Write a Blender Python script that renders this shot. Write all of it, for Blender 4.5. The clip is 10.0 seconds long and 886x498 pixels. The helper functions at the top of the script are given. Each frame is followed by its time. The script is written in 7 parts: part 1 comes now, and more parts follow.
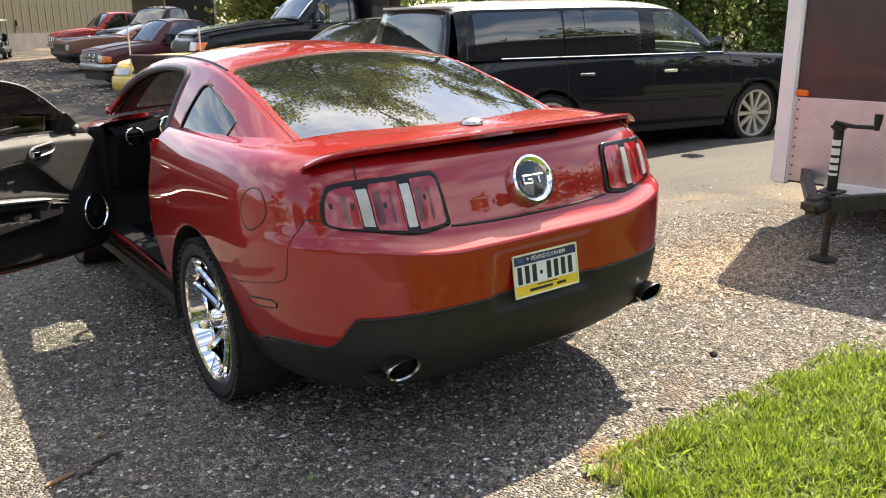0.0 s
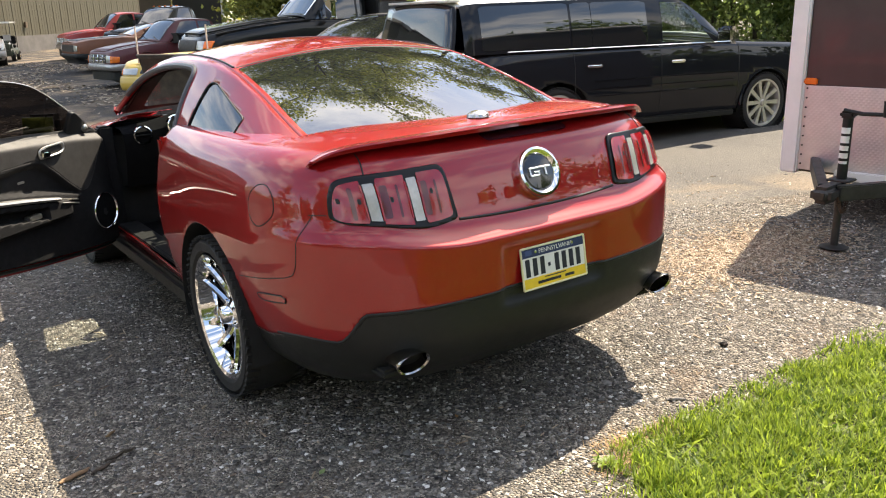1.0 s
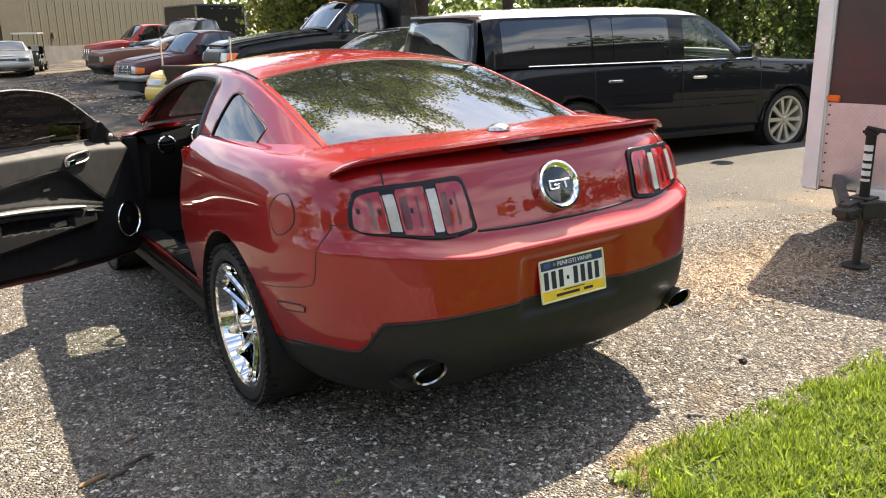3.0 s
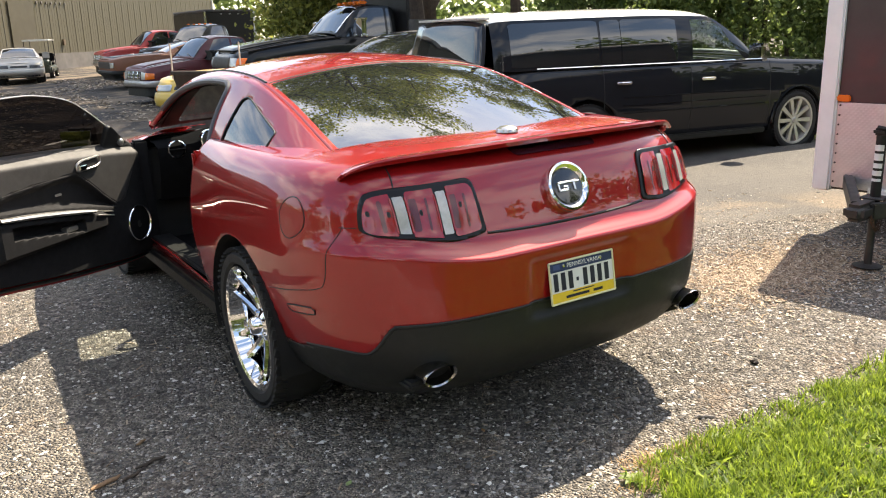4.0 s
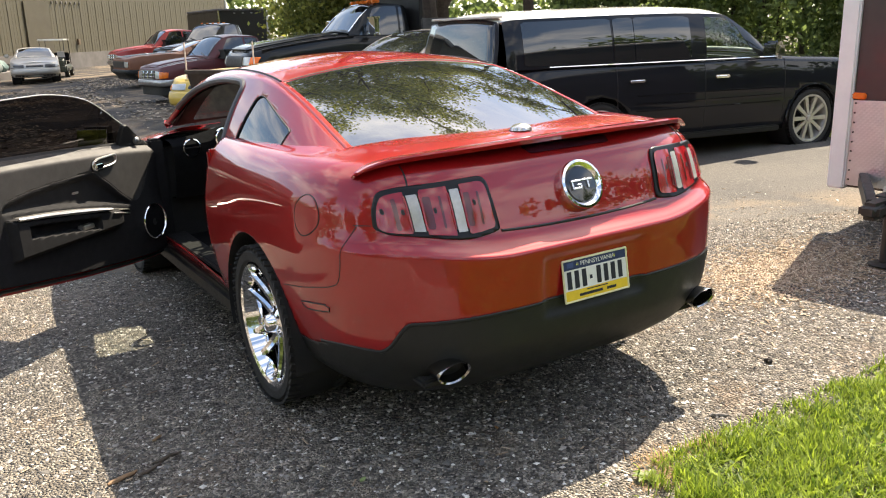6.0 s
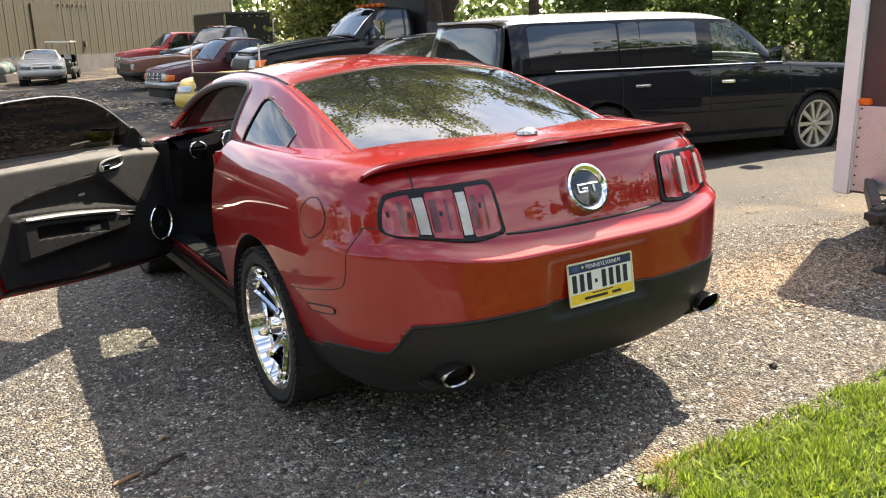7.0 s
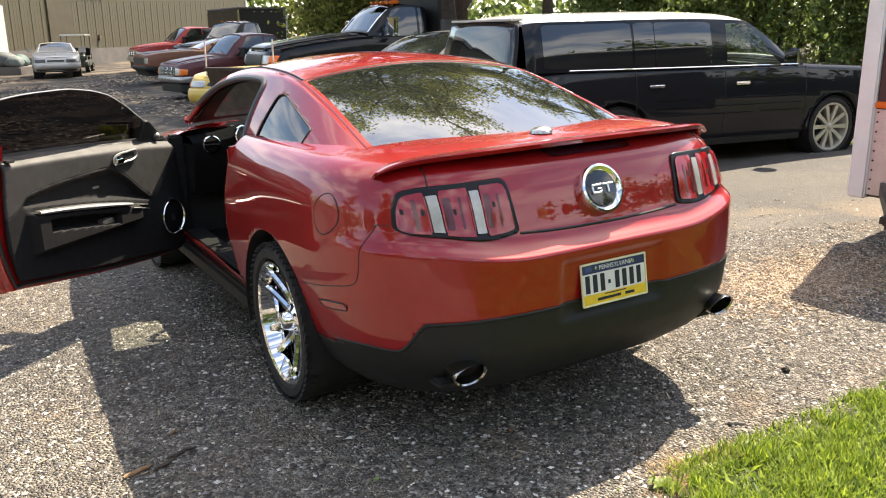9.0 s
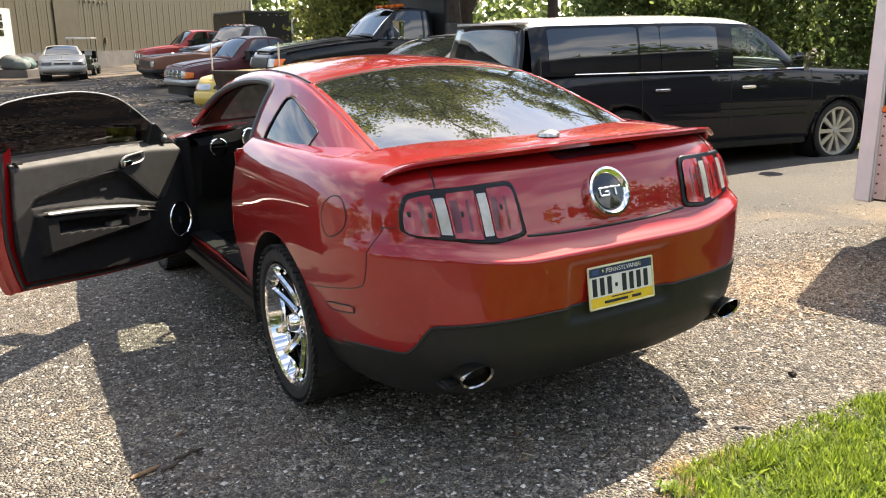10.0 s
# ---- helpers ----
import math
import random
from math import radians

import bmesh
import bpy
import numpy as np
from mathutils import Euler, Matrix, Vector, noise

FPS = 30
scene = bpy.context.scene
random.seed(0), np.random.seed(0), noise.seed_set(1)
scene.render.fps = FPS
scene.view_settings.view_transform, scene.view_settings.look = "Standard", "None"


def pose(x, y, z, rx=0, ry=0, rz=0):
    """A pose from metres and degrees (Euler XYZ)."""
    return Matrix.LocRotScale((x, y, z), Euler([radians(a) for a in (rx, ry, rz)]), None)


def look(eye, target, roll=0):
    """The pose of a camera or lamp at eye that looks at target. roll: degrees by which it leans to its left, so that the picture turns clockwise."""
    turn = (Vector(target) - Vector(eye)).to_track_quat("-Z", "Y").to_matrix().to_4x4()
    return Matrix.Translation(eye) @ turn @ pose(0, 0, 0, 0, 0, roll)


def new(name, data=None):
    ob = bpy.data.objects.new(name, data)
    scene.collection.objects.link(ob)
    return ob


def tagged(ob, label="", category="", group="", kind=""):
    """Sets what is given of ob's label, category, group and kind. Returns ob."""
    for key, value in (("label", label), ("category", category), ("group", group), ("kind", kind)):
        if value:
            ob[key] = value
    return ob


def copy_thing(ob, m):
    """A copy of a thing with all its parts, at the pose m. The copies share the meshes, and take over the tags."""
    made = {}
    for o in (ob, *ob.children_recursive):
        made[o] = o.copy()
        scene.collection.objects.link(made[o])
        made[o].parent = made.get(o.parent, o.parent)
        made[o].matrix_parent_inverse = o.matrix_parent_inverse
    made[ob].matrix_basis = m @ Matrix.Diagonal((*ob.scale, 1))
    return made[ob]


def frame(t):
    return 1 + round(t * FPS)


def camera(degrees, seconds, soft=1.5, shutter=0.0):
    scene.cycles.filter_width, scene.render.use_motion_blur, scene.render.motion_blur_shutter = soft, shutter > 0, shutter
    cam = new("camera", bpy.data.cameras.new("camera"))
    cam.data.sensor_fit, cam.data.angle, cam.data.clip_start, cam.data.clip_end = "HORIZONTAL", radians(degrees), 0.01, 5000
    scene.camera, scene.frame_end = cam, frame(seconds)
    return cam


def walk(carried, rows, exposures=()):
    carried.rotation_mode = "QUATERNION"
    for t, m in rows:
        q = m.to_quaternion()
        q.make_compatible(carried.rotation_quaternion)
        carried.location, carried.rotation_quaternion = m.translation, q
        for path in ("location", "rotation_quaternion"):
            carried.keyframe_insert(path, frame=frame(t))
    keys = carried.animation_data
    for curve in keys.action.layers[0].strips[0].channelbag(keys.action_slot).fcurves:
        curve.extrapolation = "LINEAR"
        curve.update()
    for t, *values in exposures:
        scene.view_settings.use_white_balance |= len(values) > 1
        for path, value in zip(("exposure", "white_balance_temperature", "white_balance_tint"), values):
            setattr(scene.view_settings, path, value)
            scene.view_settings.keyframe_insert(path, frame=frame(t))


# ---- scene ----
cam = camera(57.0, 10.0, 1.1)

PATH = [
    (0, (-1.941, -2.1, 1.508), (-0.844, -0.519, 0.963), -0.4),
    (0.5, (-1.94, -2.103, 1.505), (-0.857, -0.513, 0.956), -1.1),
    (1, (-1.937, -2.108, 1.503), (-0.862, -0.516, 0.947), -1.4),
    (1.5, (-1.937, -2.114, 1.502), (-0.869, -0.514, 0.956), -1.4),
    (2, (-1.945, -2.116, 1.5), (-0.888, -0.504, 0.966), -1.1),
    (2.5, (-1.947, -2.117, 1.501), (-0.897, -0.499, 0.971), -0.9),
    (4, (-1.95, -2.121, 1.496), (-0.924, -0.483, 0.981), -1.4),
    (4.5, (-1.954, -2.127, 1.496), (-0.939, -0.484, 0.974), -1.6),
    (5, (-1.956, -2.119, 1.497), (-0.947, -0.474, 0.97), -1.5),
    (5.5, (-1.957, -2.123, 1.496), (-0.955, -0.473, 0.973), -1.6),
    (7, (-1.968, -2.13, 1.496), (-0.975, -0.47, 0.987), -1.3),
    (7.5, (-1.967, -2.126, 1.495), (-0.984, -0.459, 0.989), -1.2),
    (8, (-1.973, -2.128, 1.496), (-0.994, -0.458, 0.991), -1.1),
    (8.5, (-1.976, -2.125, 1.495), (-0.999, -0.455, 0.988), -0.8),
    (9, (-1.976, -2.118, 1.495), (-1.004, -0.448, 0.982), -0.6),
    (9.5, (-1.983, -2.116, 1.492), (-1.016, -0.441, 0.982), -0.5),
    (10, (-1.988, -2.117, 1.493), (-1.023, -0.439, 0.988), -0.5),
]
walk(cam, [(t, look(e, g, r)) for t, e, g, r in PATH], exposures=((0, 1.45, 7080, 10.5), (10, 1.45, 7080, 10.5)))

# ---- light ----
SUN_WAY = Vector((0.71, 0.32, 1.0)).normalized()      # towards the sun
world = bpy.data.worlds.new("sky")
scene.world = world
world.use_nodes = True
wt = world.node_tree
sky = wt.nodes.new("ShaderNodeTexSky")
sky.sky_type = "NISHITA"
sky.sun_disc = False
sky.sun_elevation = math.asin(SUN_WAY.z)
sky.sun_rotation = math.atan2(SUN_WAY.x, SUN_WAY.y)
bg = wt.nodes["Background"]
bg.inputs["Strength"].default_value = 0.132
# thin broken clouds over the blue
wc = wt.nodes.new("ShaderNodeTexCoord")
wm = wt.nodes.new("ShaderNodeMapping")
wm.inputs["Scale"].default_value = (1.0, 1.0, 2.6)
wn = wt.nodes.new("ShaderNodeTexNoise")
wn.inputs["Scale"].default_value = 2.6
wn.inputs["Detail"].default_value = 7
wn.inputs["Roughness"].default_value = 0.6
wr = wt.nodes.new("ShaderNodeMapRange")
wr.inputs["From Min"].default_value = 0.46
wr.inputs["From Max"].default_value = 0.66
wr.inputs["To Max"].default_value = 0.7
wx = wt.nodes.new("ShaderNodeMix")
wx.data_type = "RGBA"
wx.inputs["B"].default_value = (9.0, 8.8, 8.6, 1)
wt.links.new(wc.outputs["Generated"], wm.inputs["Vector"])
wt.links.new(wm.outputs["Vector"], wn.inputs["Vector"])
wt.links.new(wn.outputs["Fac"], wr.inputs["Value"])
wt.links.new(wr.outputs["Result"], wx.inputs["Factor"])
wt.links.new(sky.outputs["Color"], wx.inputs["A"])
wt.links.new(wx.outputs["Result"], bg.inputs["Color"])
sun = new("sun", bpy.data.lights.new("sun", "SUN"))
sun.data.energy = 5.2
sun.data.angle = radians(0.5)
sun.data.color = (1.0, 0.91, 0.77)
sun.matrix_world = look(SUN_WAY * 30, (0, 0, 0))


# ---- materials ----
def mat(name, col, rough=0.5, metal=0.0, coat=0.0, vary=0.0, vscale=8.0, bump=0.0, bscale=60.0, spec=0.5, alt=None, emit=0.0, trans=0.0, fine=0.0):
    """A principled material with colour variation at two scales and fine relief."""
    m = bpy.data.materials.new(name)
    m.use_nodes = True
    nt = m.node_tree
    b = nt.nodes["Principled BSDF"]
    b.inputs["Base Color"].default_value = (*col, 1)
    b.inputs["Roughness"].default_value = rough
    b.inputs["Metallic"].default_value = metal
    b.inputs["Coat Weight"].default_value = coat
    b.inputs["Coat Roughness"].default_value = 0.02
    b.inputs["Specular IOR Level"].default_value = spec
    b.inputs["Transmission Weight"].default_value = trans
    if emit:
        b.inputs["Emission Color"].default_value = (*col, 1)
        b.inputs["Emission Strength"].default_value = emit
    if vary or bump or fine:
        co = nt.nodes.new("ShaderNodeTexCoord")
    if vary:
        n1 = nt.nodes.new("ShaderNodeTexNoise")
        n1.inputs["Scale"].default_value = vscale
        n1.inputs["Detail"].default_value = 6
        n1.inputs["Roughness"].default_value = 0.65
        nt.links.new(co.outputs["Object"], n1.inputs["Vector"])
        ramp = nt.nodes.new("ShaderNodeMapRange")
        ramp.inputs["From Min"].default_value = 0.3
        ramp.inputs["From Max"].default_value = 0.7
        nt.links.new(n1.outputs["Fac"], ramp.inputs["Value"])
        mix = nt.nodes.new("ShaderNodeMix")
        mix.data_type = "RGBA"
        other = alt if alt else tuple(c * (1 - vary) for c in col)
        mix.inputs["A"].default_value = (*col, 1)
        mix.inputs["B"].default_value = (*other, 1)
        nt.links.new(ramp.outputs["Result"], mix.inputs["Factor"])
        nt.links.new(mix.outputs["Result"], b.inputs["Base Color"])
        rr = nt.nodes.new("ShaderNodeMapRange")
        rr.inputs["To Min"].default_value = max(0.0, rough - 0.08)
        rr.inputs["To Max"].default_value = min(1.0, rough + 0.1)
        nt.links.new(n1.outputs["Fac"], rr.inputs["Value"])
        nt.links.new(rr.outputs["Result"], b.inputs["Roughness"])
    if bump:
        n2 = nt.nodes.new("ShaderNodeTexNoise")
        n2.inputs["Scale"].default_value = bscale
        n2.inputs["Detail"].default_value = 4
        nt.links.new(co.outputs["Object"], n2.inputs["Vector"])
        bp = nt.nodes.new("ShaderNodeBump")
        bp.inputs["Strength"].default_value = bump
        bp.inputs["Distance"].default_value = 0.01
        nt.links.new(n2.outputs["Fac"], bp.inputs["Height"])
        nt.links.new(bp.outputs["Normal"], b.inputs["Normal"])
    return m


def paint(name, col, rough=0.3, flake=0.35, dirt=0.08, coat=1.0, haze=0.0, ior=1.5):
    """Car paint: metallic base under clear coat, with light dust."""
    m = mat(name, col, rough, flake, coat, vary=dirt, vscale=3.0)
    nt = m.node_tree
    b = nt.nodes["Principled BSDF"]
    n = nt.nodes.new("ShaderNodeTexNoise")
    n.inputs["Scale"].default_value = 35
    n.inputs["Detail"].default_value = 5
    r = nt.nodes.new("ShaderNodeMapRange")
    r.inputs["From Min"].default_value = 0.45
    r.inputs["From Max"].default_value = 0.8
    r.inputs["To Min"].default_value = 0.004 + haze
    r.inputs["To Max"].default_value = 0.04 + haze
    b.inputs["Coat IOR"].default_value = ior
    nt.links.new(n.outputs["Fac"], r.inputs["Value"])
    nt.links.new(r.outputs["Result"], b.inputs["Coat Roughness"])
    return m


def glass_mat(name, tint, clear=0.0, rough=0.01, ior=1.5, gloss=(0.9, 0.07)):
    """Tinted window glass: clear is the share of light let straight through, tinted."""
    m = mat(name, (0.01, 0.012, 0.013), rough, spec=0.6)
    nt = m.node_tree
    b = nt.nodes["Principled BSDF"]
    b.inputs["IOR"].default_value = ior
    if clear:
        tr = nt.nodes.new("ShaderNodeBsdfTransparent")
        tr.inputs["Color"].default_value = (*tint, 1)
        gl = nt.nodes.new("ShaderNodeBsdfGlossy")
        gl.inputs["Roughness"].default_value = rough
        lw = nt.nodes.new("ShaderNodeLayerWeight")
        lw.inputs["Blend"].default_value = 0.5
        pw = nt.nodes.new("ShaderNodeMath")
        pw.operation = "POWER"
        pw.inputs[1].default_value = 5.0
        nt.links.new(lw.outputs["Facing"], pw.inputs[0])
        fr = nt.nodes.new("ShaderNodeMath")
        fr.operation = "MULTIPLY_ADD"
        fr.inputs[1].default_value, fr.inputs[2].default_value = gloss
        nt.links.new(pw.outputs["Value"], fr.inputs[0])
        mx = nt.nodes.new("ShaderNodeMixShader")
        nt.links.new(fr.outputs["Value"], mx.inputs["Fac"])
        nt.links.new(tr.outputs["BSDF"], mx.inputs[1])
        nt.links.new(gl.outputs["BSDF"], mx.inputs[2])
        nt.links.new(mx.outputs["Shader"], nt.nodes["Material Output"].inputs["Surface"])
    return m


RED = paint("candy_red_paint", (0.31, 0.007, 0.008), 0.42, 0.27, ior=1.60)
RED.node_tree.nodes["Principled BSDF"].inputs["Specular IOR Level"].default_value = 0.12
BLACK_PLASTIC = mat("black_plastic", (0.016, 0.017, 0.016), 0.5, vary=0.3, vscale=20, bump=0.08, bscale=300, spec=0.3)
BLACK_TRIM = mat("black_rubber", (0.012, 0.012, 0.012), 0.6)
TYRE = mat("tyre_rubber", (0.022, 0.021, 0.02), 0.75, vary=0.35, vscale=15, bump=0.15, bscale=120)
CHROME = mat("chrome", (0.9, 0.9, 0.9), 0.04, 1.0)
ALLOY = mat("alloy", (0.62, 0.6, 0.56), 0.25, 1.0)
PALE_ALLOY = mat("pale_alloy", (0.58, 0.55, 0.50), 0.3, 0.45, 0.4, vary=0.1, vscale=10)
SEAL = mat("grey_seal", (0.05, 0.05, 0.055), 0.45)
STEEL = mat("dark_steel", (0.08, 0.075, 0.07), 0.5, 0.7, vary=0.4, vscale=12, bump=0.1)
TINT = glass_mat("tinted_glass", (0.02, 0.02, 0.02), ior=1.75)
REAR_GLASS = glass_mat("rear_glass", (0.02, 0.02, 0.02), rough=0.004, ior=2.9)
GATE_GLASS = glass_mat("gate_glass", (0.02, 0.02, 0.02), rough=0.02, ior=1.7)
TRUCK_GLASS = glass_mat("truck_glass", (0.02, 0.02, 0.02), rough=0.03, ior=2.0)
CLEAR = glass_mat("clear_glass", (0.78, 0.86, 0.80), 1.0)
SHEER = glass_mat("sheer_glass", (0.80, 0.86, 0.80), 1.0, gloss=(0.25, 0.02))
SMOKE = glass_mat("smoked_glass", (0.11, 0.092, 0.085), 1.0)
LINER = mat("dark_lining", (0.012, 0.012, 0.012), 0.85, vary=0.3)
LAMP_BLACK = mat("lamp_black", (0.006, 0.006, 0.007), 0.3, spec=0.3)
LENS_RED = mat("red_lens", (0.36, 0.008, 0.013), 0.12, 0.0, 0.8, vary=0.25, vscale=30)
LENS_CLEAR = mat("clear_ribbed_lens", (0.52, 0.50, 0.46), 0.2, 0.3, 0.5, vary=0.2, vscale=60)
AMBER = mat("amber_lens", (0.75, 0.16, 0.015), 0.25, coat=0.5)
WHITE_PAINT = paint("white_paint", (0.72, 0.71, 0.68), 0.35, 0.0)


# ---- mesh helpers ----
def part(name, bm, material, parent=None, label="", smooth=True):
    """Links a bmesh as one mesh object under a thing."""
    me = bpy.data.meshes.new(name)
    bmesh.ops.recalc_face_normals(bm, faces=bm.faces)
    bm.to_mesh(me)
    bm.free()
    for p in me.polygons:
        p.use_smooth = smooth
    if smooth:
        me.set_sharp_from_angle(angle=radians(38))
    me.materials.append(material)
    ob = new(name, me)
    ob.parent = parent
    if label:
        ob["label"] = label
    return ob


def thing(name, m, label, category, group="", kind=""):
    ob = new(name)
    ob.matrix_world = m
    ob.empty_display_size = 0.2
    return tagged(ob, label, category, group, kind)


def solid(ob, depth, offset=-1.0):
    md = ob.modifiers.new("thickness", "SOLIDIFY")
    md.thickness, md.offset = depth, offset
    return ob


def box(bm, lo, hi, bevel=0.0, seg=2, m=None):
    """Adds a bevelled box to bm."""
    r = bmesh.ops.create_cube(bm, size=1.0)
    vs = r["verts"]
    for v in vs:
        v.co = Vector([lo[i] + (v.co[i] + 0.5) * (hi[i] - lo[i]) for i in range(3)])
    if bevel:
        es = list({e for v in vs for e in v.link_edges})
        rb = bmesh.ops.bevel(bm, geom=es, offset=bevel, segments=seg, affect="EDGES", clamp_overlap=True)
        vs = list({v for f in rb["faces"] for v in f.verts} | {v for v in vs if v.is_valid})
    if m is not None:
        done = {v for v in vs if v.is_valid}
        for v in done:
            v.co = m @ v.co
    return bm


def boxed(lo, hi, bevel=0.01, seg=2, m=None):
    return box(bmesh.new(), lo, hi, bevel, seg, m)


def tube(bm, pts, r, seg=10, closed=False, cap=True):
    """Sweeps a circle (or a list of radii) along points."""
    pts = [Vector(p) for p in pts]
    n = len(pts)
    rs = r if isinstance(r, (list, tuple)) else [r] * n
    rings = []
    prev = None
    for i, p in enumerate(pts):
        if closed:
            d = pts[(i + 1) % n] - pts[i - 1]
        else:
            d = pts[min(i + 1, n - 1)] - pts[max(i - 1, 0)]
        d.normalize()
        if prev is None:
            prev = d.orthogonal().normalized()
        a = (prev - d * prev.dot(d)).normalized()
        prev = a
        b = d.cross(a)
        rings.append([bm.verts.new(p + (a * math.cos(k * math.tau / seg) + b * math.sin(k * math.tau / seg)) * rs[i]) for k in range(seg)])
    for i in range(n if closed else n - 1):
        A, B = rings[i], rings[(i + 1) % n]
        for k in range(seg):
            bm.faces.new((A[k], A[(k + 1) % seg], B[(k + 1) % seg], B[k]))
    if cap and not closed:
        bm.faces.new(rings[0])
        bm.faces.new(rings[-1])
    return bm


def lathe(bm, prof, seg=48, axis="x", m=None):
    """Turns a profile of (radius, along) round the x axis (or z)."""
    rings = []
    for r, a in prof:
        ring = []
        for k in range(seg):
            c, s = math.cos(k * math.tau / seg) * r, math.sin(k * math.tau / seg) * r
            co = Vector((a, c, s)) if axis == "x" else Vector((c, s, a))
            ring.append(bm.verts.new(m @ co if m is not None else co))
        rings.append(ring)
    for A, B in zip(rings, rings[1:]):
        for k in range(seg):
            bm.faces.new((A[k], A[(k + 1) % seg], B[(k + 1) % seg], B[k]))
    return bm


def patch(F, us, vs, keep=None, bm=None):
    """A sheet F(u, v) over a grid, trimmed to where keep(u, v) > 0 with true edges."""
    bm = bm or bmesh.new()
    val = [[keep(u, v) if keep else 1.0 for v in vs] for u in us]
    cache = {}

    def corner(i, j):
        k = (i, j)
        if k not in cache:
            cache[k] = bm.verts.new(F(us[i], vs[j]))
        return cache[k]

    def cross(a, b):
        k = (min(a, b), max(a, b))
        if k not in cache:
            (i, j), (p, q) = k
            ua, va, ub, vb = us[i], vs[j], us[p], vs[q]
            ka = val[i][j] > 0
            lo, hi = 0.0, 1.0
            for _ in range(18):
                mid = (lo + hi) / 2
                if (keep(ua + (ub - ua) * mid, va + (vb - va) * mid) > 0) == ka:
                    lo = mid
                else:
                    hi = mid
            cache[k] = bm.verts.new(F(ua + (ub - ua) * lo, va + (vb - va) * lo))
        return cache[k]

    for i in range(len(us) - 1):
        for j in range(len(vs) - 1):
            cs = [(i, j), (i + 1, j), (i + 1, j + 1), (i, j + 1)]
            ins = [val[a][b] > 0 for a, b in cs]
            if not any(ins):
                continue
            poly = []
            for k in range(4):
                if ins[k]:
                    poly.append(corner(*cs[k]))
                if ins[k] != ins[(k + 1) % 4]:
                    poly.append(cross(cs[k], cs[(k + 1) % 4]))
            if len(poly) >= 3 and len(set(poly)) == len(poly):
                try:
                    bm.faces.new(poly)
                except ValueError:
                    pass
    bmesh.ops.remove_doubles(bm, verts=bm.verts, dist=0.0004)
    bmesh.ops.dissolve_degenerate(bm, dist=0.0003, edges=bm.edges)
    return bm


def hermite(xs, ys):
    """A smooth monotone curve through points."""
    xs, ys = np.array(xs, float), np.array(ys, float)
    h = np.diff(xs)
    d = np.diff(ys) / h
    m = np.zeros(len(xs))
    m[0], m[-1] = d[0], d[-1]
    for i in range(1, len(xs) - 1):
        m[i] = 0.0 if d[i - 1] * d[i] <= 0 else 2 * d[i - 1] * d[i] / (d[i - 1] + d[i])

    def f(x):
        x = min(max(x, xs[0]), xs[-1])
        i = min(max(int(np.searchsorted(xs, x)) - 1, 0), len(xs) - 2)
        t = (x - xs[i]) / h[i]
        return float((1 + 2 * t) * (1 - t) ** 2 * ys[i] + t * (1 - t) ** 2 * h[i] * m[i] + t * t * (3 - 2 * t) * ys[i + 1] + t * t * (t - 1) * h[i] * m[i + 1])
    return f


def spline(xs, ys):
    """A natural cubic spline through points, with no kinks in its curvature."""
    xs, ys = np.array(xs, float), np.array(ys, float)
    n = len(xs)
    h = np.diff(xs)
    A, r = np.eye(n), np.zeros(n)
    for i in range(1, n - 1):
        A[i, i - 1], A[i, i], A[i, i + 1] = h[i - 1], 2 * (h[i - 1] + h[i]), h[i]
        r[i] = 6 * ((ys[i + 1] - ys[i]) / h[i] - (ys[i] - ys[i - 1]) / h[i - 1])
    m = np.linalg.solve(A, r)

    def f(x):
        x = min(max(x, xs[0]), xs[-1])
        i = min(max(int(np.searchsorted(xs, x)) - 1, 0), n - 2)
        a, b = xs[i + 1] - x, x - xs[i]
        return float((m[i] * a ** 3 + m[i + 1] * b ** 3) / (6 * h[i]) + (ys[i] / h[i] - m[i] * h[i] / 6) * a + (ys[i + 1] / h[i] - m[i + 1] * h[i] / 6) * b)
    return f


def smooth01(a, b, x):
    t = min(max((x - a) / (b - a), 0.0), 1.0)
    return t * t * (3 - 2 * t)


def rounded(poly, r):
    """A signed test for a polygon with rounded corners: > 0 inside. poly is anticlockwise and convex."""
    P = [Vector(p) for p in poly]
    c = sum(P, Vector((0, 0))) / len(P)
    lines = []
    for a, b in zip(P, P[1:] + P[:1]):
        n = Vector((a.y - b.y, b.x - a.x)).normalized()
        if n.dot(c - a) < 0:
            n = -n
        lines.append((n, n.dot(a)))

    def f(x, y):
        # smooth minimum of the distances to the edges
        k = max(r, 1e-4)
        ds = [n.x * x + n.y * y - o for n, o in lines]
        lo = min(ds)
        return lo - k * math.log(sum(math.exp(-(d - lo) / k) for d in ds))
    return f


def corner_table(n):
    th = (math.pi / 2) * (0.5 - 0.5 * np.cos(np.linspace(0, math.pi, 4000)))
    x, y = np.cos(th).clip(0) ** (2 / n), np.sin(th).clip(0) ** (2 / n)
    s = np.r_[0, np.cumsum(np.hypot(np.diff(x), np.diff(y)))]
    return s / s[-1], x, y


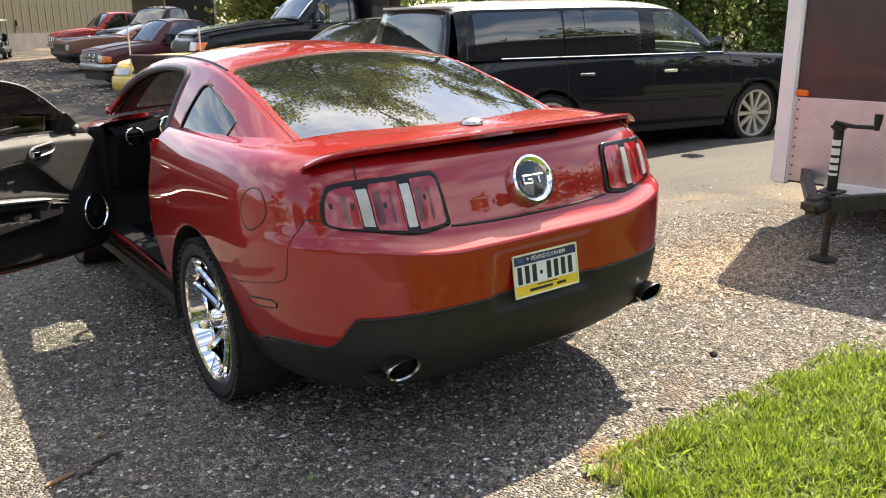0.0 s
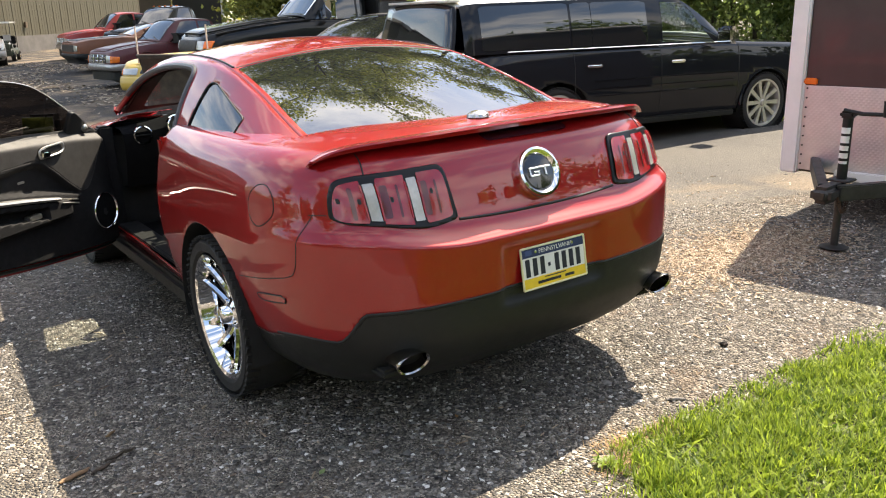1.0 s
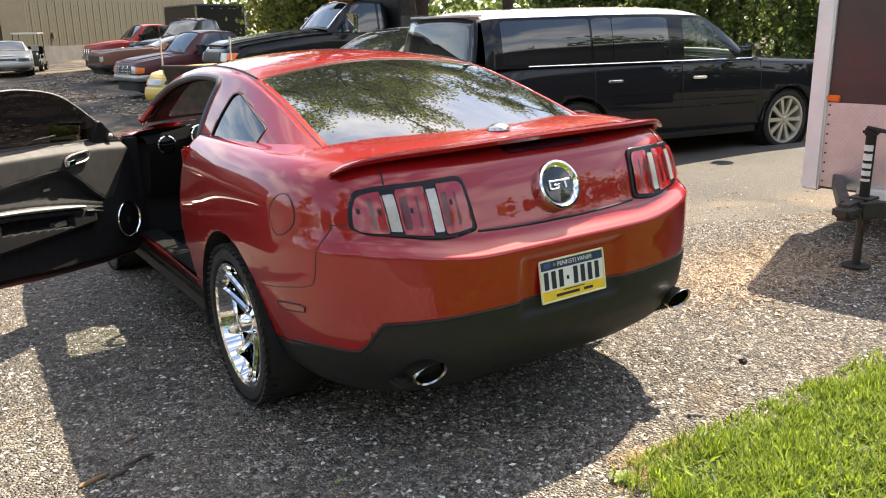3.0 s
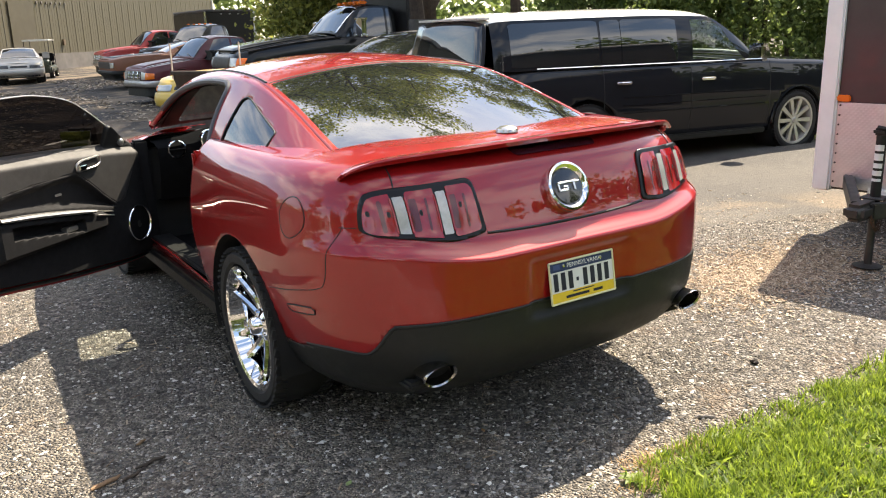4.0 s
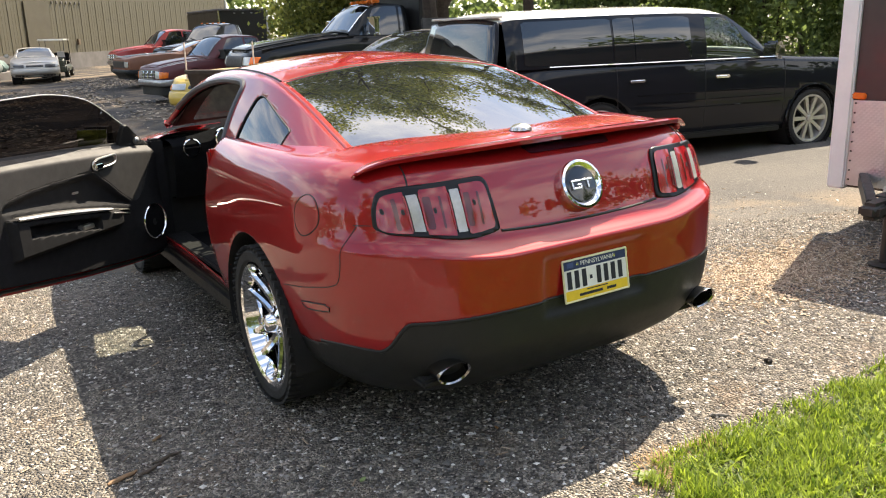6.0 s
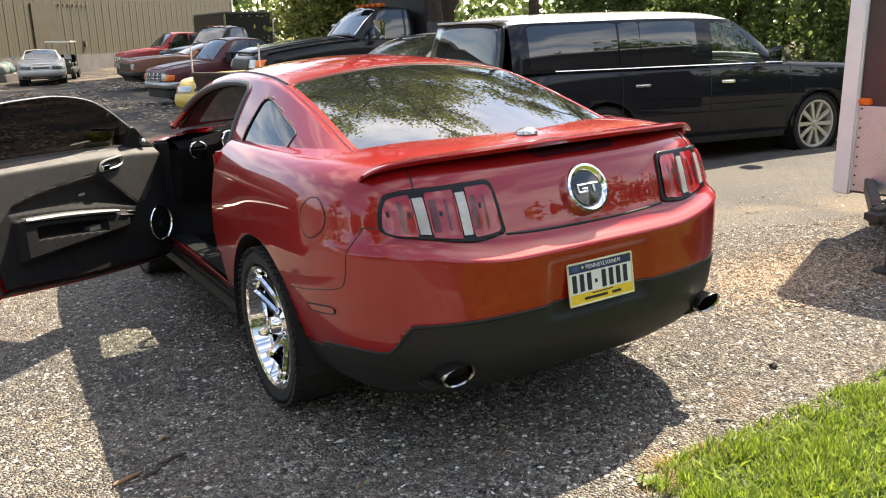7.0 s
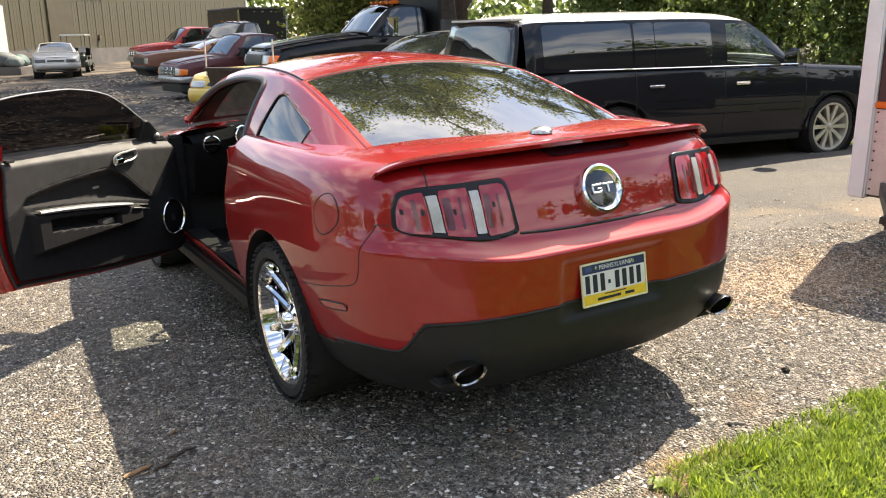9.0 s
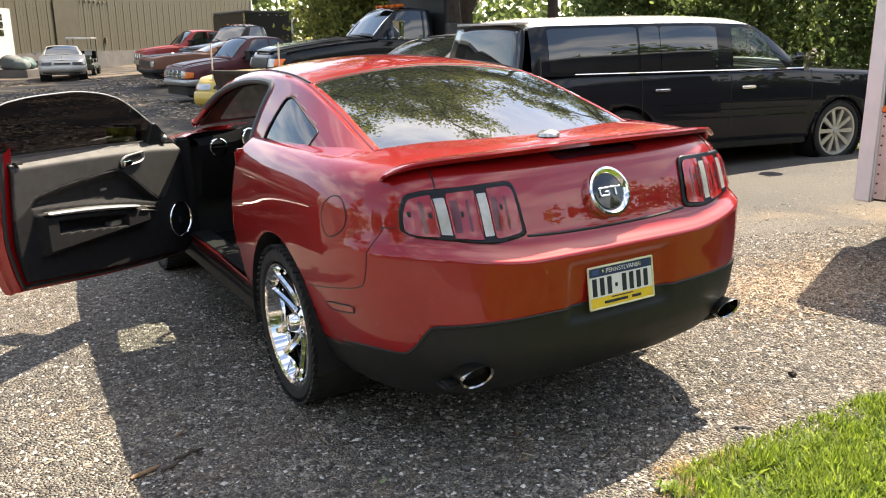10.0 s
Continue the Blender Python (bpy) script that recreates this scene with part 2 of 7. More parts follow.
class Loop:
    """Plan outline of a car body: rounded rear end, straight sides, rounded front end. u runs 0..6:
    0-1 rear left corner, 1-2 rear right corner, 2-3 right side, 3-4 front right, 4-5 front left, 5-6 left side."""

    def __init__(self, rear_axle, front_axle, n_rear=4.0, n_front=4.0):
        self.yc, self.yf = rear_axle, front_axle
        self.r, self.f = corner_table(n_rear), corner_table(n_front)

    def at(self, u, w, yr, yfr):
        """Plan point at u for half width w, rear end yr, front end yfr."""
        u = u % 6
        if u <= 2:
            k = u if u <= 1 else 2 - u
            s, X, Y = self.r
            x, y = float(np.interp(k, s, X)), float(np.interp(k, s, Y))
            return (-w * x if u <= 1 else w * x), self.yc - (self.yc - yr) * y
        if u <= 3:
            return w, self.yc + (self.yf - self.yc) * (u - 2)
        if u <= 5:
            k = u - 3 if u <= 4 else 5 - u
            s, X, Y = self.f
            x, y = float(np.interp(k, s, X)), float(np.interp(k, s, Y))
            return (w * x if u <= 4 else -w * x), self.yf + (yfr - self.yf) * y
        return -w, self.yf + (self.yc - self.yf) * (u - 5)


def wheel(parent, name, x, y, z, r, rim, width, out, style="five", metal=None, spokes=5):
    """A wheel with tyre, rim, spokes, hub and disc; out is the way it faces (+1 or -1 in x)."""
    metal = metal or ALLOY
    w = width / 2
    hub = new(name)
    hub.parent = parent
    hub.location = (x, y, z)
    M = Matrix.Diagonal((out, 1, 1, 1))
    bm = bmesh.new()
    prof = [(rim * 0.97, -w * 0.8), (rim + 0.012, -w * 0.98), ((rim + r) / 2, -w), (r - 0.02, -w * 0.93), (r - 0.004, -w * 0.72), (r, 0), (r - 0.004, w * 0.72), (r - 0.02, w * 0.93),
            ((rim + r) / 2 + 0.01, w), (rim + 0.014, w * 0.99), (rim + 0.002, w * 0.9)]
    lathe(bm, prof, 64, m=M)
    # tread blocks and shoulder lugs
    for k in range(56):
        a = k * math.tau / 56
        R = Matrix.Rotation(a, 4, "X")
        for sx in (-1, 1):
            box(bm, (sx * w * 0.84 - 0.028, -0.013, r - 0.012), (sx * w * 0.84 + 0.028, 0.011, r - 0.001), 0, m=R @ Matrix.Rotation(0.25 * sx, 4, "Z"))
    part("tyre", bm, TYRE, hub)
    bm = bmesh.new()
    lathe(bm, [(rim + 0.004, w * 0.93), (rim - 0.006, w * 0.95), (rim - 0.02, w * 0.9), (rim - 0.03, w * 0.6), (rim - 0.045, w * 0.2), (rim - 0.05, -w * 0.7), (rim - 0.03, -w * 0.9)], 64, m=M)
    part("rim", bm, metal, hub)
    bm = bmesh.new()
    lathe(bm, [(0.001, -w * 0.25), (rim * 0.72, -w * 0.25), (rim * 0.72, -w * 0.32)], 40, m=M)
    part("brake_disc", bm, STEEL, hub)
    for k in range(spokes):
        a = k * math.tau / spokes + 0.3
        R = M @ Matrix.Rotation(a, 4, "X")
        if style == "split":
            for s in (-1, 1):
                bm = bmesh.new()
                ring = []
                for j in range(9):
                    t = j / 8
                    rr = 0.05 + (rim - 0.07) * t
                    off = s * (0.026 + 0.030 * t)
                    dp = w * (0.42 + 0.36 * t ** 1.6)
                    hw = 0.021 - 0.006 * t
                    th = 0.045 - 0.02 * t
                    ring.append([bm.verts.new(R @ Vector(c)) for c in ((dp, off - hw * 0.55, rr), (dp, off + hw * 0.55, rr), (dp - 0.012, off + hw, rr), (dp - th, off + hw * 0.8, rr), (dp - th, off - hw * 0.8, rr), (dp - 0.012, off - hw, rr))])
                for A, B in zip(ring, ring[1:]):
                    for q in range(6):
                        bm.faces.new((A[q], A[(q + 1) % 6], B[(q + 1) % 6], B[q]))
                part("spoke", bm, metal, hub)
        else:
            bm = bmesh.new()
            ring = []
            for j in range(5):
                t = j / 4
                rr = 0.04 + (rim - 0.055) * t
                hw = (0.024 + 0.012 * t) * (1.0 if spokes < 9 else 0.72)
                dp = w * (0.72 + 0.1 * t)
                ring.append([bm.verts.new(R @ Vector(c)) for c in ((dp, -hw, rr), (dp, hw, rr), (dp - 0.035, hw * 0.9, rr), (dp - 0.035, -hw * 0.9, rr))])
            for A, B in zip(ring, ring[1:]):
                for q in range(4):
                    bm.faces.new((A[q], A[(q + 1) % 4], B[(q + 1) % 4], B[q]))
            part("spoke", bm, metal, hub)
    bm = bmesh.new()
    lathe(bm, [(0.075, w * 0.2), (0.07, w * 0.45), (0.045, w * 0.55), (0.036, w * 0.8), (0.03, w * 0.84), (0.001, w * 0.86)], 32, m=M)
    part("hub_cap", bm, metal, hub)
    for k in range(5):
        a = k * math.tau / 5
        bm = bmesh.new()
        lathe(bm, [(0.009, w * 0.4), (0.009, w * 0.58), (0.001, w * 0.6)], 8, m=M @ Matrix.Translation((0, 0.055 * math.cos(a), 0.055 * math.sin(a))))
        part("lug_nut", bm, metal, hub)
    return hub


# ---- ground ----
def ground_z(x, y):
    """The lot falls gently away from the trailer and the verge, and levels out far off."""
    g = 0.025 * min(max(x, -4.0), 6.0) - 0.0215 * min(max(y, -3.0), 5.0) + 0.02 * smooth01(2.0, 4.5, x)
    if y < -0.1 and x > -1.5:
        g += 0.035 * smooth01(-0.3, -0.9, y) * smooth01(-1.5, -0.3, x)
    return g


def ground_material():
    m = bpy.data.materials.new("worn_stony_asphalt")
    m.use_nodes = True
    nt = m.node_tree
    L = nt.links.new
    N = nt.nodes.new
    b = nt.nodes["Principled BSDF"]
    b.inputs["Roughness"].default_value = 0.85
    b.inputs["Specular IOR Level"].default_value = 0.3
    co = N("ShaderNodeTexCoord")

    def vor(scale, rand=1.0):
        v = N("ShaderNodeTexVoronoi")
        v.inputs["Scale"].default_value = scale
        v.inputs["Randomness"].default_value = rand
        L(co.outputs["Object"], v.inputs["Vector"])
        return v

    def nse(scale, detail=6):
        v = N("ShaderNodeTexNoise")
        v.inputs["Scale"].default_value = scale
        v.inputs["Detail"].default_value = detail
        L(co.outputs["Object"], v.inputs["Vector"])
        return v

    def ramp(src, stops):
        r = N("ShaderNodeValToRGB")
        e = r.color_ramp.elements
        e[0].position, e[0].color = stops[0][0], (*stops[0][1], 1)
        e[1].position, e[1].color = stops[1][0], (*stops[1][1], 1)
        for p, c in stops[2:]:
            k = e.new(p)
            k.color = (*c, 1)
        L(src, r.inputs["Fac"])
        return r

    def mix(fac, a, bb, mode="MIX"):
        x = N("ShaderNodeMix")
        x.data_type = "RGBA"
        x.blend_type = mode
        if isinstance(fac, float):
            x.inputs["Factor"].default_value = fac
        else:
            L(fac, x.inputs["Factor"])
        L(a, x.inputs["A"])
        L(bb, x.inputs["B"])
        return x.outputs["Result"]

    v1, v2 = vor(85), vor(210)
    stone = ramp(v1.outputs["Color"], [(0.0, (0.036, 0.035, 0.034)), (0.45, (0.112, 0.105, 0.098)), (0.74, (0.26, 0.244, 0.222)), (0.95, (0.60, 0.565, 0.51))])
    fine = ramp(v2.outputs["Color"], [(0.0, (0.036, 0.035, 0.033)), (0.55, (0.13, 0.123, 0.113)), (0.90, (0.45, 0.42, 0.375))])
    pick = nse(9, 8)
    pk = N("ShaderNodeMapRange")
    pk.inputs["From Min"].default_value = 0.42
    pk.inputs["From Max"].default_value = 0.6
    L(pick.outputs["Fac"], pk.inputs["Value"])
    base = mix(pk.outputs["Result"], stone.outputs["Color"], fine.outputs["Color"])
    big = nse(0.7, 5)
    tone = ramp(big.outputs["Fac"], [(0.3, (0.75, 0.75, 0.76)), (0.7, (1.2, 1.16, 1.1))])
    base = mix(1.0, base, tone.outputs["Color"], "MULTIPLY")
    # brown dust and crumbled mulch in places
    dust = nse(2.3, 7)
    dr = N("ShaderNodeMapRange")
    dr.inputs["From Min"].default_value = 0.55
    dr.inputs["From Max"].default_value = 0.75
    dr.inputs["To Max"].default_value = 0.5
    L(dust.outputs["Fac"], dr.inputs["Value"])
    brown = ramp(v2.outputs["Color"], [(0.0, (0.09, 0.06, 0.04)), (1.0, (0.36, 0.27, 0.2))])
    base = mix(dr.outputs["Result"], base, brown.outputs["Color"])
    blot = ramp(nse(22, 9).outputs["Fac"], [(0.30, (0.58, 0.54, 0.50)), (0.50, (1.06, 1.02, 0.96)), (0.68, (1.55, 1.48, 1.38))])
    base = mix(1.0, base, blot.outputs["Color"], "MULTIPLY")
    # smooth rolled drive beyond the stony parking strip, its edge ragged, with tan dirt along the seam
    sep = N("ShaderNodeSeparateXYZ")
    L(co.outputs["Object"], sep.inputs["Vector"])

    def calc(op, a, c, d=0.0):
        k = N("ShaderNodeMath")
        k.operation = op
        for i, v in enumerate((a, c, d)):
            if isinstance(v, (int, float)):
                k.inputs[i].default_value = v
            else:
                L(v, k.inputs[i])
        return k.outputs["Value"]

    def span(v, lo, hi, top=1.0):
        k = N("ShaderNodeMapRange")
        k.interpolation_type = "SMOOTHSTEP"
        k.inputs["From Min"].default_value, k.inputs["From Max"].default_value, k.inputs["To Max"].default_value = lo, hi, top
        L(v, k.inputs["Value"])
        return k.outputs["Result"]
    wob = nse(3.5, 5)
    seam = calc("ADD", calc("MULTIPLY_ADD", sep.outputs["X"], 0.5, sep.outputs["Y"]), calc("MULTIPLY", wob.outputs["Fac"], 0.7))
    rolled = span(seam, 3.5, 3.85)
    grit = nse(420, 3)
    speck = vor(150)
    tar = ramp(grit.outputs["Fac"], [(0.35, (0.045, 0.042, 0.040)), (0.65, (0.135, 0.127, 0.117))])
    pale = ramp(speck.outputs["Color"], [(0.0, (0.55, 0.55, 0.55)), (0.6, (1.0, 0.99, 0.97)), (0.85, (1.5, 1.46, 1.4)), (0.97, (3.2, 3.1, 2.9))])
    tar = mix(1.0, tar.outputs["Color"], pale.outputs["Color"], "MULTIPLY")
    tar = mix(1.0, tar, tone.outputs["Color"], "MULTIPLY")
    earth = ramp(nse(60, 6).outputs["Fac"], [(0.3, (0.07, 0.052, 0.036)), (0.7, (0.26, 0.20, 0.14))])
    near_seam = calc("MULTIPLY", span(seam, 3.3, 3.7), calc("SUBTRACT", 1.0, span(seam, 4.0, 4.9)))
    tar = mix(calc("MULTIPLY", near_seam, span(nse(2.0, 6).outputs["Fac"], 0.42, 0.62, 0.8)), tar, earth.outputs["Color"])
    # tree shade on the far lot, put into the asphalt colour as a darker tone
    far_shade = ramp(span(sep.outputs["Y"], 6.5, 9.5), [(0.0, (1, 1, 1)), (1.0, (0.42, 0.41, 0.42))])
    tar = mix(1.0, tar, far_shade.outputs["Color"], "MULTIPLY")
    # leaf litter blown over the far lot
    litter = calc("MULTIPLY", span(sep.outputs["Y"], 7.0, 11.0), span(nse(0.55, 8).outputs["Fac"], 0.46, 0.60, 0.85))
    tar = mix(litter, tar, earth.outputs["Color"])
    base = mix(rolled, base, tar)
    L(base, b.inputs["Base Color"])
    bp = N("ShaderNodeBump")
    bp.inputs["Strength"].default_value = 0.9
    bp.inputs["Distance"].default_value = 0.03
    inv = N("ShaderNodeMath")
    inv.operation = "SUBTRACT"
    inv.inputs[0].default_value = 1.0
    L(v1.outputs["Distance"], inv.inputs[1])
    L(calc("MULTIPLY", inv.outputs["Value"], calc("MULTIPLY_ADD", rolled, -0.85, 1.0)), bp.inputs["Height"])
    L(bp.outputs["Normal"], b.inputs["Normal"])
    return m


GROUND = ground_material()


def make_ground():
    bm = bmesh.new()
    near = lambda a, b, n: list(np.linspace(a, b, n))
    xs = near(-600, -60, 6)[:-1] + near(-60, -6, 10)[:-1] + near(-6, 10, 65)[:-1] + near(10, 80, 15)[:-1] + near(80, 700, 6)
    ys = near(-600, -60, 6)[:-1] + near(-60, -4, 10)[:-1] + near(-4, 8, 97)[:-1] + near(8, 90, 25)[:-1] + near(90, 700, 6)
    patch(lambda u, v: Vector((u, v, ground_z(u, v))), xs, ys, bm=bm)
    ob = part("ground", bm, GROUND)
    tagged(ob, "worn grey asphalt lot strewn with small stones", "ground", kind="structure")


make_ground()


# ---- the red coupe ----
SATIN_PUCK = mat("satin_dome", (0.55, 0.54, 0.52), 0.2, 0.8)


class Coupe:
    """Body surfaces of the coupe in its own frame: x to its right, y forward from the rear bumper, z up."""
    rows = ((0.25, 0.80, 0.17, 4.60), (0.33, 0.87, 0.07, 4.70), (0.44, 0.905, 0.012, 4.74), (0.50, 0.915, 0.004, 4.75), (0.60, 0.925, 0.0, 4.75),
            (0.70, 0.931, -0.004, 4.74), (0.756, 0.932, -0.006, 4.73), (0.768, 0.9315, -0.003, 4.73), (0.779, 0.931, 0.010, 4.73), (0.808, 0.929, 0.046, 4.72), (0.85, 0.926, 0.066, 4.71),
            (0.94, 0.918, 0.093, 4.70), (1.00, 0.898, 0.115, 4.66), (1.05, 0.862, 0.141, 4.60), (1.085, 0.815, 0.186, 4.5), (1.10, 0.76, 0.24, 4.3),
            (1.118, 0.64, 0.40, 4.0), (1.125, 0.40, 0.60, 3.8))
    yc, yf, n = 1.09, 3.80, 4.0

    def __init__(self):
        self.loop = Loop(self.yc, self.yf, self.n, 3.4)
        k = list(range(len(self.rows)))
        self.z, self.w, self.yr, self.yfr = [hermite(k, [r[i] for r in self.rows]) for i in range(4)]
        zs = [r[0] for r in self.rows]
        self.kz = hermite(zs, k)
        self.seen = {}

    def shape(self, x, y, z):
        """Waist, hips, number plate recess and falling hood."""
        waist = 1.0 - 0.022 * smooth01(1.5, 2.4, y) + 0.01 * smooth01(3.0, 3.8, y)
        if z > 0.7:
            waist -= 0.03 * smooth01(0.72, 1.0, z) * smooth01(1.1, 1.9, y)
        # the crease that runs along the door into the hip
        waist -= 0.005 * math.exp(-((z - 0.74) / 0.06) ** 2) * smooth01(0.9, 1.8, y)
        if y > 2.5:
            z -= 0.085 * smooth01(2.5, 3.05, y) * min(max((z - 0.95) / 0.15, 0), 1)
        if y > 3.0:
            z -= 0.26 * smooth01(3.0, 4.9, y) * min(max((z - 0.55) / 0.5, 0), 1)
        if y < 0.6:
            z += 0.045 * smooth01(0.35, 0.80, abs(x)) * smooth01(0.6, 0.4, y) * math.exp(-((z - 0.775) / 0.09) ** 2)
        if y < 0.3:
            r = smooth01(0.255, 0.215, abs(x)) * smooth01(0.50, 0.535, z) * smooth01(0.745, 0.715, z)
            y += 0.018 * r
        return Vector((x * waist, y, z))

    def at(self, u, k):
        key = (u, k)
        if key not in self.seen:
            self.seen[key] = self.place(u, k)
        return self.seen[key].copy()

    def place(self, u, k):
        w = self.w(k)
        x, y = self.loop.at(u, w, self.yr(k), self.yfr(k))
        return self.shape(x, y, self.z(k))

    def rear(self, x, z, out=0.0):
        k = self.kz(z)
        w, yr = self.w(k), self.yr(k)
        q = max(1 - (min(abs(x) / w, 1.0)) ** self.n, 0.0) ** (1 / self.n)
        p = self.shape(x, self.yc - (self.yc - yr) * q, z)
        # push outwards along the outline's normal
        gx = (abs(x) / w) ** (self.n - 1) * (1 if x > 0 else -1) / w
        gy = -(q ** (self.n - 1)) / (self.yc - yr)
        g = Vector((gx, gy, 0)).normalized()
        return p + g * out

    def side(self, y, z, out=0.0, sgn=-1):
        k = self.kz(z)
        w, yr = self.w(k), self.yr(k)
        q = 1.0 if y >= self.yc else max(1 - ((self.yc - y) / (self.yc - yr)) ** self.n, 0.0) ** (1 / self.n)
        p = self.shape(sgn * w * q, y, z)
        p.x += sgn * out
        return p


# greenhouse: base line, roof rail and centre line against length
GH_Y = (0.45, 0.67, 1.0, 1.46, 1.9, 2.45, 2.9, 3.35)
gh_xb = spline(GH_Y, (0.70, 0.74, 0.785, 0.80, 0.79, 0.785, 0.77, 0.70))
gh_xr = spline(GH_Y, (0.64, 0.645, 0.625, 0.60, 0.585, 0.575, 0.62, 0.665))
gh_zr = spline(GH_Y, (1.02, 1.10, 1.212, 1.335, 1.378, 1.365, 1.262, 1.05))
gh_zc = spline(GH_Y, (1.100, 1.178, 1.283, 1.392, 1.437, 1.420, 1.305, 1.08))


def green(y, s, out=0.0):
    """Left half for s 0 (belt) .. 1 (rail) .. 2 (centre); 2..4 mirrors to the right."""
    sg = -1
    if s > 2:
        s, sg = 4 - s, 1
    xb, xr, zr, zc = gh_xb(y), gh_xr(y), gh_zr(y), gh_zc(y)
    zb = min(1.045, zr - 0.01)
    if s <= 1:
        bulge = 0.018 * math.sin(math.pi * min(s, 1.0))
        x = xb + (xr - xb) * s + bulge
        z = zb + (zr - zb) * s
    else:
        t = s - 1
        x = xr * (1 - t)
        z = zr + (zc - zr) * (1 - (1 - t) ** 2.0)
    p = Vector((sg * x, y, z))
    if out:
        n = Vector((sg * 0.75, 0, 0.65)) if s <= 1 else Vector((0, -0.28 if y < 1.5 else (0.3 if y > 2.4 else 0), 0.96))
        p += n.normalized() * out
    return p


def coupe():
    C = Coupe()
    car = thing("sports_coupe", pose(0, 0, 0, -1.23, -1.43, 0), "candy red two-door sports coupe with its driver door open", "car")
    us = []
    for a, b, n in ((0, 1, 84), (1, 2, 84), (2, 3, 60), (3, 4, 24), (4, 5, 24), (5, 6, 60)):
        us += list(np.linspace(a, b, n, endpoint=False))
    us.append(6)
    ks = list(np.linspace(0, len(C.rows) - 1, (len(C.rows) - 1) * 6 + 1))

    def border(p):
        """Height of the seam between paint and black plastic."""
        if p.y < 0.9:
            return 0.572 - 0.107 * smooth01(0.715, 0.79, abs(p.x)) - 0.05 * smooth01(0.3, 0.65, p.y)
        return 0.42 - 0.06 * smooth01(0.9, 1.5, p.y) - 0.04 * smooth01(1.5, 2.8, p.y)

    def holes(p):
        v = 1.0
        for yw, r in ((C.yc, 0.405), (C.yf, 0.395)):
            if abs(p.x) > 0.55:
                v = min(v, math.hypot(p.y - yw, p.z - 0.345) - r)
        if p.x < -0.5:
            edge = 1.74 - 0.05 * smooth01(0.7, 0.4, p.z)
            d = max(edge - p.y, p.y - 3.02, 0.40 - p.z)
            v = min(v, d)
        if p.z > 1.0 - 0.10 * smooth01(2.5, 3.05, p.y):
            v = min(v, max(abs(p.x) - 0.69, 0.62 - p.y, p.y - 3.2))
        return v

    def F(u, k):
        return C.at(u, k)

    body = part("body", patch(F, us, ks, lambda u, k: (lambda p: min(holes(p), p.z - border(p)))(F(u, k))), RED, car, "glossy candy red bodywork")
    solid(body, 0.004)
    val = part("lower_valance", patch(F, us, ks, lambda u, k: (lambda p: min(holes(p), border(p) - p.z))(F(u, k))), BLACK_PLASTIC, car, "matt black lower bumper and sills")
    solid(val, 0.004)
    # lip along the top of the black bumper
    lip = []
    for x in np.linspace(-0.885, 0.885, 150):
        y = C.rear(x, 0.5).y
        lip.append(C.rear(x, 0.572 - 0.107 * smooth01(0.715, 0.79, abs(x)) - 0.05 * smooth01(0.3, 0.65, y) - 0.003, -0.004))
    part("valance_lip", tube(bmesh.new(), lip, 0.008, 8), BLACK_PLASTIC, car, "rounded black lip of the lower bumper")
    # underbody
    bm = bmesh.new()
    box(bm, (-0.74, 0.3, 0.31), (0.74, 0.62, 0.36), 0.01)
    box(bm, (-0.55, 0.5, 0.2), (0.55, 4.4, 0.30), 0.02)
    box(bm, (-0.86, 1.55, 0.27), (0.86, 3.3, 0.33), 0.02)
    part("underbody", bm, LINER, car)
    for y, sx in ((C.yc, -1), (C.yc, 1), (C.yf, -1), (C.yf, 1)):
        bm = bmesh.new()
        pts = [(math.cos(a) * 0.405, math.sin(a) * 0.405) for a in np.linspace(-0.25, math.pi + 0.25, 30)]
        prev = None
        for cy, cz in pts:
            cur = [bm.verts.new((sx * xx, y + cy, 0.345 + cz)) for xx in (0.93, 0.55)]
            if prev:
                bm.faces.new((prev[0], prev[1], cur[1], cur[0]))
            prev = cur
        vs = [bm.verts.new((sx * 0.55, y + cy, 0.345 + cz)) for cy, cz in pts]
        bm.faces.new(vs)
        part("wheel_arch", bm, LINER, car)
    for y, sx in ((C.yc, -1), (C.yc, 1), (C.yf, -1), (C.yf, 1)):
        wheel(car, "wheel", sx * 0.79, y, 0.345, 0.347, 0.272, 0.27, sx, "split", CHROME, 5)
    # greenhouse
    ys = list(np.linspace(0.45, 3.35, 88))
    side_s = list(np.linspace(0, 1, 14))
    top_s = list(np.linspace(1, 3, 37))

    def glass_rear(y, s):
        w = abs(s - 2)                       # 0 centre .. 1 rail
        lo = 0.48 + 0.20 * w ** 2.2
        hi = 1.425 + 0.03 * (1 - w)
        return min(y - lo, hi - y, (0.955 - w) * 0.6)

    def glass_front(y, s):
        w = abs(s - 2)
        return min(y - 2.47, 3.335 - 0.05 * w * w - y, (0.965 - w) * 0.6)

    roof = part("roof", patch(lambda y, s: green(y, s), ys, top_s, lambda y, s: min(-max(glass_rear(y, s), glass_front(y, s)), 3.26 - y)), RED, car)
    part("cowl", boxed((-0.74, 3.27, 0.90), (0.74, 3.40, 0.985), 0.015), BLACK_PLASTIC, car)
    solid(roof, 0.02)
    part("rear_window", patch(lambda y, s: green(y, s, -0.002), ys, top_s, lambda y, s: glass_rear(y, s) + 0.006), REAR_GLASS, car, "dark rear window mirroring tree branches and sky")
    part("windshield", patch(lambda y, s: green(y, s, -0.002), ys, top_s, lambda y, s: glass_front(y, s) + 0.006), SHEER, car)
    # quarter windows and pillars
    quarter = rounded(((1.065, 0.16), (1.06, 0.58), (1.50, 0.79), (1.56, 0.74), (1.60, 0.07)), 0.012)

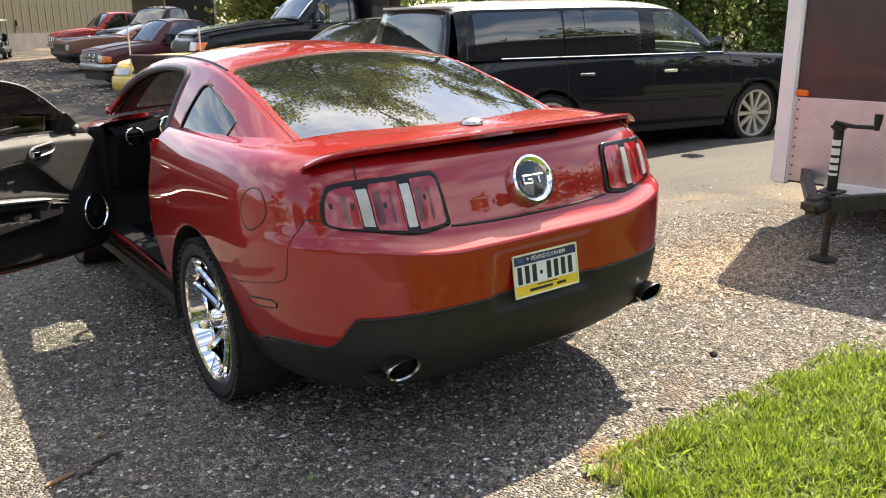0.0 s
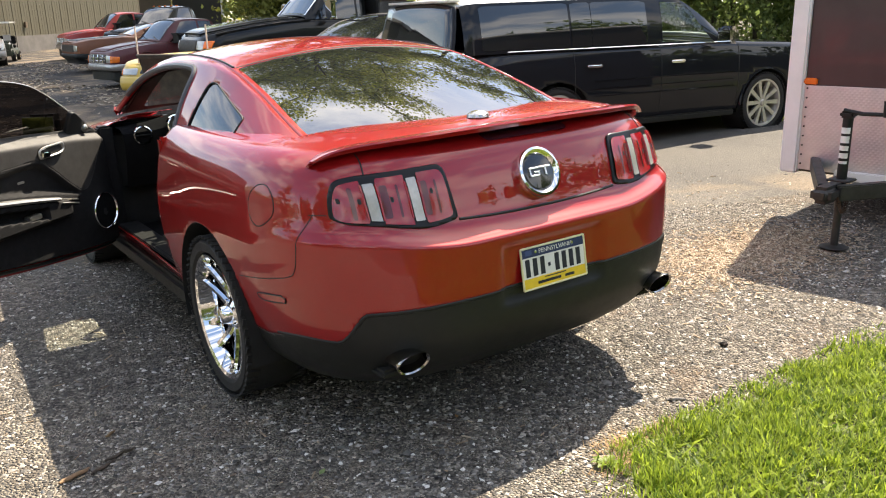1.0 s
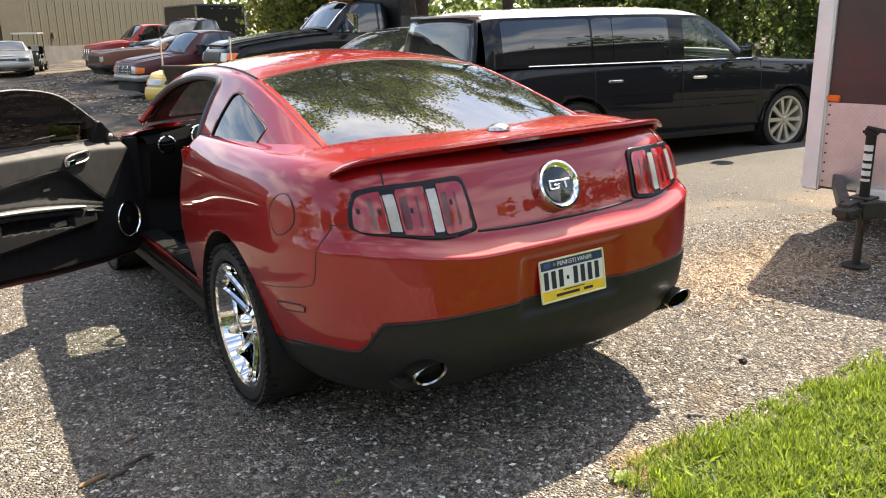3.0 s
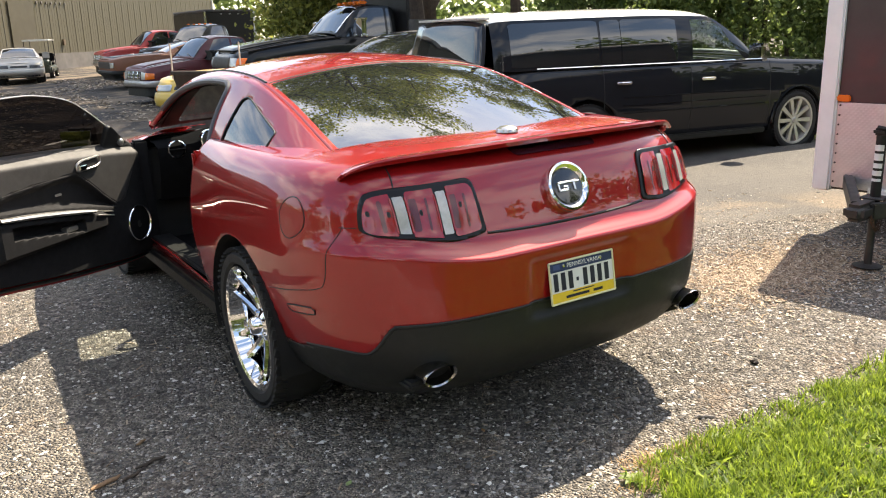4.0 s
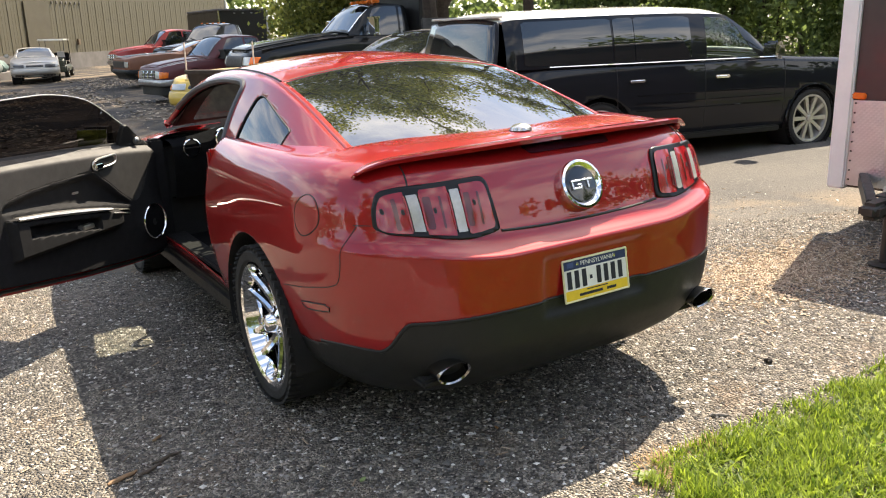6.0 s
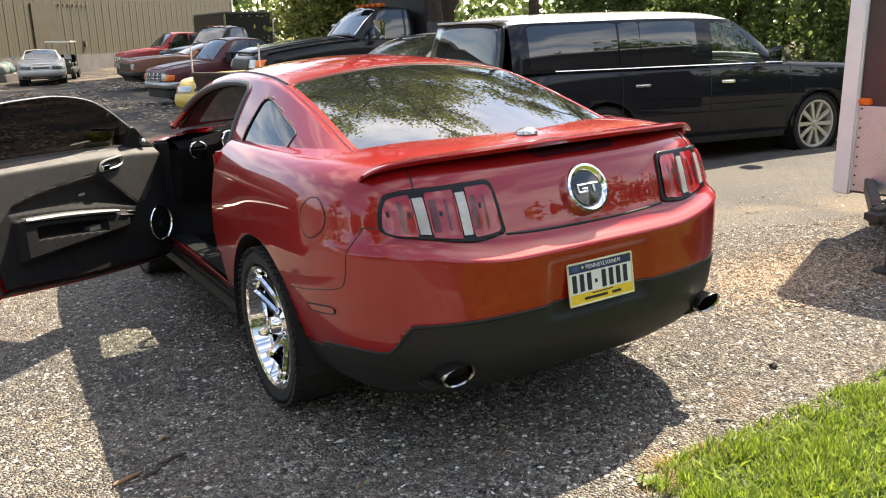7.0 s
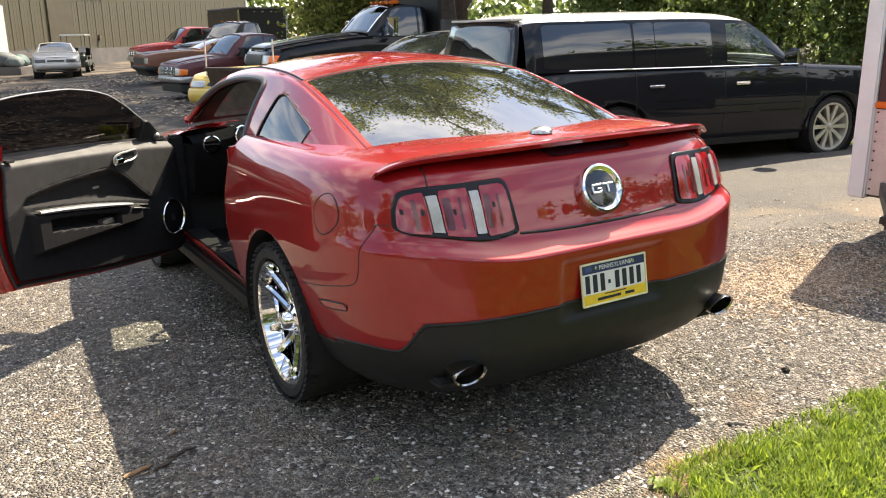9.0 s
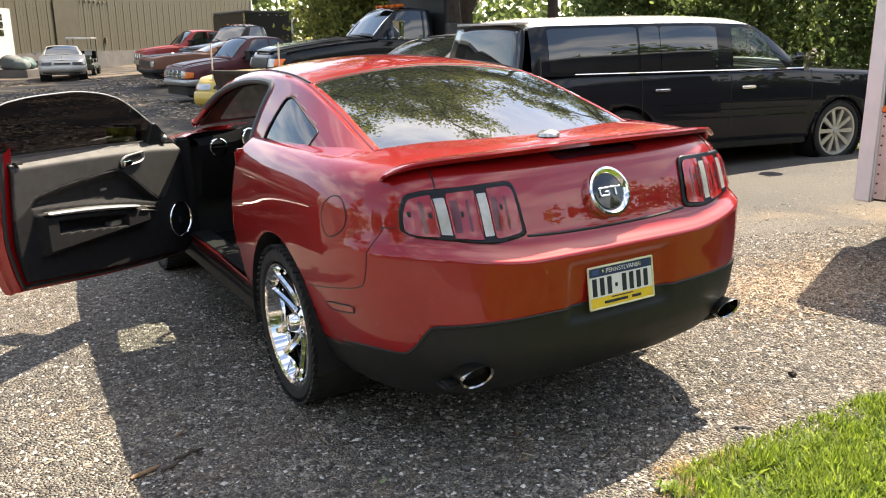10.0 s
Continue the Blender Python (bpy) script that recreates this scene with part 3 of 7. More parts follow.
    opening = rounded(((1.765, -0.3), (1.845, 0.87), (3.00, 0.87), (3.30, 0.35), (3.36, -0.3)), 0.05)

    def side_open(y, s):
        """Door window opening: from the pillar behind the door to the windshield pillar."""
        return opening(y, s)

    def qz(y, s):
        return quarter(y, s * 1.0)
    for off, sgn in ((0, "left"), (3, "right")):
        ss = [a + off for a in side_s]
        loc = (lambda s: s) if off == 0 else (lambda s: 4 - s)
        pil = part("pillar", patch(lambda y, s: green(y, s), ys, ss, lambda y, s: min(-side_open(y, loc(s)), -qz(y, loc(s)))), RED, car)
        solid(pil, 0.03)
        part("quarter_window", patch(lambda y, s: green(y, s, -0.004), ys, ss, lambda y, s: qz(y, loc(s)) + 0.004), TINT, car, "dark tinted quarter window")
        if off:
            part("side_window", patch(lambda y, s: green(y, s, -0.002), ys, ss, lambda y, s: side_open(y, loc(s)) + 0.004), CLEAR, car)
        # black window seals
        rim = []
        for a in np.linspace(0, math.tau, 61)[:-1]:
            lo, hi = 0.0, 1.2
            for _ in range(30):
                mid = (lo + hi) / 2
                if qz(1.31 + math.cos(a) * mid * 0.5, 0.42 + math.sin(a) * mid * 0.5) > 0:
                    lo = mid
                else:
                    hi = mid
            rim.append(green(1.31 + math.cos(a) * lo * 0.5, (lambda s: s if off == 0 else 4 - s)(0.42 + math.sin(a) * lo * 0.5), 0.0))
        part("window_seal", tube(bmesh.new(), rim, 0.004, 6, closed=True), BLACK_TRIM, car)
        way = [(1.775 + 0.066 * s, s) for s in np.linspace(0.0, 0.76, 10)] + [(1.838, 0.81), (1.858, 0.842), (1.90, 0.86)] + [(y, 0.865 - 0.10 * smooth01(2.7, 3.1, y)) for y in np.linspace(1.98, 3.05, 22)]
        rail = [green(y, s if off == 0 else 4 - s, -0.004) for y, s in way]
        part("roof_seal", tube(bmesh.new(), rail, 0.017, 8), SEAL, car, "dark grey door opening seal")
        drip = [green(y, (1.03 if off == 0 else 2.97), 0.001) for y in np.linspace(1.45, 2.42, 24)]
        part("roof_gutter", tube(bmesh.new(), drip, 0.006, 6), BLACK_TRIM, car)
    edge = []
    for w in np.linspace(-0.96, 0.96, 41):
        edge.append(green(0.475 + 0.20 * abs(w) ** 2.2, 2 + w, 0.0))
    part("window_seal", tube(bmesh.new(), edge, 0.006, 6), BLACK_TRIM, car)
    top = [green(1.43 + 0.03 * (1 - abs(w)), 2 + w, 0.001) for w in np.linspace(-0.96, 0.96, 41)]
    part("window_seal", tube(bmesh.new(), top, 0.003, 6), BLACK_TRIM, car)

    # rear lamps
    for sg in (-1, 1):
        lamp = new("tail_lamp")
        lamp.parent = car
        outer = rounded(((0.50, 0.820), (0.735, 0.846), (0.770, 0.875), (0.764, 0.955), (0.738, 1.004), (0.695, 1.017), (0.400, 1.028), (0.384, 1.014), (0.368, 0.844), (0.435, 0.828)), 0.005)
        inner = rounded(((0.512, 0.838), (0.735, 0.862), (0.757, 0.882), (0.751, 0.955), (0.730, 0.994), (0.695, 1.005), (0.408, 1.016), (0.396, 1.004), (0.386, 0.858), (0.45, 0.845)), 0.005)
        gx = list(np.linspace(0.30, 0.84, 55))
        gz = list(np.linspace(0.80, 1.05, 26))
        bez = part("bezel", patch(lambda x, z: C.rear(sg * x, z, 0.001), gx, gz, outer), LAMP_BLACK, lamp, "black lamp surround")
        solid(bez, 0.012, 0)
        strips = ((0.622, 0.666), (0.487, 0.531))

        def white(x, z):
            c = x - (z - 0.93) * 0.02
            return max(min(c - a, b - c) for a, b in strips)

        def puff(x, z):
            c = x - (z - 0.93) * 0.02
            seg = (c - 0.37) / 0.14
            return 0.008 + 0.006 * abs(math.sin(seg * math.pi)) ** 0.5
        gx2 = list(np.linspace(0.36, 0.80, 71))
        red = part("red_lens", patch(lambda x, z: C.rear(sg * x, z, puff(x, z)), gx2, gz, lambda x, z: min(inner(x, z), -white(x, z))), LENS_RED, lamp)
        for a, b in strips:
            lens = patch(lambda x, z: C.rear(sg * x, z, 0.014 + 0.0001 * math.sin((z) * 900)), list(np.linspace(a - 0.05, b + 0.05, 25)), list(np.linspace(0.84, 1.01, 60)),
                         lambda x, z: min(inner(x, z) - 0.012, min((x - (z - 0.93) * 0.02) - a - 0.006, b - 0.006 - (x - (z - 0.93) * 0.02))))
            part("reversing_lens", lens, LENS_CLEAR, lamp, "clear ribbed lens")
            bm = bmesh.new()
            for e in (a, b):
                tube(bm, [C.rear(sg * (e + (z - 0.93) * 0.02), z, 0.012) for z in np.linspace(0.866, 0.990, 8)], 0.004, 6)
            part("lens_divider", bm, LENS_RED, lamp)

        dark = mat("dark_lens_band", (0.10, 0.006, 0.009), 0.2, coat=0.6)
        for cx, hw in ((0.700, 0.006), (0.605, 0.012), (0.563, 0.004), (0.472, 0.010), (0.432, 0.004)):
            k = rounded(((cx - hw, 0.872), (cx + hw, 0.872), (cx + hw, 0.985), (cx - hw, 0.985)), 0.002)
            part("lens_rib", patch(lambda x, z: C.rear(sg * x, z, puff(x, z) + 0.0012), list(np.linspace(cx - hw - 0.006, cx + hw + 0.006, 13)), list(np.linspace(0.86, 1.0, 15)), k), dark, lamp, "dark red rib in the lens")
        for cx, cz in ((0.735, 0.945), (0.680, 0.940), (0.585, 0.938), (0.450, 0.950)):
            k = rounded(((cx - 0.005, cz - 0.010), (cx + 0.005, cz - 0.010), (cx + 0.006, cz + 0.010), (cx - 0.004, cz + 0.010)), 0.002)
            part("bulb_socket", patch(lambda x, z: C.rear(sg * x, z, puff(x, z) + 0.0018), list(np.linspace(cx - 0.015, cx + 0.015, 9)), list(np.linspace(cz - 0.018, cz + 0.018, 9)), k), BLACK_TRIM, lamp)

    # panel gaps
    def gap(name, pts, r=0.0035):
        part(name, tube(bmesh.new(), pts, r, 6), BLACK_TRIM, car)
    gap("trunk_gap", [C.rear(x, 0.829 + 0.012 * (abs(x) / 0.37) ** 2, -0.001) for x in np.linspace(-0.365, 0.365, 30)], 0.0055)
    for sg in (-1, 1):
        gap("trunk_gap", [C.rear(sg * (0.648 - 0.012 * t), 1.016 + 0.062 * t, 0.0) for t in np.linspace(0, 1, 8)], 0.003)
        seam = [(0.278, 0.89), (0.290, 0.84), (0.301, 0.796), (0.316, 0.715), (0.335, 0.682), (0.38, 0.666), (0.505, 0.648), (0.73, 0.614)]
        fy = hermite([0, 1, 2, 3, 4, 5, 6, 7], [a for a, b in seam])
        fz = hermite([0, 1, 2, 3, 4, 5, 6, 7], [b for a, b in seam])
        gap("bumper_gap", [C.side(fy(t), fz(t), 0.0, sg) for t in np.linspace(0, 7, 50)], 0.0018)
        gap("bumper_gap", [C.rear(sg * x, 0.89, 0.0) for x in np.linspace(0.775, 0.815, 8)], 0.0018)
        marker = rounded(((0.398, 0.578), (0.566, 0.558), (0.586, 0.583), (0.394, 0.604)), 0.003)
        mk = part("side_marker", patch(lambda y, z: C.side(y, z, 0.003, sg), list(np.linspace(0.38, 0.60, 28)), list(np.linspace(0.545, 0.62, 16)), marker), LENS_RED, car, "small red side marker lamp")
        rim = []
        for a in np.linspace(0, math.tau, 41)[:-1]:
            t = 0.0
            while marker(0.485 + math.cos(a) * t, 0.580 + math.sin(a) * t) > 0:
                t += 0.0005
            rim.append(C.side(0.485 + math.cos(a) * t, 0.580 + math.sin(a) * t, 0.002, sg))
        gap_ob = part("marker_rim", tube(bmesh.new(), rim, 0.003, 6, closed=True), BLACK_TRIM, mk)
    # fuel door
    fd = part("fuel_door", patch(lambda y, z: C.side(y, z, 0.0015), list(np.linspace(0.41, 0.61, 22)), list(np.linspace(0.80, 1.0, 22)), lambda y, z: 0.074 - math.hypot(y - 0.508, z - 0.905)), RED, car)
    part("fuel_door_gap", tube(bmesh.new(), [C.side(0.508 + 0.077 * math.cos(a), 0.905 + 0.079 * math.sin(a), 0.0) for a in np.linspace(0, math.tau, 49)[:-1]], 0.002, 6, closed=True), BLACK_TRIM, fd)

    # high brake lamp
    slot = rounded(((-0.165, 1.072), (0.215, 1.072), (0.225, 1.095), (-0.175, 1.095)), 0.005)
    part("high_brake_lamp", patch(lambda x, z: C.rear(x, z, 0.004), list(np.linspace(-0.20, 0.24, 45)), list(np.linspace(1.06, 1.105, 12)), slot), mat("smoked_lens", (0.05, 0.012, 0.02), 0.12, coat=0.5), car, "dark narrow high brake lamp")

    # spoiler
    bm = bmesh.new()
    rings = []
    N = 61
    for i in range(N):
        t = -1 + 2 * i / (N - 1)
        x = 0.775 * t
        bow = 0.175 * abs(t) ** 3.2
        end = max(0.0, 1 - abs(t) ** 14)
        lift = 1.128 - 0.028 * abs(t) ** 2.5 - 0.035 * (1 - end)
        th = 0.004 + 0.016 * end
        y0 = 0.125 + bow
        ch = 0.20 * (0.35 + 0.65 * end)
        sec = [(y0, lift), (y0 + 0.004, lift + 0.006), (y0 + ch * 0.3, lift + 0.004), (y0 + ch, lift - 0.022), (y0 + ch * 0.98, lift - 0.03), (y0 + ch * 0.45, lift - th - 0.012), (y0 + 0.03, lift - th), (y0 + 0.010, lift - 0.005 - 0.011 * end)]
        rings.append([bm.verts.new((x, a, b)) for a, b in sec])
    for A, B in zip(rings, rings[1:]):
        for q in range(8):
            bm.faces.new((A[q], A[(q + 1) % 8], B[(q + 1) % 8], B[q]))
    bm.faces.new(rings[0])
    bm.faces.new(rings[-1])
    part("spoiler", bm, RED, car, "body-coloured trunk lid spoiler")

    # round badge
    badge = new("round_badge")
    badge.parent = car
    c = C.rear(0, 0.943, 0.004)
    badge.matrix_basis = Matrix.Translation(c) @ Matrix.Rotation(radians(-22), 4, "X") @ Matrix.Rotation(radians(-90), 4, "Z") @ Matrix.Scale(1.1, 4)
    bm = bmesh.new()
    lathe(bm, [(0.084, -0.012), (0.086, 0.012), (0.082, 0.022), (0.074, 0.024), (0.064, 0.017), (0.060, 0.010)], 64)
    part("bezel_ring", bm, CHROME, badge, "polished chrome ring")
    bm = bmesh.new()
    lathe(bm, [(0.062, 0.010), (0.058, 0.014), (0.03, 0.017), (0.0005, 0.018)], 48)
    part("disc", bm, mat("gloss_black", (0.006, 0.006, 0.007), 0.1, coat=0.6), badge, "gloss black disc")
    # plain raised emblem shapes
    bm = bmesh.new()
    for y0, z0, y1, z1 in ((-0.037, 0.008, -0.003, 0.013), (-0.037, -0.013, -0.032, 0.013), (-0.037, -0.013, -0.003, -0.008), (-0.008, -0.013, -0.003, 0.001), (-0.020, -0.003, -0.003, 0.001),
                           (0.001, 0.008, 0.037, 0.013), (0.016, -0.013, 0.022, 0.013)):
        box(bm, (0.015, y0 * 1.2, z0 * 1.2), (0.0225, y1 * 1.2, z1 * 1.2), 0.0008, 1)
    part("emblem", bm, ALLOY, badge, smooth=False)

    # exhaust tips
    for sg in (-1, 1):
        bm = bmesh.new()
        m = Matrix.Translation((sg * 0.605, 0.035, 0.395)) @ Matrix.Rotation(radians(90), 4, "Z")
        prof = [(0.046, 0.32), (0.05, 0.30), (0.052, 0.02), (0.056, 0.0), (0.054, -0.006), (0.047, 0.0), (0.044, 0.06), (0.040, 0.3)]
        lathe(bm, prof, 40, m=m)
        for v in bm.verts:            # slant-cut end, slightly oval
            v.co.x = sg * 0.605 + (v.co.x - sg * 0.605) * 1.15
            v.co.z = 0.392 + (v.co.z - 0.395) * 0.8
            if v.co.y < 0.12:
                v.co.y += (v.co.z - 0.395) * -0.45
        part("exhaust_tip", bm, mat("burnt_chrome", (0.5, 0.48, 0.46), 0.12, 1.0, vary=0.4, vscale=10), car, "oval slant-cut exhaust tip")
        bm = bmesh.new()
        lathe(bm, [(0.001, 0.0), (0.048, 0.0)], 24, m=Matrix.Translation((sg * 0.605, 0.16, 0.395)) @ Matrix.Rotation(radians(90), 4, "Z"))
        part("exhaust_bore", bm, LINER, car)
        bm = bmesh.new()
        box(bm, (sg * 0.605 - 0.085, 0.10, 0.33), (sg * 0.605 + 0.085, 0.34, 0.36), 0.01)
        part("exhaust_recess", bm, LINER, car)
    for sg in (-1, 1):
        part("exhaust_pipe", tube(bmesh.new(), [(sg * 0.605, 0.3, 0.395), (sg * 0.6, 0.7, 0.36), (sg * 0.45, 1.0, 0.36)], 0.035, 12), STEEL, car)

    # small dome at the foot of the rear window
    bm = bmesh.new()
    lathe(bm, [(0.045, 0.0), (0.042, 0.012), (0.026, 0.022), (0.0005, 0.026)], 24, axis="z", m=Matrix.Translation((0.0, 0.43, 1.122)))
    part("deck_dome", bm, SATIN_PUCK, car, "small silvery dome on the deck")
    # hood panel over the engine bay
    solid(part("hood", patch(lambda x, y: Vector((x, y, C.shape(0, y, 1.12).z - 0.075 - 0.03 * (x / 0.7) ** 2)), list(np.linspace(-0.70, 0.70, 15)), list(np.linspace(3.36, 4.35, 16))), RED, car, "long red hood"), 0.02)
    # headliner and pillar trim
    part("headliner", patch(lambda y, s: green(y, s, -0.03), ys, top_s, lambda y, s: -max(glass_rear(y, s), min(glass_front(y, s), (0.80 - abs(s - 2)) * 0.6, y - 2.56))), LINER, car)
    for off in (0, 3):
        loc = (lambda s: s) if off == 0 else (lambda s: 4 - s)
        part("pillar_trim", patch(lambda y, s: green(y, s, -0.04), ys, [a + off for a in side_s], lambda y, s: min(-side_open(y, loc(s)), -qz(y, loc(s)))), LINER, car)
    # aerial on the right front wing
    bm = tube(bmesh.new(), [(0.80, 3.7, 1.0), (0.80, 3.66, 1.35)], [0.004, 0.002], 6)
    part("aerial", bm, BLACK_TRIM, car)
    return car, C


CAR, BODY = coupe()


# ---- open door, cabin and number plate of the coupe ----
GREY_TRIM = mat("dusty_grey_trim", (0.034, 0.032, 0.031), 0.6, vary=0.5, vscale=14, bump=0.12, bscale=250)
DARK_TRIM = mat("dark_trim", (0.016, 0.016, 0.017), 0.75, vary=0.3, vscale=25, bump=0.1, bscale=300, spec=0.15)
SATIN = mat("satin_silver", (0.62, 0.60, 0.57), 0.3, 0.9)
CLOTH = mat("black_cloth", (0.014, 0.014, 0.015), 0.95, vary=0.3, vscale=60, bump=0.2, bscale=500, spec=0.0)


def door(car, C):
    ph = radians(48)
    d, n = Vector((-math.sin(ph), -math.cos(ph), 0)), Vector((math.cos(ph), -math.sin(ph), 0))
    m = Matrix.Identity(4)
    m.col[0], m.col[1], m.col[2], m.col[3] = (*d, 0), (*n, 0), (0, 0, 1, 0), (-0.88, 3.0, 0, 1)
    dr = new("door")
    dr.parent = car
    dr.matrix_basis = m
    dr["label"] = "driver door swung wide open, black and grey trim inside"
    belt = hermite((0, 0.25, 0.7, 1.1, 1.38), (0.968, 0.995, 1.022, 1.038, 1.046))
    bottom = hermite((0, 0.1, 0.6, 1.1, 1.36), (0.285, 0.275, 0.312, 0.375, 0.412))
    rear = hermite((0.3, 0.41, 0.52, 0.65, 0.8, 0.95, 1.06), (1.31, 1.344, 1.375, 1.392, 1.378, 1.355, 1.34))
    A = list(np.linspace(-0.02, 1.42, 73))
    Z = list(np.linspace(0.26, 1.07, 50))

    def outline(a, z, inset=0.0, top=0.0):
        return min(a - inset * 0.4, rear(z) - inset - a, z - bottom(a) - inset, belt(a) - top - z)

    def bow(a, z):
        return -0.10 - 0.035 * math.sin(math.pi * min(max((z - 0.3) / 0.75, 0), 1)) + 0.03 * smooth01(1.2, 1.4, a)

    skin = part("skin", patch(lambda a, z: Vector((a, bow(a, z), z)), A, Z, outline), RED, dr)
    solid(skin, 0.012, 0)
    # inner frame: red flange with the shut face
    bm = bmesh.new()
    edge = [(a, bottom(a)) for a in np.linspace(0.0, 1.30, 40)] + [(rear(z), z) for z in np.linspace(0.40, 1.04, 30)]
    prev = None
    for a, z in edge:
        cur = [bm.verts.new((a + o, t, z + oz)) for t, o, oz in ((bow(a, z), 0, 0), (-0.055, 0.0, 0.0), (-0.045, -0.012, 0.010), (-0.005, -0.016, 0.014), (0.0, -0.03, 0.024), (0.0, -0.09, 0.06))]
        if prev:
            for q in range(5):
                bm.faces.new((prev[q], prev[q + 1], cur[q + 1], cur[q]))
        prev = cur
    fl = part("shut_face", bm, RED, dr)
    # weather strip
    strip = [(a - 0.025, 0.004, z + 0.03) for a, z in edge]
    part("weather_strip", tube(bmesh.new(), strip, 0.009, 6), BLACK_TRIM, dr)
    bm = boxed((1.33, -0.045, 0.70), (1.372, -0.012, 0.79), 0.004)
    part("latch", bm, STEEL, dr)

    split = hermite((0.0, 0.03, 0.26, 0.36, 0.48, 0.60, 0.90, 1.19, 1.225, 1.26, 1.38), (0.965, 0.93, 0.672, 0.73, 0.83, 0.895, 0.885, 0.852, 0.82, 0.79, 0.74))
    bar = hermite((0.32, 0.52, 0.8, 1.0, 1.19), (0.632, 0.675, 0.72, 0.747, 0.768))

    def relief(a, z):
        t = 0.035
        # scooped panel above the arm rest
        inside = min(split(a) - z - 0.012, z - bar(a) - 0.02) if 0.28 < a < 1.22 else -1
        t -= 0.03 * smooth01(0.0, 0.03, inside)
        # arm rest
        arm = min(bar(a) - z, z - 0.56, (a - 0.42), 1.21 - a) if 0.4 < a < 1.22 else -1
        t += 0.05 * smooth01(-0.005, 0.02, arm)
        pocket = min(bar(a) - 0.04 - z, z - (bar(a) - 0.105), a - 0.62, 1.12 - a)
        t -= 0.055 * smooth01(0.0, 0.012, pocket)
        # belly by the speaker and rolled top
        t += 0.03 * math.exp(-((a - 0.14) / 0.14) ** 2 - ((z - 0.52) / 0.14) ** 2)
        t -= 0.045 * smooth01(belt(a) - 0.05, belt(a), z)
        return t
    A2 = list(np.linspace(0.0, 1.36, 120))
    Z2 = list(np.linspace(0.30, 1.06, 79))
    up = part("upper_trim", patch(lambda a, z: Vector((a, relief(a, z), z)), A2, Z2, lambda a, z: min(outline(a, z, 0.055), z - split(a))), GREY_TRIM, dr, "dusty grey upper door trim")
    solid(up, 0.02)
    lo = part("lower_trim", patch(lambda a, z: Vector((a, relief(a, z), z)), A2, Z2, lambda a, z: min(outline(a, z, 0.055), split(a) - z)), DARK_TRIM, dr, "black lower door trim")
    solid(lo, 0.02)
    # silver bar along the arm rest
    bm = bmesh.new()
    rings = []
    for a in np.linspace(0.53, 1.185, 24):
        z, t = bar(a), relief(a, bar(a) - 0.02) + 0.004
        h = 0.015 * (0.6 + 0.4 * math.sin((a - 0.5) / 0.7 * math.pi))
        rings.append([bm.verts.new((a, t + tt, z + zz)) for tt, zz in ((-0.03, h), (0.004, h * 0.8), (0.010, 0), (0.004, -h * 0.8), (-0.03, -h))])
    for P, Q in zip(rings, rings[1:]):
        for q in range(4):
            bm.faces.new((P[q], P[q + 1], Q[q + 1], Q[q]))
    part("silver_bar", bm, SATIN, dr, "brushed silver trim bar")
    for off in (0.0, -0.022):
        part("silver_strip", tube(bmesh.new(), [(a, relief(a, bar(a) + off) + 0.004, bar(a) + off) for a in np.linspace(0.33, 0.52, 10)], 0.004, 6), SATIN, dr)
    part("pull_insert", boxed((0.67, 0.035, 0.608), (0.755, 0.078, 0.634), 0.004), SATIN, dr)
    # speaker
    m2 = Matrix.Translation((0.135, 0.055, 0.522)) @ Matrix.Rotation(radians(90), 4, "Z")
    sp = bmesh.new()
    lathe(sp, [(0.106, -0.03), (0.107, 0.008), (0.103, 0.013), (0.098, 0.008), (0.096, 0.0)], 48, m=m2)
    spk = part("speaker", sp, CHROME, dr, "chrome speaker ring")
    sp = bmesh.new()
    lathe(sp, [(0.097, 0.002), (0.06, 0.008), (0.0005, 0.010)], 40, m=m2)
    part("grille", sp, CLOTH, spk)
    # release handle
    rim = [(0.475 + 0.095 * math.copysign(abs(math.cos(a)) ** 0.5, math.cos(a)), 0.045, 0.932 - 0.028 * math.cos(a) * 0.4 + 0.026 * math.copysign(abs(math.sin(a)) ** 0.5, math.sin(a))) for a in np.linspace(0, math.tau, 41)[:-1]]
    hd = part("release_handle", tube(bmesh.new(), rim, 0.006, 8, closed=True), SATIN, dr, "chrome door release handle")
    part("lever", boxed((0.50, 0.040, 0.905), (0.565, 0.062, 0.935), 0.006), CHROME, hd)
    part("recess", boxed((0.39, 0.030, 0.905), (0.565, 0.042, 0.955), 0.01), LINER, hd)
    part("lock_button", boxed((1.235, 0.02, 1.018), (1.285, 0.046, 1.032), 0.004), LINER, dr)
    part("emblem", boxed((0.675, 0.008, 0.795), (0.725, 0.014, 0.808), 0.003), SATIN, dr)
    # frameless glass
    top = hermite((0.0, 0.12, 0.25, 0.42, 0.59, 0.75, 0.92, 1.12, 1.30, 1.36), (0.99, 1.06, 1.125, 1.213, 1.282, 1.315, 1.330, 1.327, 1.312, 1.295))

    def lean(a, z):
        return -0.055 + 0.42 * max(z - 1.0, 0) + 0.02 * max(z - 1.0, 0)
    gk = lambda a, z: min(top(a) - z, z - belt(a) + 0.03, 1.335 + 0.08 * (z - 1.0) - a, a - 0.02)
    gl = part("door_glass", patch(lambda a, z: Vector((a, lean(a, z), z)), list(np.linspace(0.0, 1.40, 64)), list(np.linspace(0.95, 1.34, 26)), gk), SMOKE, dr, "dark tinted frameless door glass")
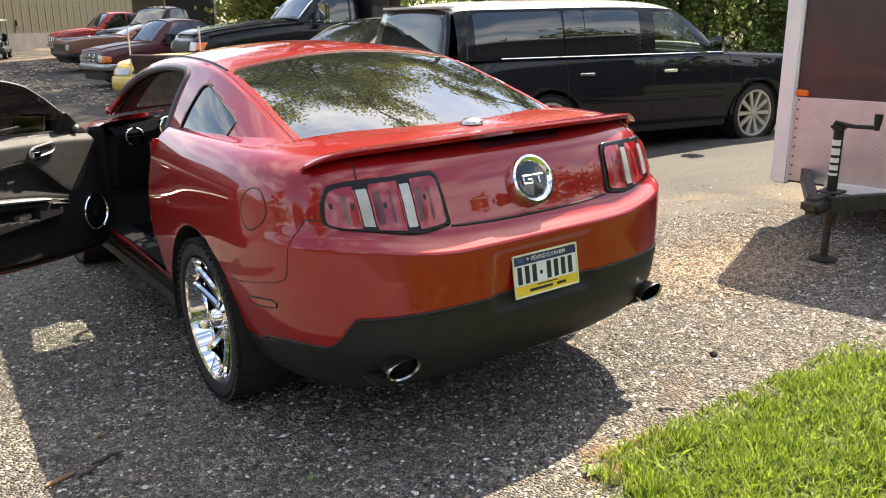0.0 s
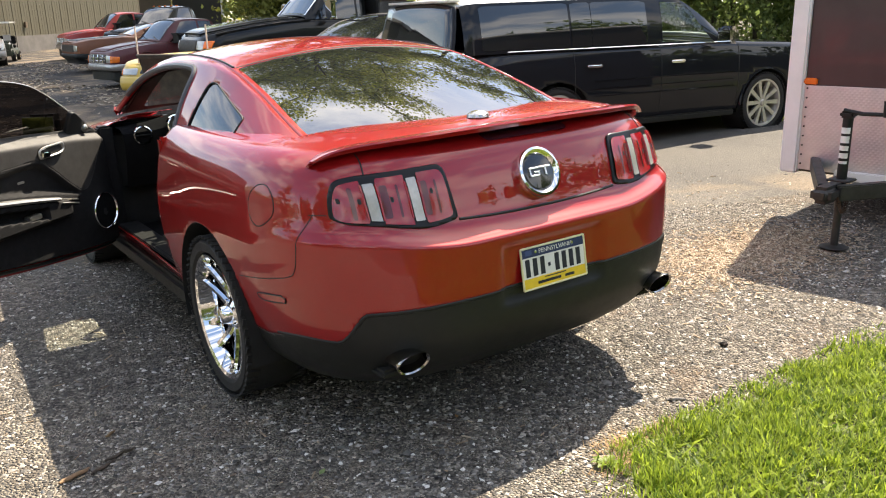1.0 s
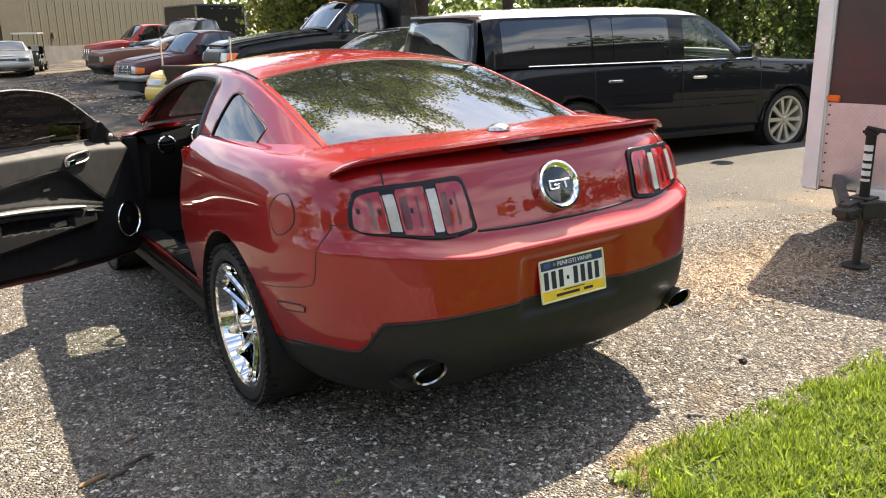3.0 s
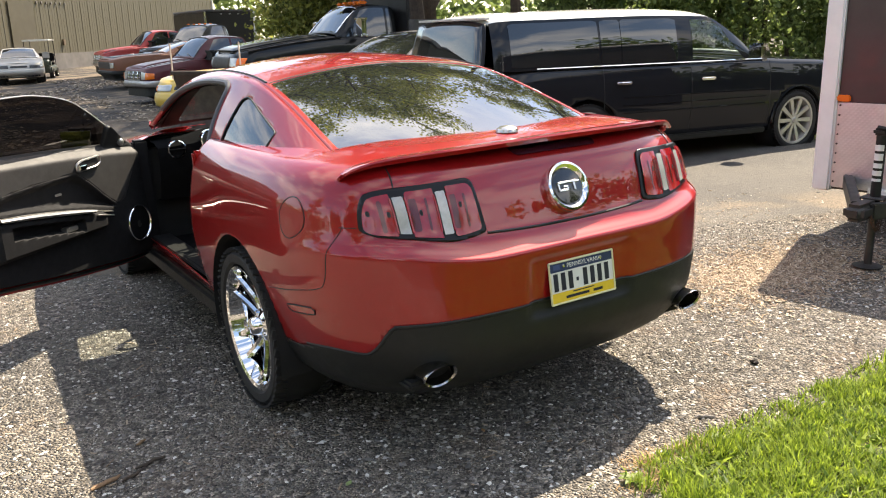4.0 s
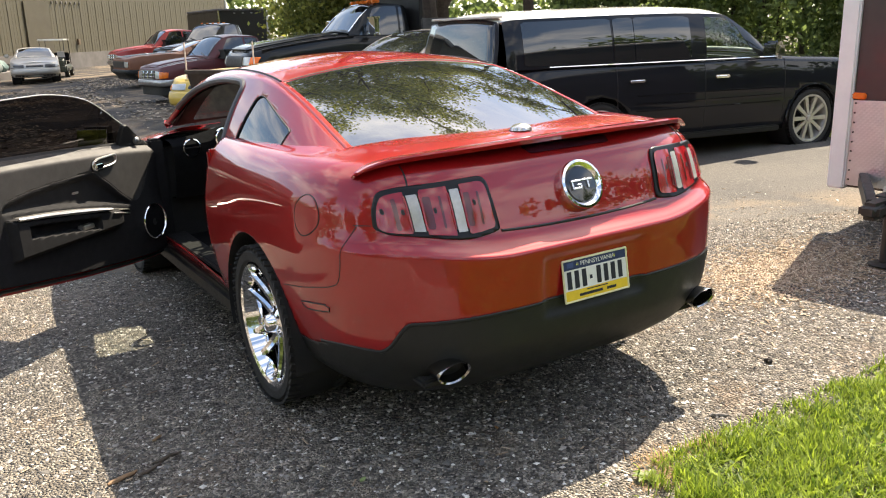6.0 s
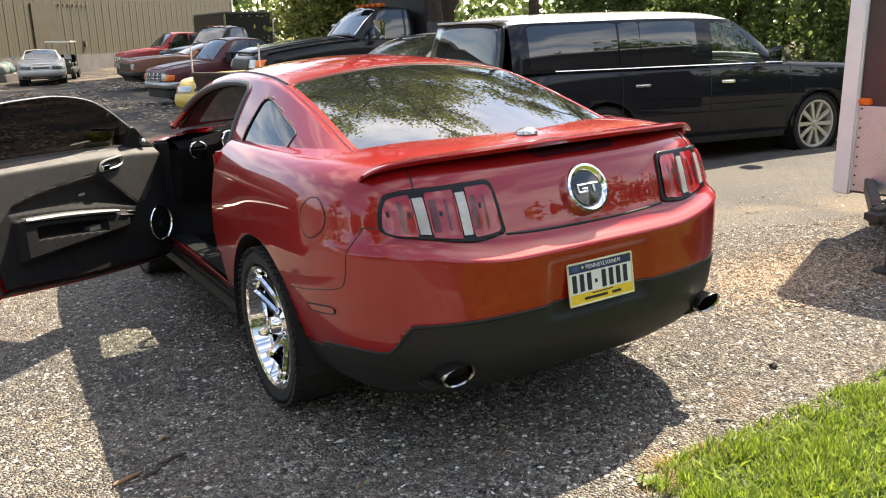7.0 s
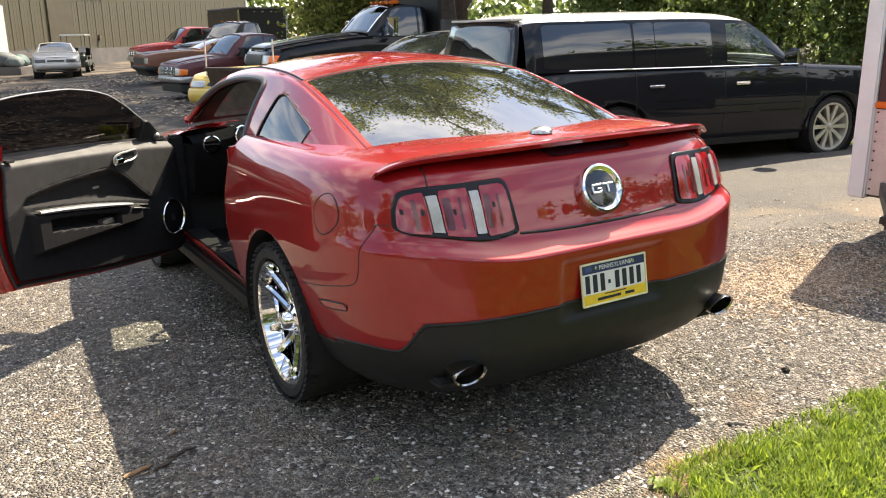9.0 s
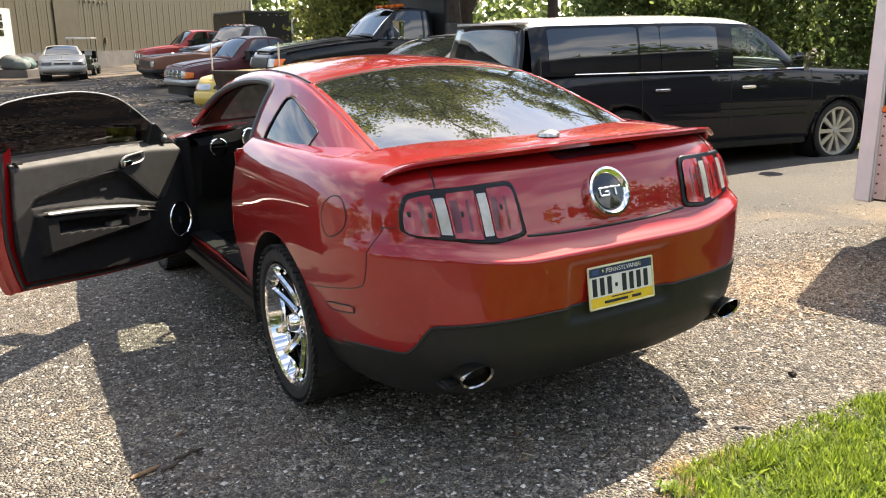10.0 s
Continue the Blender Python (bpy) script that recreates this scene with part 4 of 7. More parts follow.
    part("glass_edge", tube(bmesh.new(), [(a, lean(a, top(a)), top(a)) for a in np.linspace(0.06, 1.345, 40)], 0.0035, 6), LENS_CLEAR, dr)
    part("belt_seal", tube(bmesh.new(), [(a, -0.03, belt(a) + 0.002) for a in np.linspace(0.02, 1.335, 24)], 0.012, 6), BLACK_TRIM, dr)
    # sail panel with a round knob
    sail = rounded(((0.0, 0.965), (0.27, 0.985), (0.26, 1.115), (0.24, 1.12)), 0.006)
    sl = part("sail_panel", patch(lambda a, z: Vector((a, lean(a, z) + 0.02, z)), list(np.linspace(-0.02, 0.3, 30)), list(np.linspace(0.95, 1.14, 20)), sail), BLACK_TRIM, dr)
    solid(sl, 0.03)
    bm = bmesh.new()
    lathe(bm, [(0.022, 0.0), (0.02, 0.015), (0.012, 0.022), (0.0005, 0.024)], 20, m=Matrix.Translation((0.13, 0.0, 1.005)) @ Matrix.Rotation(radians(90), 4, "Z"))
    part("tweeter", bm, SATIN, dr)
    # outside mirror
    bm = boxed((0.11, -0.33, 0.965), (0.225, -0.10, 1.095), 0.035, 4)
    mir = part("door_mirror", bm, BLACK_PLASTIC, dr, "black door mirror")
    part("mirror_glass", boxed((0.230, -0.32, 0.975), (0.234, -0.11, 1.085), 0.001, 1, m=Matrix.Translation((0.23, 0, 1.03)) @ Matrix.Rotation(radians(-7), 4, "Y") @ Matrix.Translation((-0.23, 0, -1.03))), CHROME, mir)
    part("mirror_foot", boxed((0.13, -0.13, 0.955), (0.20, -0.06, 0.985), 0.01), BLACK_TRIM, mir)


def cabin(car):
    part("cabin_floor", boxed((-0.82, 1.2, 0.30), (0.82, 3.3, 0.36), 0.01), CLOTH, car)
    part("parcel_shelf", boxed((-0.62, 0.55, 0.98), (0.62, 1.25, 1.02), 0.01), CLOTH, car)
    part("rear_bulkhead", boxed((-0.76, 1.15, 0.34), (0.76, 1.24, 1.0), 0.02), CLOTH, car)
    part("side_lining", boxed((0.78, 1.3, 0.36), (0.82, 3.2, 1.02), 0.01), DARK_TRIM, car)
    part("side_lining", boxed((-0.82, 1.2, 0.36), (-0.78, 1.70, 1.02), 0.01), DARK_TRIM, car)
    part("door_pillar", boxed((-0.885, 1.70, 0.36), (-0.74, 1.745, 1.04), 0.012), RED, car)
    part("firewall", boxed((-0.86, 3.06, 0.31), (0.86, 3.10, 0.93), 0.01), LINER, car)
    part("hinge_pillar", boxed((-0.885, 3.005, 0.34), (-0.80, 3.10, 0.99), 0.012), DARK_TRIM, car)
    part("sill_plate", boxed((-0.86, 1.76, 0.385), (-0.74, 3.0, 0.40), 0.006), DARK_TRIM, car)
    part("scuff_plate", boxed((-0.84, 1.9, 0.401), (-0.77, 2.35, 0.405), 0.002, 1), DARK_TRIM, car)
    for sx in (-1, 1):
        part("sill_skirt", boxed((sx * 0.848 - 0.047, 1.45, 0.24), (sx * 0.848 + 0.047, 3.35, 0.335), 0.02), BLACK_PLASTIC, car)
    # dashboard
    bm = bmesh.new()
    rings = []
    for x in np.linspace(-0.78, 0.78, 33):
        hood = 0.05 * math.exp(-((x + 0.38) / 0.17) ** 2)
        sec = [(3.28, 0.955), (3.05, 0.975 + hood), (2.93, 0.970 + hood), (2.86, 0.945 + hood * 0.6), (2.85, 0.87), (2.88, 0.76), (2.95, 0.62), (3.25, 0.60)]
        rings.append([bm.verts.new((x, a, b)) for a, b in sec])
    for A, B in zip(rings, rings[1:]):
        for q in range(7):
            bm.faces.new((A[q], A[q + 1], B[q + 1], B[q]))
    part("dashboard", bm, mat("dash_black", (0.012, 0.012, 0.013), 0.9, vary=0.3, vscale=25, spec=0.0), car, "black dashboard")
    for x, r in ((-0.67, 0.055), (0.67, 0.055)):
        bm = bmesh.new()
        lathe(bm, [(r, -0.02), (r, 0.012), (r - 0.006, 0.018), (r - 0.012, 0.008), (r - 0.014, -0.02)], 32, m=Matrix.Translation((x, 2.85, 0.93)) @ Matrix.Rotation(radians(-90), 4, "Z"))
        v = part("air_vent", bm, CHROME, car, "round chrome-ringed air vent")
        part("slat", boxed((x - 0.045, 2.835, 0.927), (x + 0.045, 2.86, 0.933), 0.001, 1), LINER, v)
    for x in (-0.46, -0.30):
        bm = bmesh.new()
        lathe(bm, [(0.062, -0.03), (0.062, 0.01), (0.056, 0.014), (0.052, -0.005)], 32, m=Matrix.Translation((x, 2.85, 0.965)) @ Matrix.Rotation(radians(-90), 4, "Z"))
        gdial = part("gauge", bm, CHROME, car, "chrome-ringed instrument dial")
        bm = bmesh.new()
        lathe(bm, [(0.054, -0.004), (0.0005, -0.004)], 24, m=Matrix.Translation((x, 2.85, 0.965)) @ Matrix.Rotation(radians(-90), 4, "Z"))
        part("dial_face", bm, mat("dial_grey", (0.2, 0.2, 0.2), 0.5), gdial)
    part("centre_console", boxed((-0.14, 1.9, 0.36), (0.14, 2.95, 0.62), 0.03, 3), DARK_TRIM, car)
    # steering wheel
    sw = new("steering_wheel")
    sw.parent = car
    sw.matrix_basis = pose(-0.38, 2.55, 0.90, -68, 0, 0)
    part("wheel_rim", tube(bmesh.new(), [(0.18 * math.cos(a), 0.18 * math.sin(a), 0) for a in np.linspace(0, math.tau, 49)[:-1]], 0.016, 10, closed=True), DARK_TRIM, sw)
    bm = bmesh.new()
    lathe(bm, [(0.065, -0.03), (0.068, 0.0), (0.05, 0.02), (0.0005, 0.026)], 24, axis="z")
    part("hub", bm, DARK_TRIM, sw)
    for a in (0.3, math.pi - 0.3, -math.pi / 2):
        part("spoke", tube(bmesh.new(), [(0.05 * math.cos(a), 0.05 * math.sin(a), 0), (0.175 * math.cos(a), 0.175 * math.sin(a), 0)], 0.012, 8), SATIN, sw)
    part("steering_column", tube(bmesh.new(), [(-0.38, 2.57, 0.89), (-0.38, 2.9, 0.82)], 0.035, 12), DARK_TRIM, car)
    # seats
    for x in (-0.38, 0.38):
        st = new("front_seat")
        st.parent = car
        st.location = (x, 1.95, 0.36)
        part("cushion", boxed((-0.25, -0.05, 0.08), (0.25, 0.48, 0.25), 0.06, 4), CLOTH, st)
        part("backrest", boxed((-0.24, -0.09, -0.02), (0.24, 0.07, 0.56), 0.06, 4, m=Matrix.Translation((0, -0.02, 0.2)) @ Matrix.Rotation(radians(14), 4, "X")), CLOTH, st)
        part("headrest", boxed((-0.13, -0.06, 0.0), (0.13, 0.05, 0.17), 0.04, 3, m=Matrix.Translation((0, -0.18, 0.76)) @ Matrix.Rotation(radians(8), 4, "X")), CLOTH, st)
    part("rear_seat", boxed((-0.6, 1.25, 0.36), (0.6, 1.6, 0.62), 0.06, 3), CLOTH, car)


def number_plate(car, C):
    pl = new("number_plate")
    pl.parent = car
    pl.matrix_basis = Matrix.Translation((0, 0.006, 0.622)) @ Matrix.Rotation(radians(90 - 7), 4, "X")
    pl["label"] = "white, blue and yellow number plate in a printed frame"
    W, H = 0.152, 0.076
    mw = mat("plate_white", (0.75, 0.75, 0.70), 0.4, vary=0.06, vscale=30)
    mb = mat("plate_navy", (0.02, 0.035, 0.10), 0.4)
    my = mat("plate_yellow", (0.80, 0.55, 0.04), 0.4, vary=0.1, vscale=40)
    md = mat("plate_ink", (0.012, 0.014, 0.03), 0.4)
    part("plate", boxed((-W, -H, 0), (W, H, 0.003), 0.001, 1), mw, pl)
    part("blue_band", boxed((-W + 0.004, 0.040, 0.0032), (W - 0.004, H - 0.004, 0.0042), 0, 1), mb, pl)
    part("yellow_band", boxed((-W + 0.004, -H + 0.003, 0.0032), (W - 0.004, -0.036, 0.0042), 0, 1), my, pl)
    # frame
    bm = bmesh.new()
    fr = [(math.copysign(W - 0.001, a), math.copysign(H - 0.001, b), 0.004) for a, b in ((1, 1), (-1, 1), (-1, -1), (1, -1))]
    for i in range(4):
        a, b = Vector(fr[i]), Vector(fr[(i + 1) % 4])
        tube(bm, [a, b], 0.004, 6)
    part("frame", bm, mat("frame_cream", (0.72, 0.68, 0.42), 0.35, 0.2), pl)
    # the number: plain bars
    for i in range(8):
        if i == 3:
            part("bar", boxed((-0.030, -0.008, 0.0036), (-0.018, 0.006, 0.0044), 0.001, 1), md, pl)
            continue
        x = -0.135 + i * 0.0345
        part("bar", boxed((x, -0.030, 0.0036), (x + 0.021, 0.034, 0.0044), 0.001, 1), md, pl)
    for i, (x, w) in enumerate(((-0.085, 0.11), (0.045, 0.045))):
        part("bar", boxed((x, -0.062, 0.0046), (x + w, -0.052, 0.0052), 0.001, 1), md, pl)
    part("bar", boxed((-0.05, -0.044, 0.0046), (0.05, -0.040, 0.0050), 0, 1), md, pl)
    part("sticker", boxed((-0.132, 0.048, 0.0046), (-0.102, 0.066, 0.0052), 0.001, 1), mat("sticker_blue", (0.05, 0.08, 0.2), 0.4), pl)
    cu = bpy.data.curves.new("state_name", "FONT")
    cu.body = "PENNSYLVANIA"
    cu.align_x = "CENTER"
    cu.size = 0.023
    cu.extrude = 0.0003
    tx = new("state_name", cu)
    tx.parent = pl
    tx.location = (0.012, 0.049, 0.0048)
    tx.data.materials.append(mw)
    for x in (-0.085, 0.09):
        bm = bmesh.new()
        lathe(bm, [(0.006, 0.003), (0.006, 0.007), (0.0003, 0.008)], 12, axis="z", m=Matrix.Translation((x, 0.058, 0)))
        part("bolt", bm, ALLOY, pl)


door(CAR, BODY)
cabin(CAR)
number_plate(CAR, BODY)


# ---- other vehicles ----
class Shell:
    """Body of an everyday car: rear at y = 0, nose at y = length; top is the line of hood, belt and deck."""

    def __init__(self, length, half, sill, top, axles, n_rear=5.0, n_front=4.0):
        self.L, self.h, self.sill, self.top, self.axles = length, half, sill, top, axles
        self.nr, self.nf = n_rear, n_front
        self.loop = Loop(min(axles) + 0.2, max(axles) - 0.25, n_rear, n_front)
        self.wv = hermite((0, 0.18, 0.45, 0.75, 1.0), (0.93, 0.975, 1.0, 0.99, 0.945))
        self.ev = hermite((0, 0.2, 0.5, 0.8, 1.0), (0.10, 0.02, 0.0, 0.03, 0.10))

    def at(self, u, v):
        x, y = self.loop.at(u, self.h * self.wv(v), self.ev(v), self.L - self.ev(v) * 1.2)
        return Vector((x, y, self.sill + (self.top(y) - self.sill) * v))

    def cap(self, u, k):
        p = self.at(u, 1.0)
        return Vector((p.x * (1 - k), p.y, p.z + 0.035 * k * (2 - k)))

    def front(self, x, z, out=0.0):
        yf = self.loop.yf
        v = (z - self.sill) / max(self.top(self.L - 0.1) - self.sill, 0.01)
        v = min(max(v, 0), 1)
        w, e = self.h * self.wv(v), self.L - self.ev(v) * 1.2
        q = max(1 - min(abs(x) / w, 0.999) ** self.nf, 0) ** (1 / self.nf)
        return Vector((x * (1 + out * 0.5), yf + (e - yf) * q + out, z))


def house(ys, xb, xr, zb, zr, zc):
    f = [hermite(ys, a) for a in (xb, xr, zb, zr, zc)]

    def g(y, s, out=0.0):
        sg = -1
        if s > 2:
            s, sg = 4 - s, 1
        b, r, z0, z1, z2 = [k(y) for k in f]
        if s <= 1:
            return Vector((sg * (b + (r - b) * s + 0.02 * math.sin(math.pi * s) + out), y, z0 + (z1 - z0) * s))
        t = s - 1
        return Vector((sg * r * (1 - t), y, z1 + (z2 - z1) * (1 - (1 - t) ** 2.4) + out))
    return g


def simple_wheel(car, x, y, r, rim, width, out, metal, spokes=6, style="six"):
    return wheel(car, "wheel", x, y, r, r, rim, width, out, style, metal, spokes)


def vehicle(name, m, label, category, group, S, colour, G, gy, wind, back, sides, roof_colour=None, wheel_r=0.33, rim=0.2, metal=None, bumper=None, glass=None, arch=0.07, front_glass=None, spokes=6, see=(), gate=None):
    car = thing(name, m, label, category, group)
    metal = metal or ALLOY
    glass = glass or TINT
    us = []
    for a, b, n in ((0, 1, 12), (1, 2, 12), (2, 3, 30), (3, 4, 12), (4, 5, 12), (5, 6, 30)):
        us += list(np.linspace(a, b, n, endpoint=False))
    us.append(6)
    vs = list(np.linspace(0, 1, 15))

    def hole(p):
        if abs(p.x) < S.h * 0.6:
            return 1.0
        return min(math.hypot(p.y - a, p.z - wheel_r) - wheel_r - arch for a in S.axles)
    body = part("body", patch(S.at, us, vs, lambda u, v: hole(S.at(u, v))), colour, car)
    solid(body, 0.02)
    part("hood_and_deck", patch(S.cap, us, [0, 0.15, 0.35, 0.6, 0.85, 0.995]), colour, car)
    for a in S.axles:
        for sx in (-1, 1):
            bm = bmesh.new()
            lathe(bm, [(wheel_r + arch, 0.0), (wheel_r + arch, -0.3), (0.01, -0.3)], 28, m=Matrix.Translation((sx * (S.h - 0.02), a, wheel_r)) @ Matrix.Diagonal((sx, 1, 1, 1)))
            part("wheel_arch", bm, LINER, car)
            simple_wheel(car, sx * (S.h - 0.12), a, wheel_r, rim, 0.21, sx, metal, spokes)
    part("underbody", boxed((-S.h * 0.7, 0.3, S.sill - 0.02), (S.h * 0.7, S.L - 0.3, S.sill + 0.06), 0.02), LINER, car)
    ys = list(np.linspace(gy[0], gy[1], 46))
    ts = list(np.linspace(1, 3, 21))

    def wk(y, s):
        w = abs(s - 2)
        return min(y - wind[0], wind[1] - y, (0.93 - w) * 0.5)

    def bk(y, s):
        w = abs(s - 2)
        return min(y - back[0], back[1] - y, (0.93 - w) * 0.5) if back else -1.0
    rf = part("roof", patch(G, ys, ts, lambda y, s: -max(wk(y, s), bk(y, s))), roof_colour or colour, car)
    solid(rf, 0.02)
    part("windshield", patch(lambda y, s: G(y, s, -0.003), ys, ts, lambda y, s: wk(y, s) + 0.01), front_glass or glass, car)
    if back:
        part("rear_window", patch(lambda y, s: G(y, s, -0.003), ys, ts, lambda y, s: bk(y, s) + 0.01), glass, car)
    for off in (0, 3):
        ss = [a + off for a in np.linspace(0, 1, 12)]
        loc = (lambda s: s) if off == 0 else (lambda s: 4 - s)

        def win(y, s):
            return max(min(y - a - sl * (1 - s) * 0 - max(0, sa) * s, b - sb * s - y, (0.93 - s) * 0.5, (s - 0.08) * 0.5) for a, b, sa, sb in [tuple(sides[i]) for i in see] for sl in (0,))
        pl = part("pillar_frame", patch(G, ys, ss, lambda y, s: -win(y, loc(s)) if see else 1.0), colour, car)
        for i, w in enumerate(sides):
            one = lambda y, s, w=w: min(y - w[0] - w[2] * s, w[1] - w[3] * s - y, (0.93 - s) * 0.5, (s - 0.08) * 0.5)
            part("side_window", patch(lambda y, s: G(y, s, -0.004 if i in see else 0.004), ys, ss, lambda y, s: one(y, loc(s)) + 0.006), CLEAR if i in see else glass, car)
    if gate:
        # upright tailgate: a dark glass set in a black frame
        rim = [G(gy[0], s) for s in np.linspace(0, 4, 41)]
        z0, z1 = min(p.z for p in rim), max(p.z for p in rim)
        for nm, k, off, material in (("rear_gate", 0.99, 0.0, gate), ("rear_gate_glass", 0.94, 0.008, GATE_GLASS)):
            bm = bmesh.new()
            zm = (z0 + z1) / 2
            hull = [Vector((p.x * k, p.y, zm + (p.z - zm) * (k if k < 0.95 else 1))) for p in rim]
            rings = [[bm.verts.new((p.x * q, p.y - 0.03 - off - 0.20 * (z1 - (zm + (p.z - zm) * q)) - 0.012 * (1 - q * q), zm + (p.z - zm) * q)) for p in hull] for q in (1.0, 0.8, 0.55, 0.3, 0.05)]
            for A, B in zip(rings, rings[1:]):
                for q in range(40):
                    bm.faces.new((A[q], A[q + 1], B[q + 1], B[q]))
                bm.faces.new((A[40], A[0], B[0], B[40]))
            bm.faces.new(rings[-1])
            solid(part(nm, bm, material, car), 0.02)
    if bumper:
        z0, z1, bcol = bumper
        for rng, nm in (((2.93, 5.07), "front_bumper"), ((-0.06, 2.06), "rear_bumper")):
            def bf(u, t):
                p = S.at(u, 0.45)
                c = Vector((0, S.L / 2, 0))
                bulge = 0.05 * math.sin(math.pi * (0.1 + 0.8 * t))
                q = p - c
                return Vector((p.x * 1.01, p.y + (bulge if q.y > 0 else -bulge), z0 + (z1 - z0) * t))
            solid(part(nm, patch(bf, list(np.linspace(*rng, 40)), list(np.linspace(0, 1, 7))), bcol, car), 0.03)
    return car


def face(car, name, S, poly, material, out=0.012, label="", r=0.006, mirror=True):
    """A lamp or grille on the nose, as an outline in (x, z)."""
    k = rounded(poly, r)
    xs, zs = [p[0] for p in poly], [p[1] for p in poly]
    for sg in ((1, -1) if mirror else (1,)):
        ob = part(name, patch(lambda x, z: S.front(sg * x, z, out), list(np.linspace(min(xs) - 0.02, max(xs) + 0.02, 22)), list(np.linspace(min(zs) - 0.02, max(zs) + 0.02, 10)), k), material, car, label)
        solid(ob, 0.03)


def mirrors(car, S, y, z, material, big=0.0):
    for sx in (-1, 1):
        mr = part("door_mirror", boxed((sx * (S.h + 0.02) - 0.0, y, z), (sx * (S.h + 0.20 + big), y + 0.10 + big, z + 0.14 + big), 0.04, 4), material, car)
        part("mirror_glass", boxed((sx * (S.h + 0.05), y - 0.004, z + 0.02), (sx * (S.h + 0.18 + big), y - 0.001, z + 0.12 + big), 0, 1), CHROME, mr)


def handles(car, S, spots, material):
    for y, z in spots:
        for sx in (-1, 1):
            v = (z - S.sill) / (S.top(y) - S.sill)
            x = S.h * S.wv(v)
            part("door_handle", boxed((sx * x - 0.012, y, z), (sx * x + sx * 0.035, y + 0.2, z + 0.035), 0.012, 3), material, car, "bright metal door handle")


def side_gap(car, S, pts, r=0.004):
    for sx in (-1, 1):
        out = []
        for y, z in pts:
            v = min(max((z - S.sill) / (S.top(y) - S.sill), 0), 1)
            out.append((sx * (S.h * S.wv(v) + 0.0), y, z))
        part("door_gap", tube(bmesh.new(), out, r, 5), BLACK_TRIM, car)


def stand(x, y, rz):
    """Pose of a vehicle on the lot."""
    return pose(x, y, ground_z(x, y), 0, 0, rz)


PARKED = 126.9
BLACK_PAINT = paint("black_paint", (0.014, 0.015, 0.018), 0.3, 0.0, coat=0.85, ior=1.42)
BLACK_PAINT.node_tree.nodes["Principled BSDF"].inputs["Specular IOR Level"].default_value = 0.0
OLD_BLACK = paint("old_black_paint", (0.008, 0.009, 0.010), 0.45, 0.0, coat=0.7, haze=0.03, ior=1.42)
OLD_BLACK.node_tree.nodes["Principled BSDF"].inputs["Specular IOR Level"].default_value = 0.1
HEADLAMP = mat("headlamp_glass", (0.55, 0.55, 0.52), 0.12, 0.4, 0.6, vary=0.2, vscale=25)
GRILLE = mat("dark_grille", (0.02, 0.02, 0.02), 0.4)


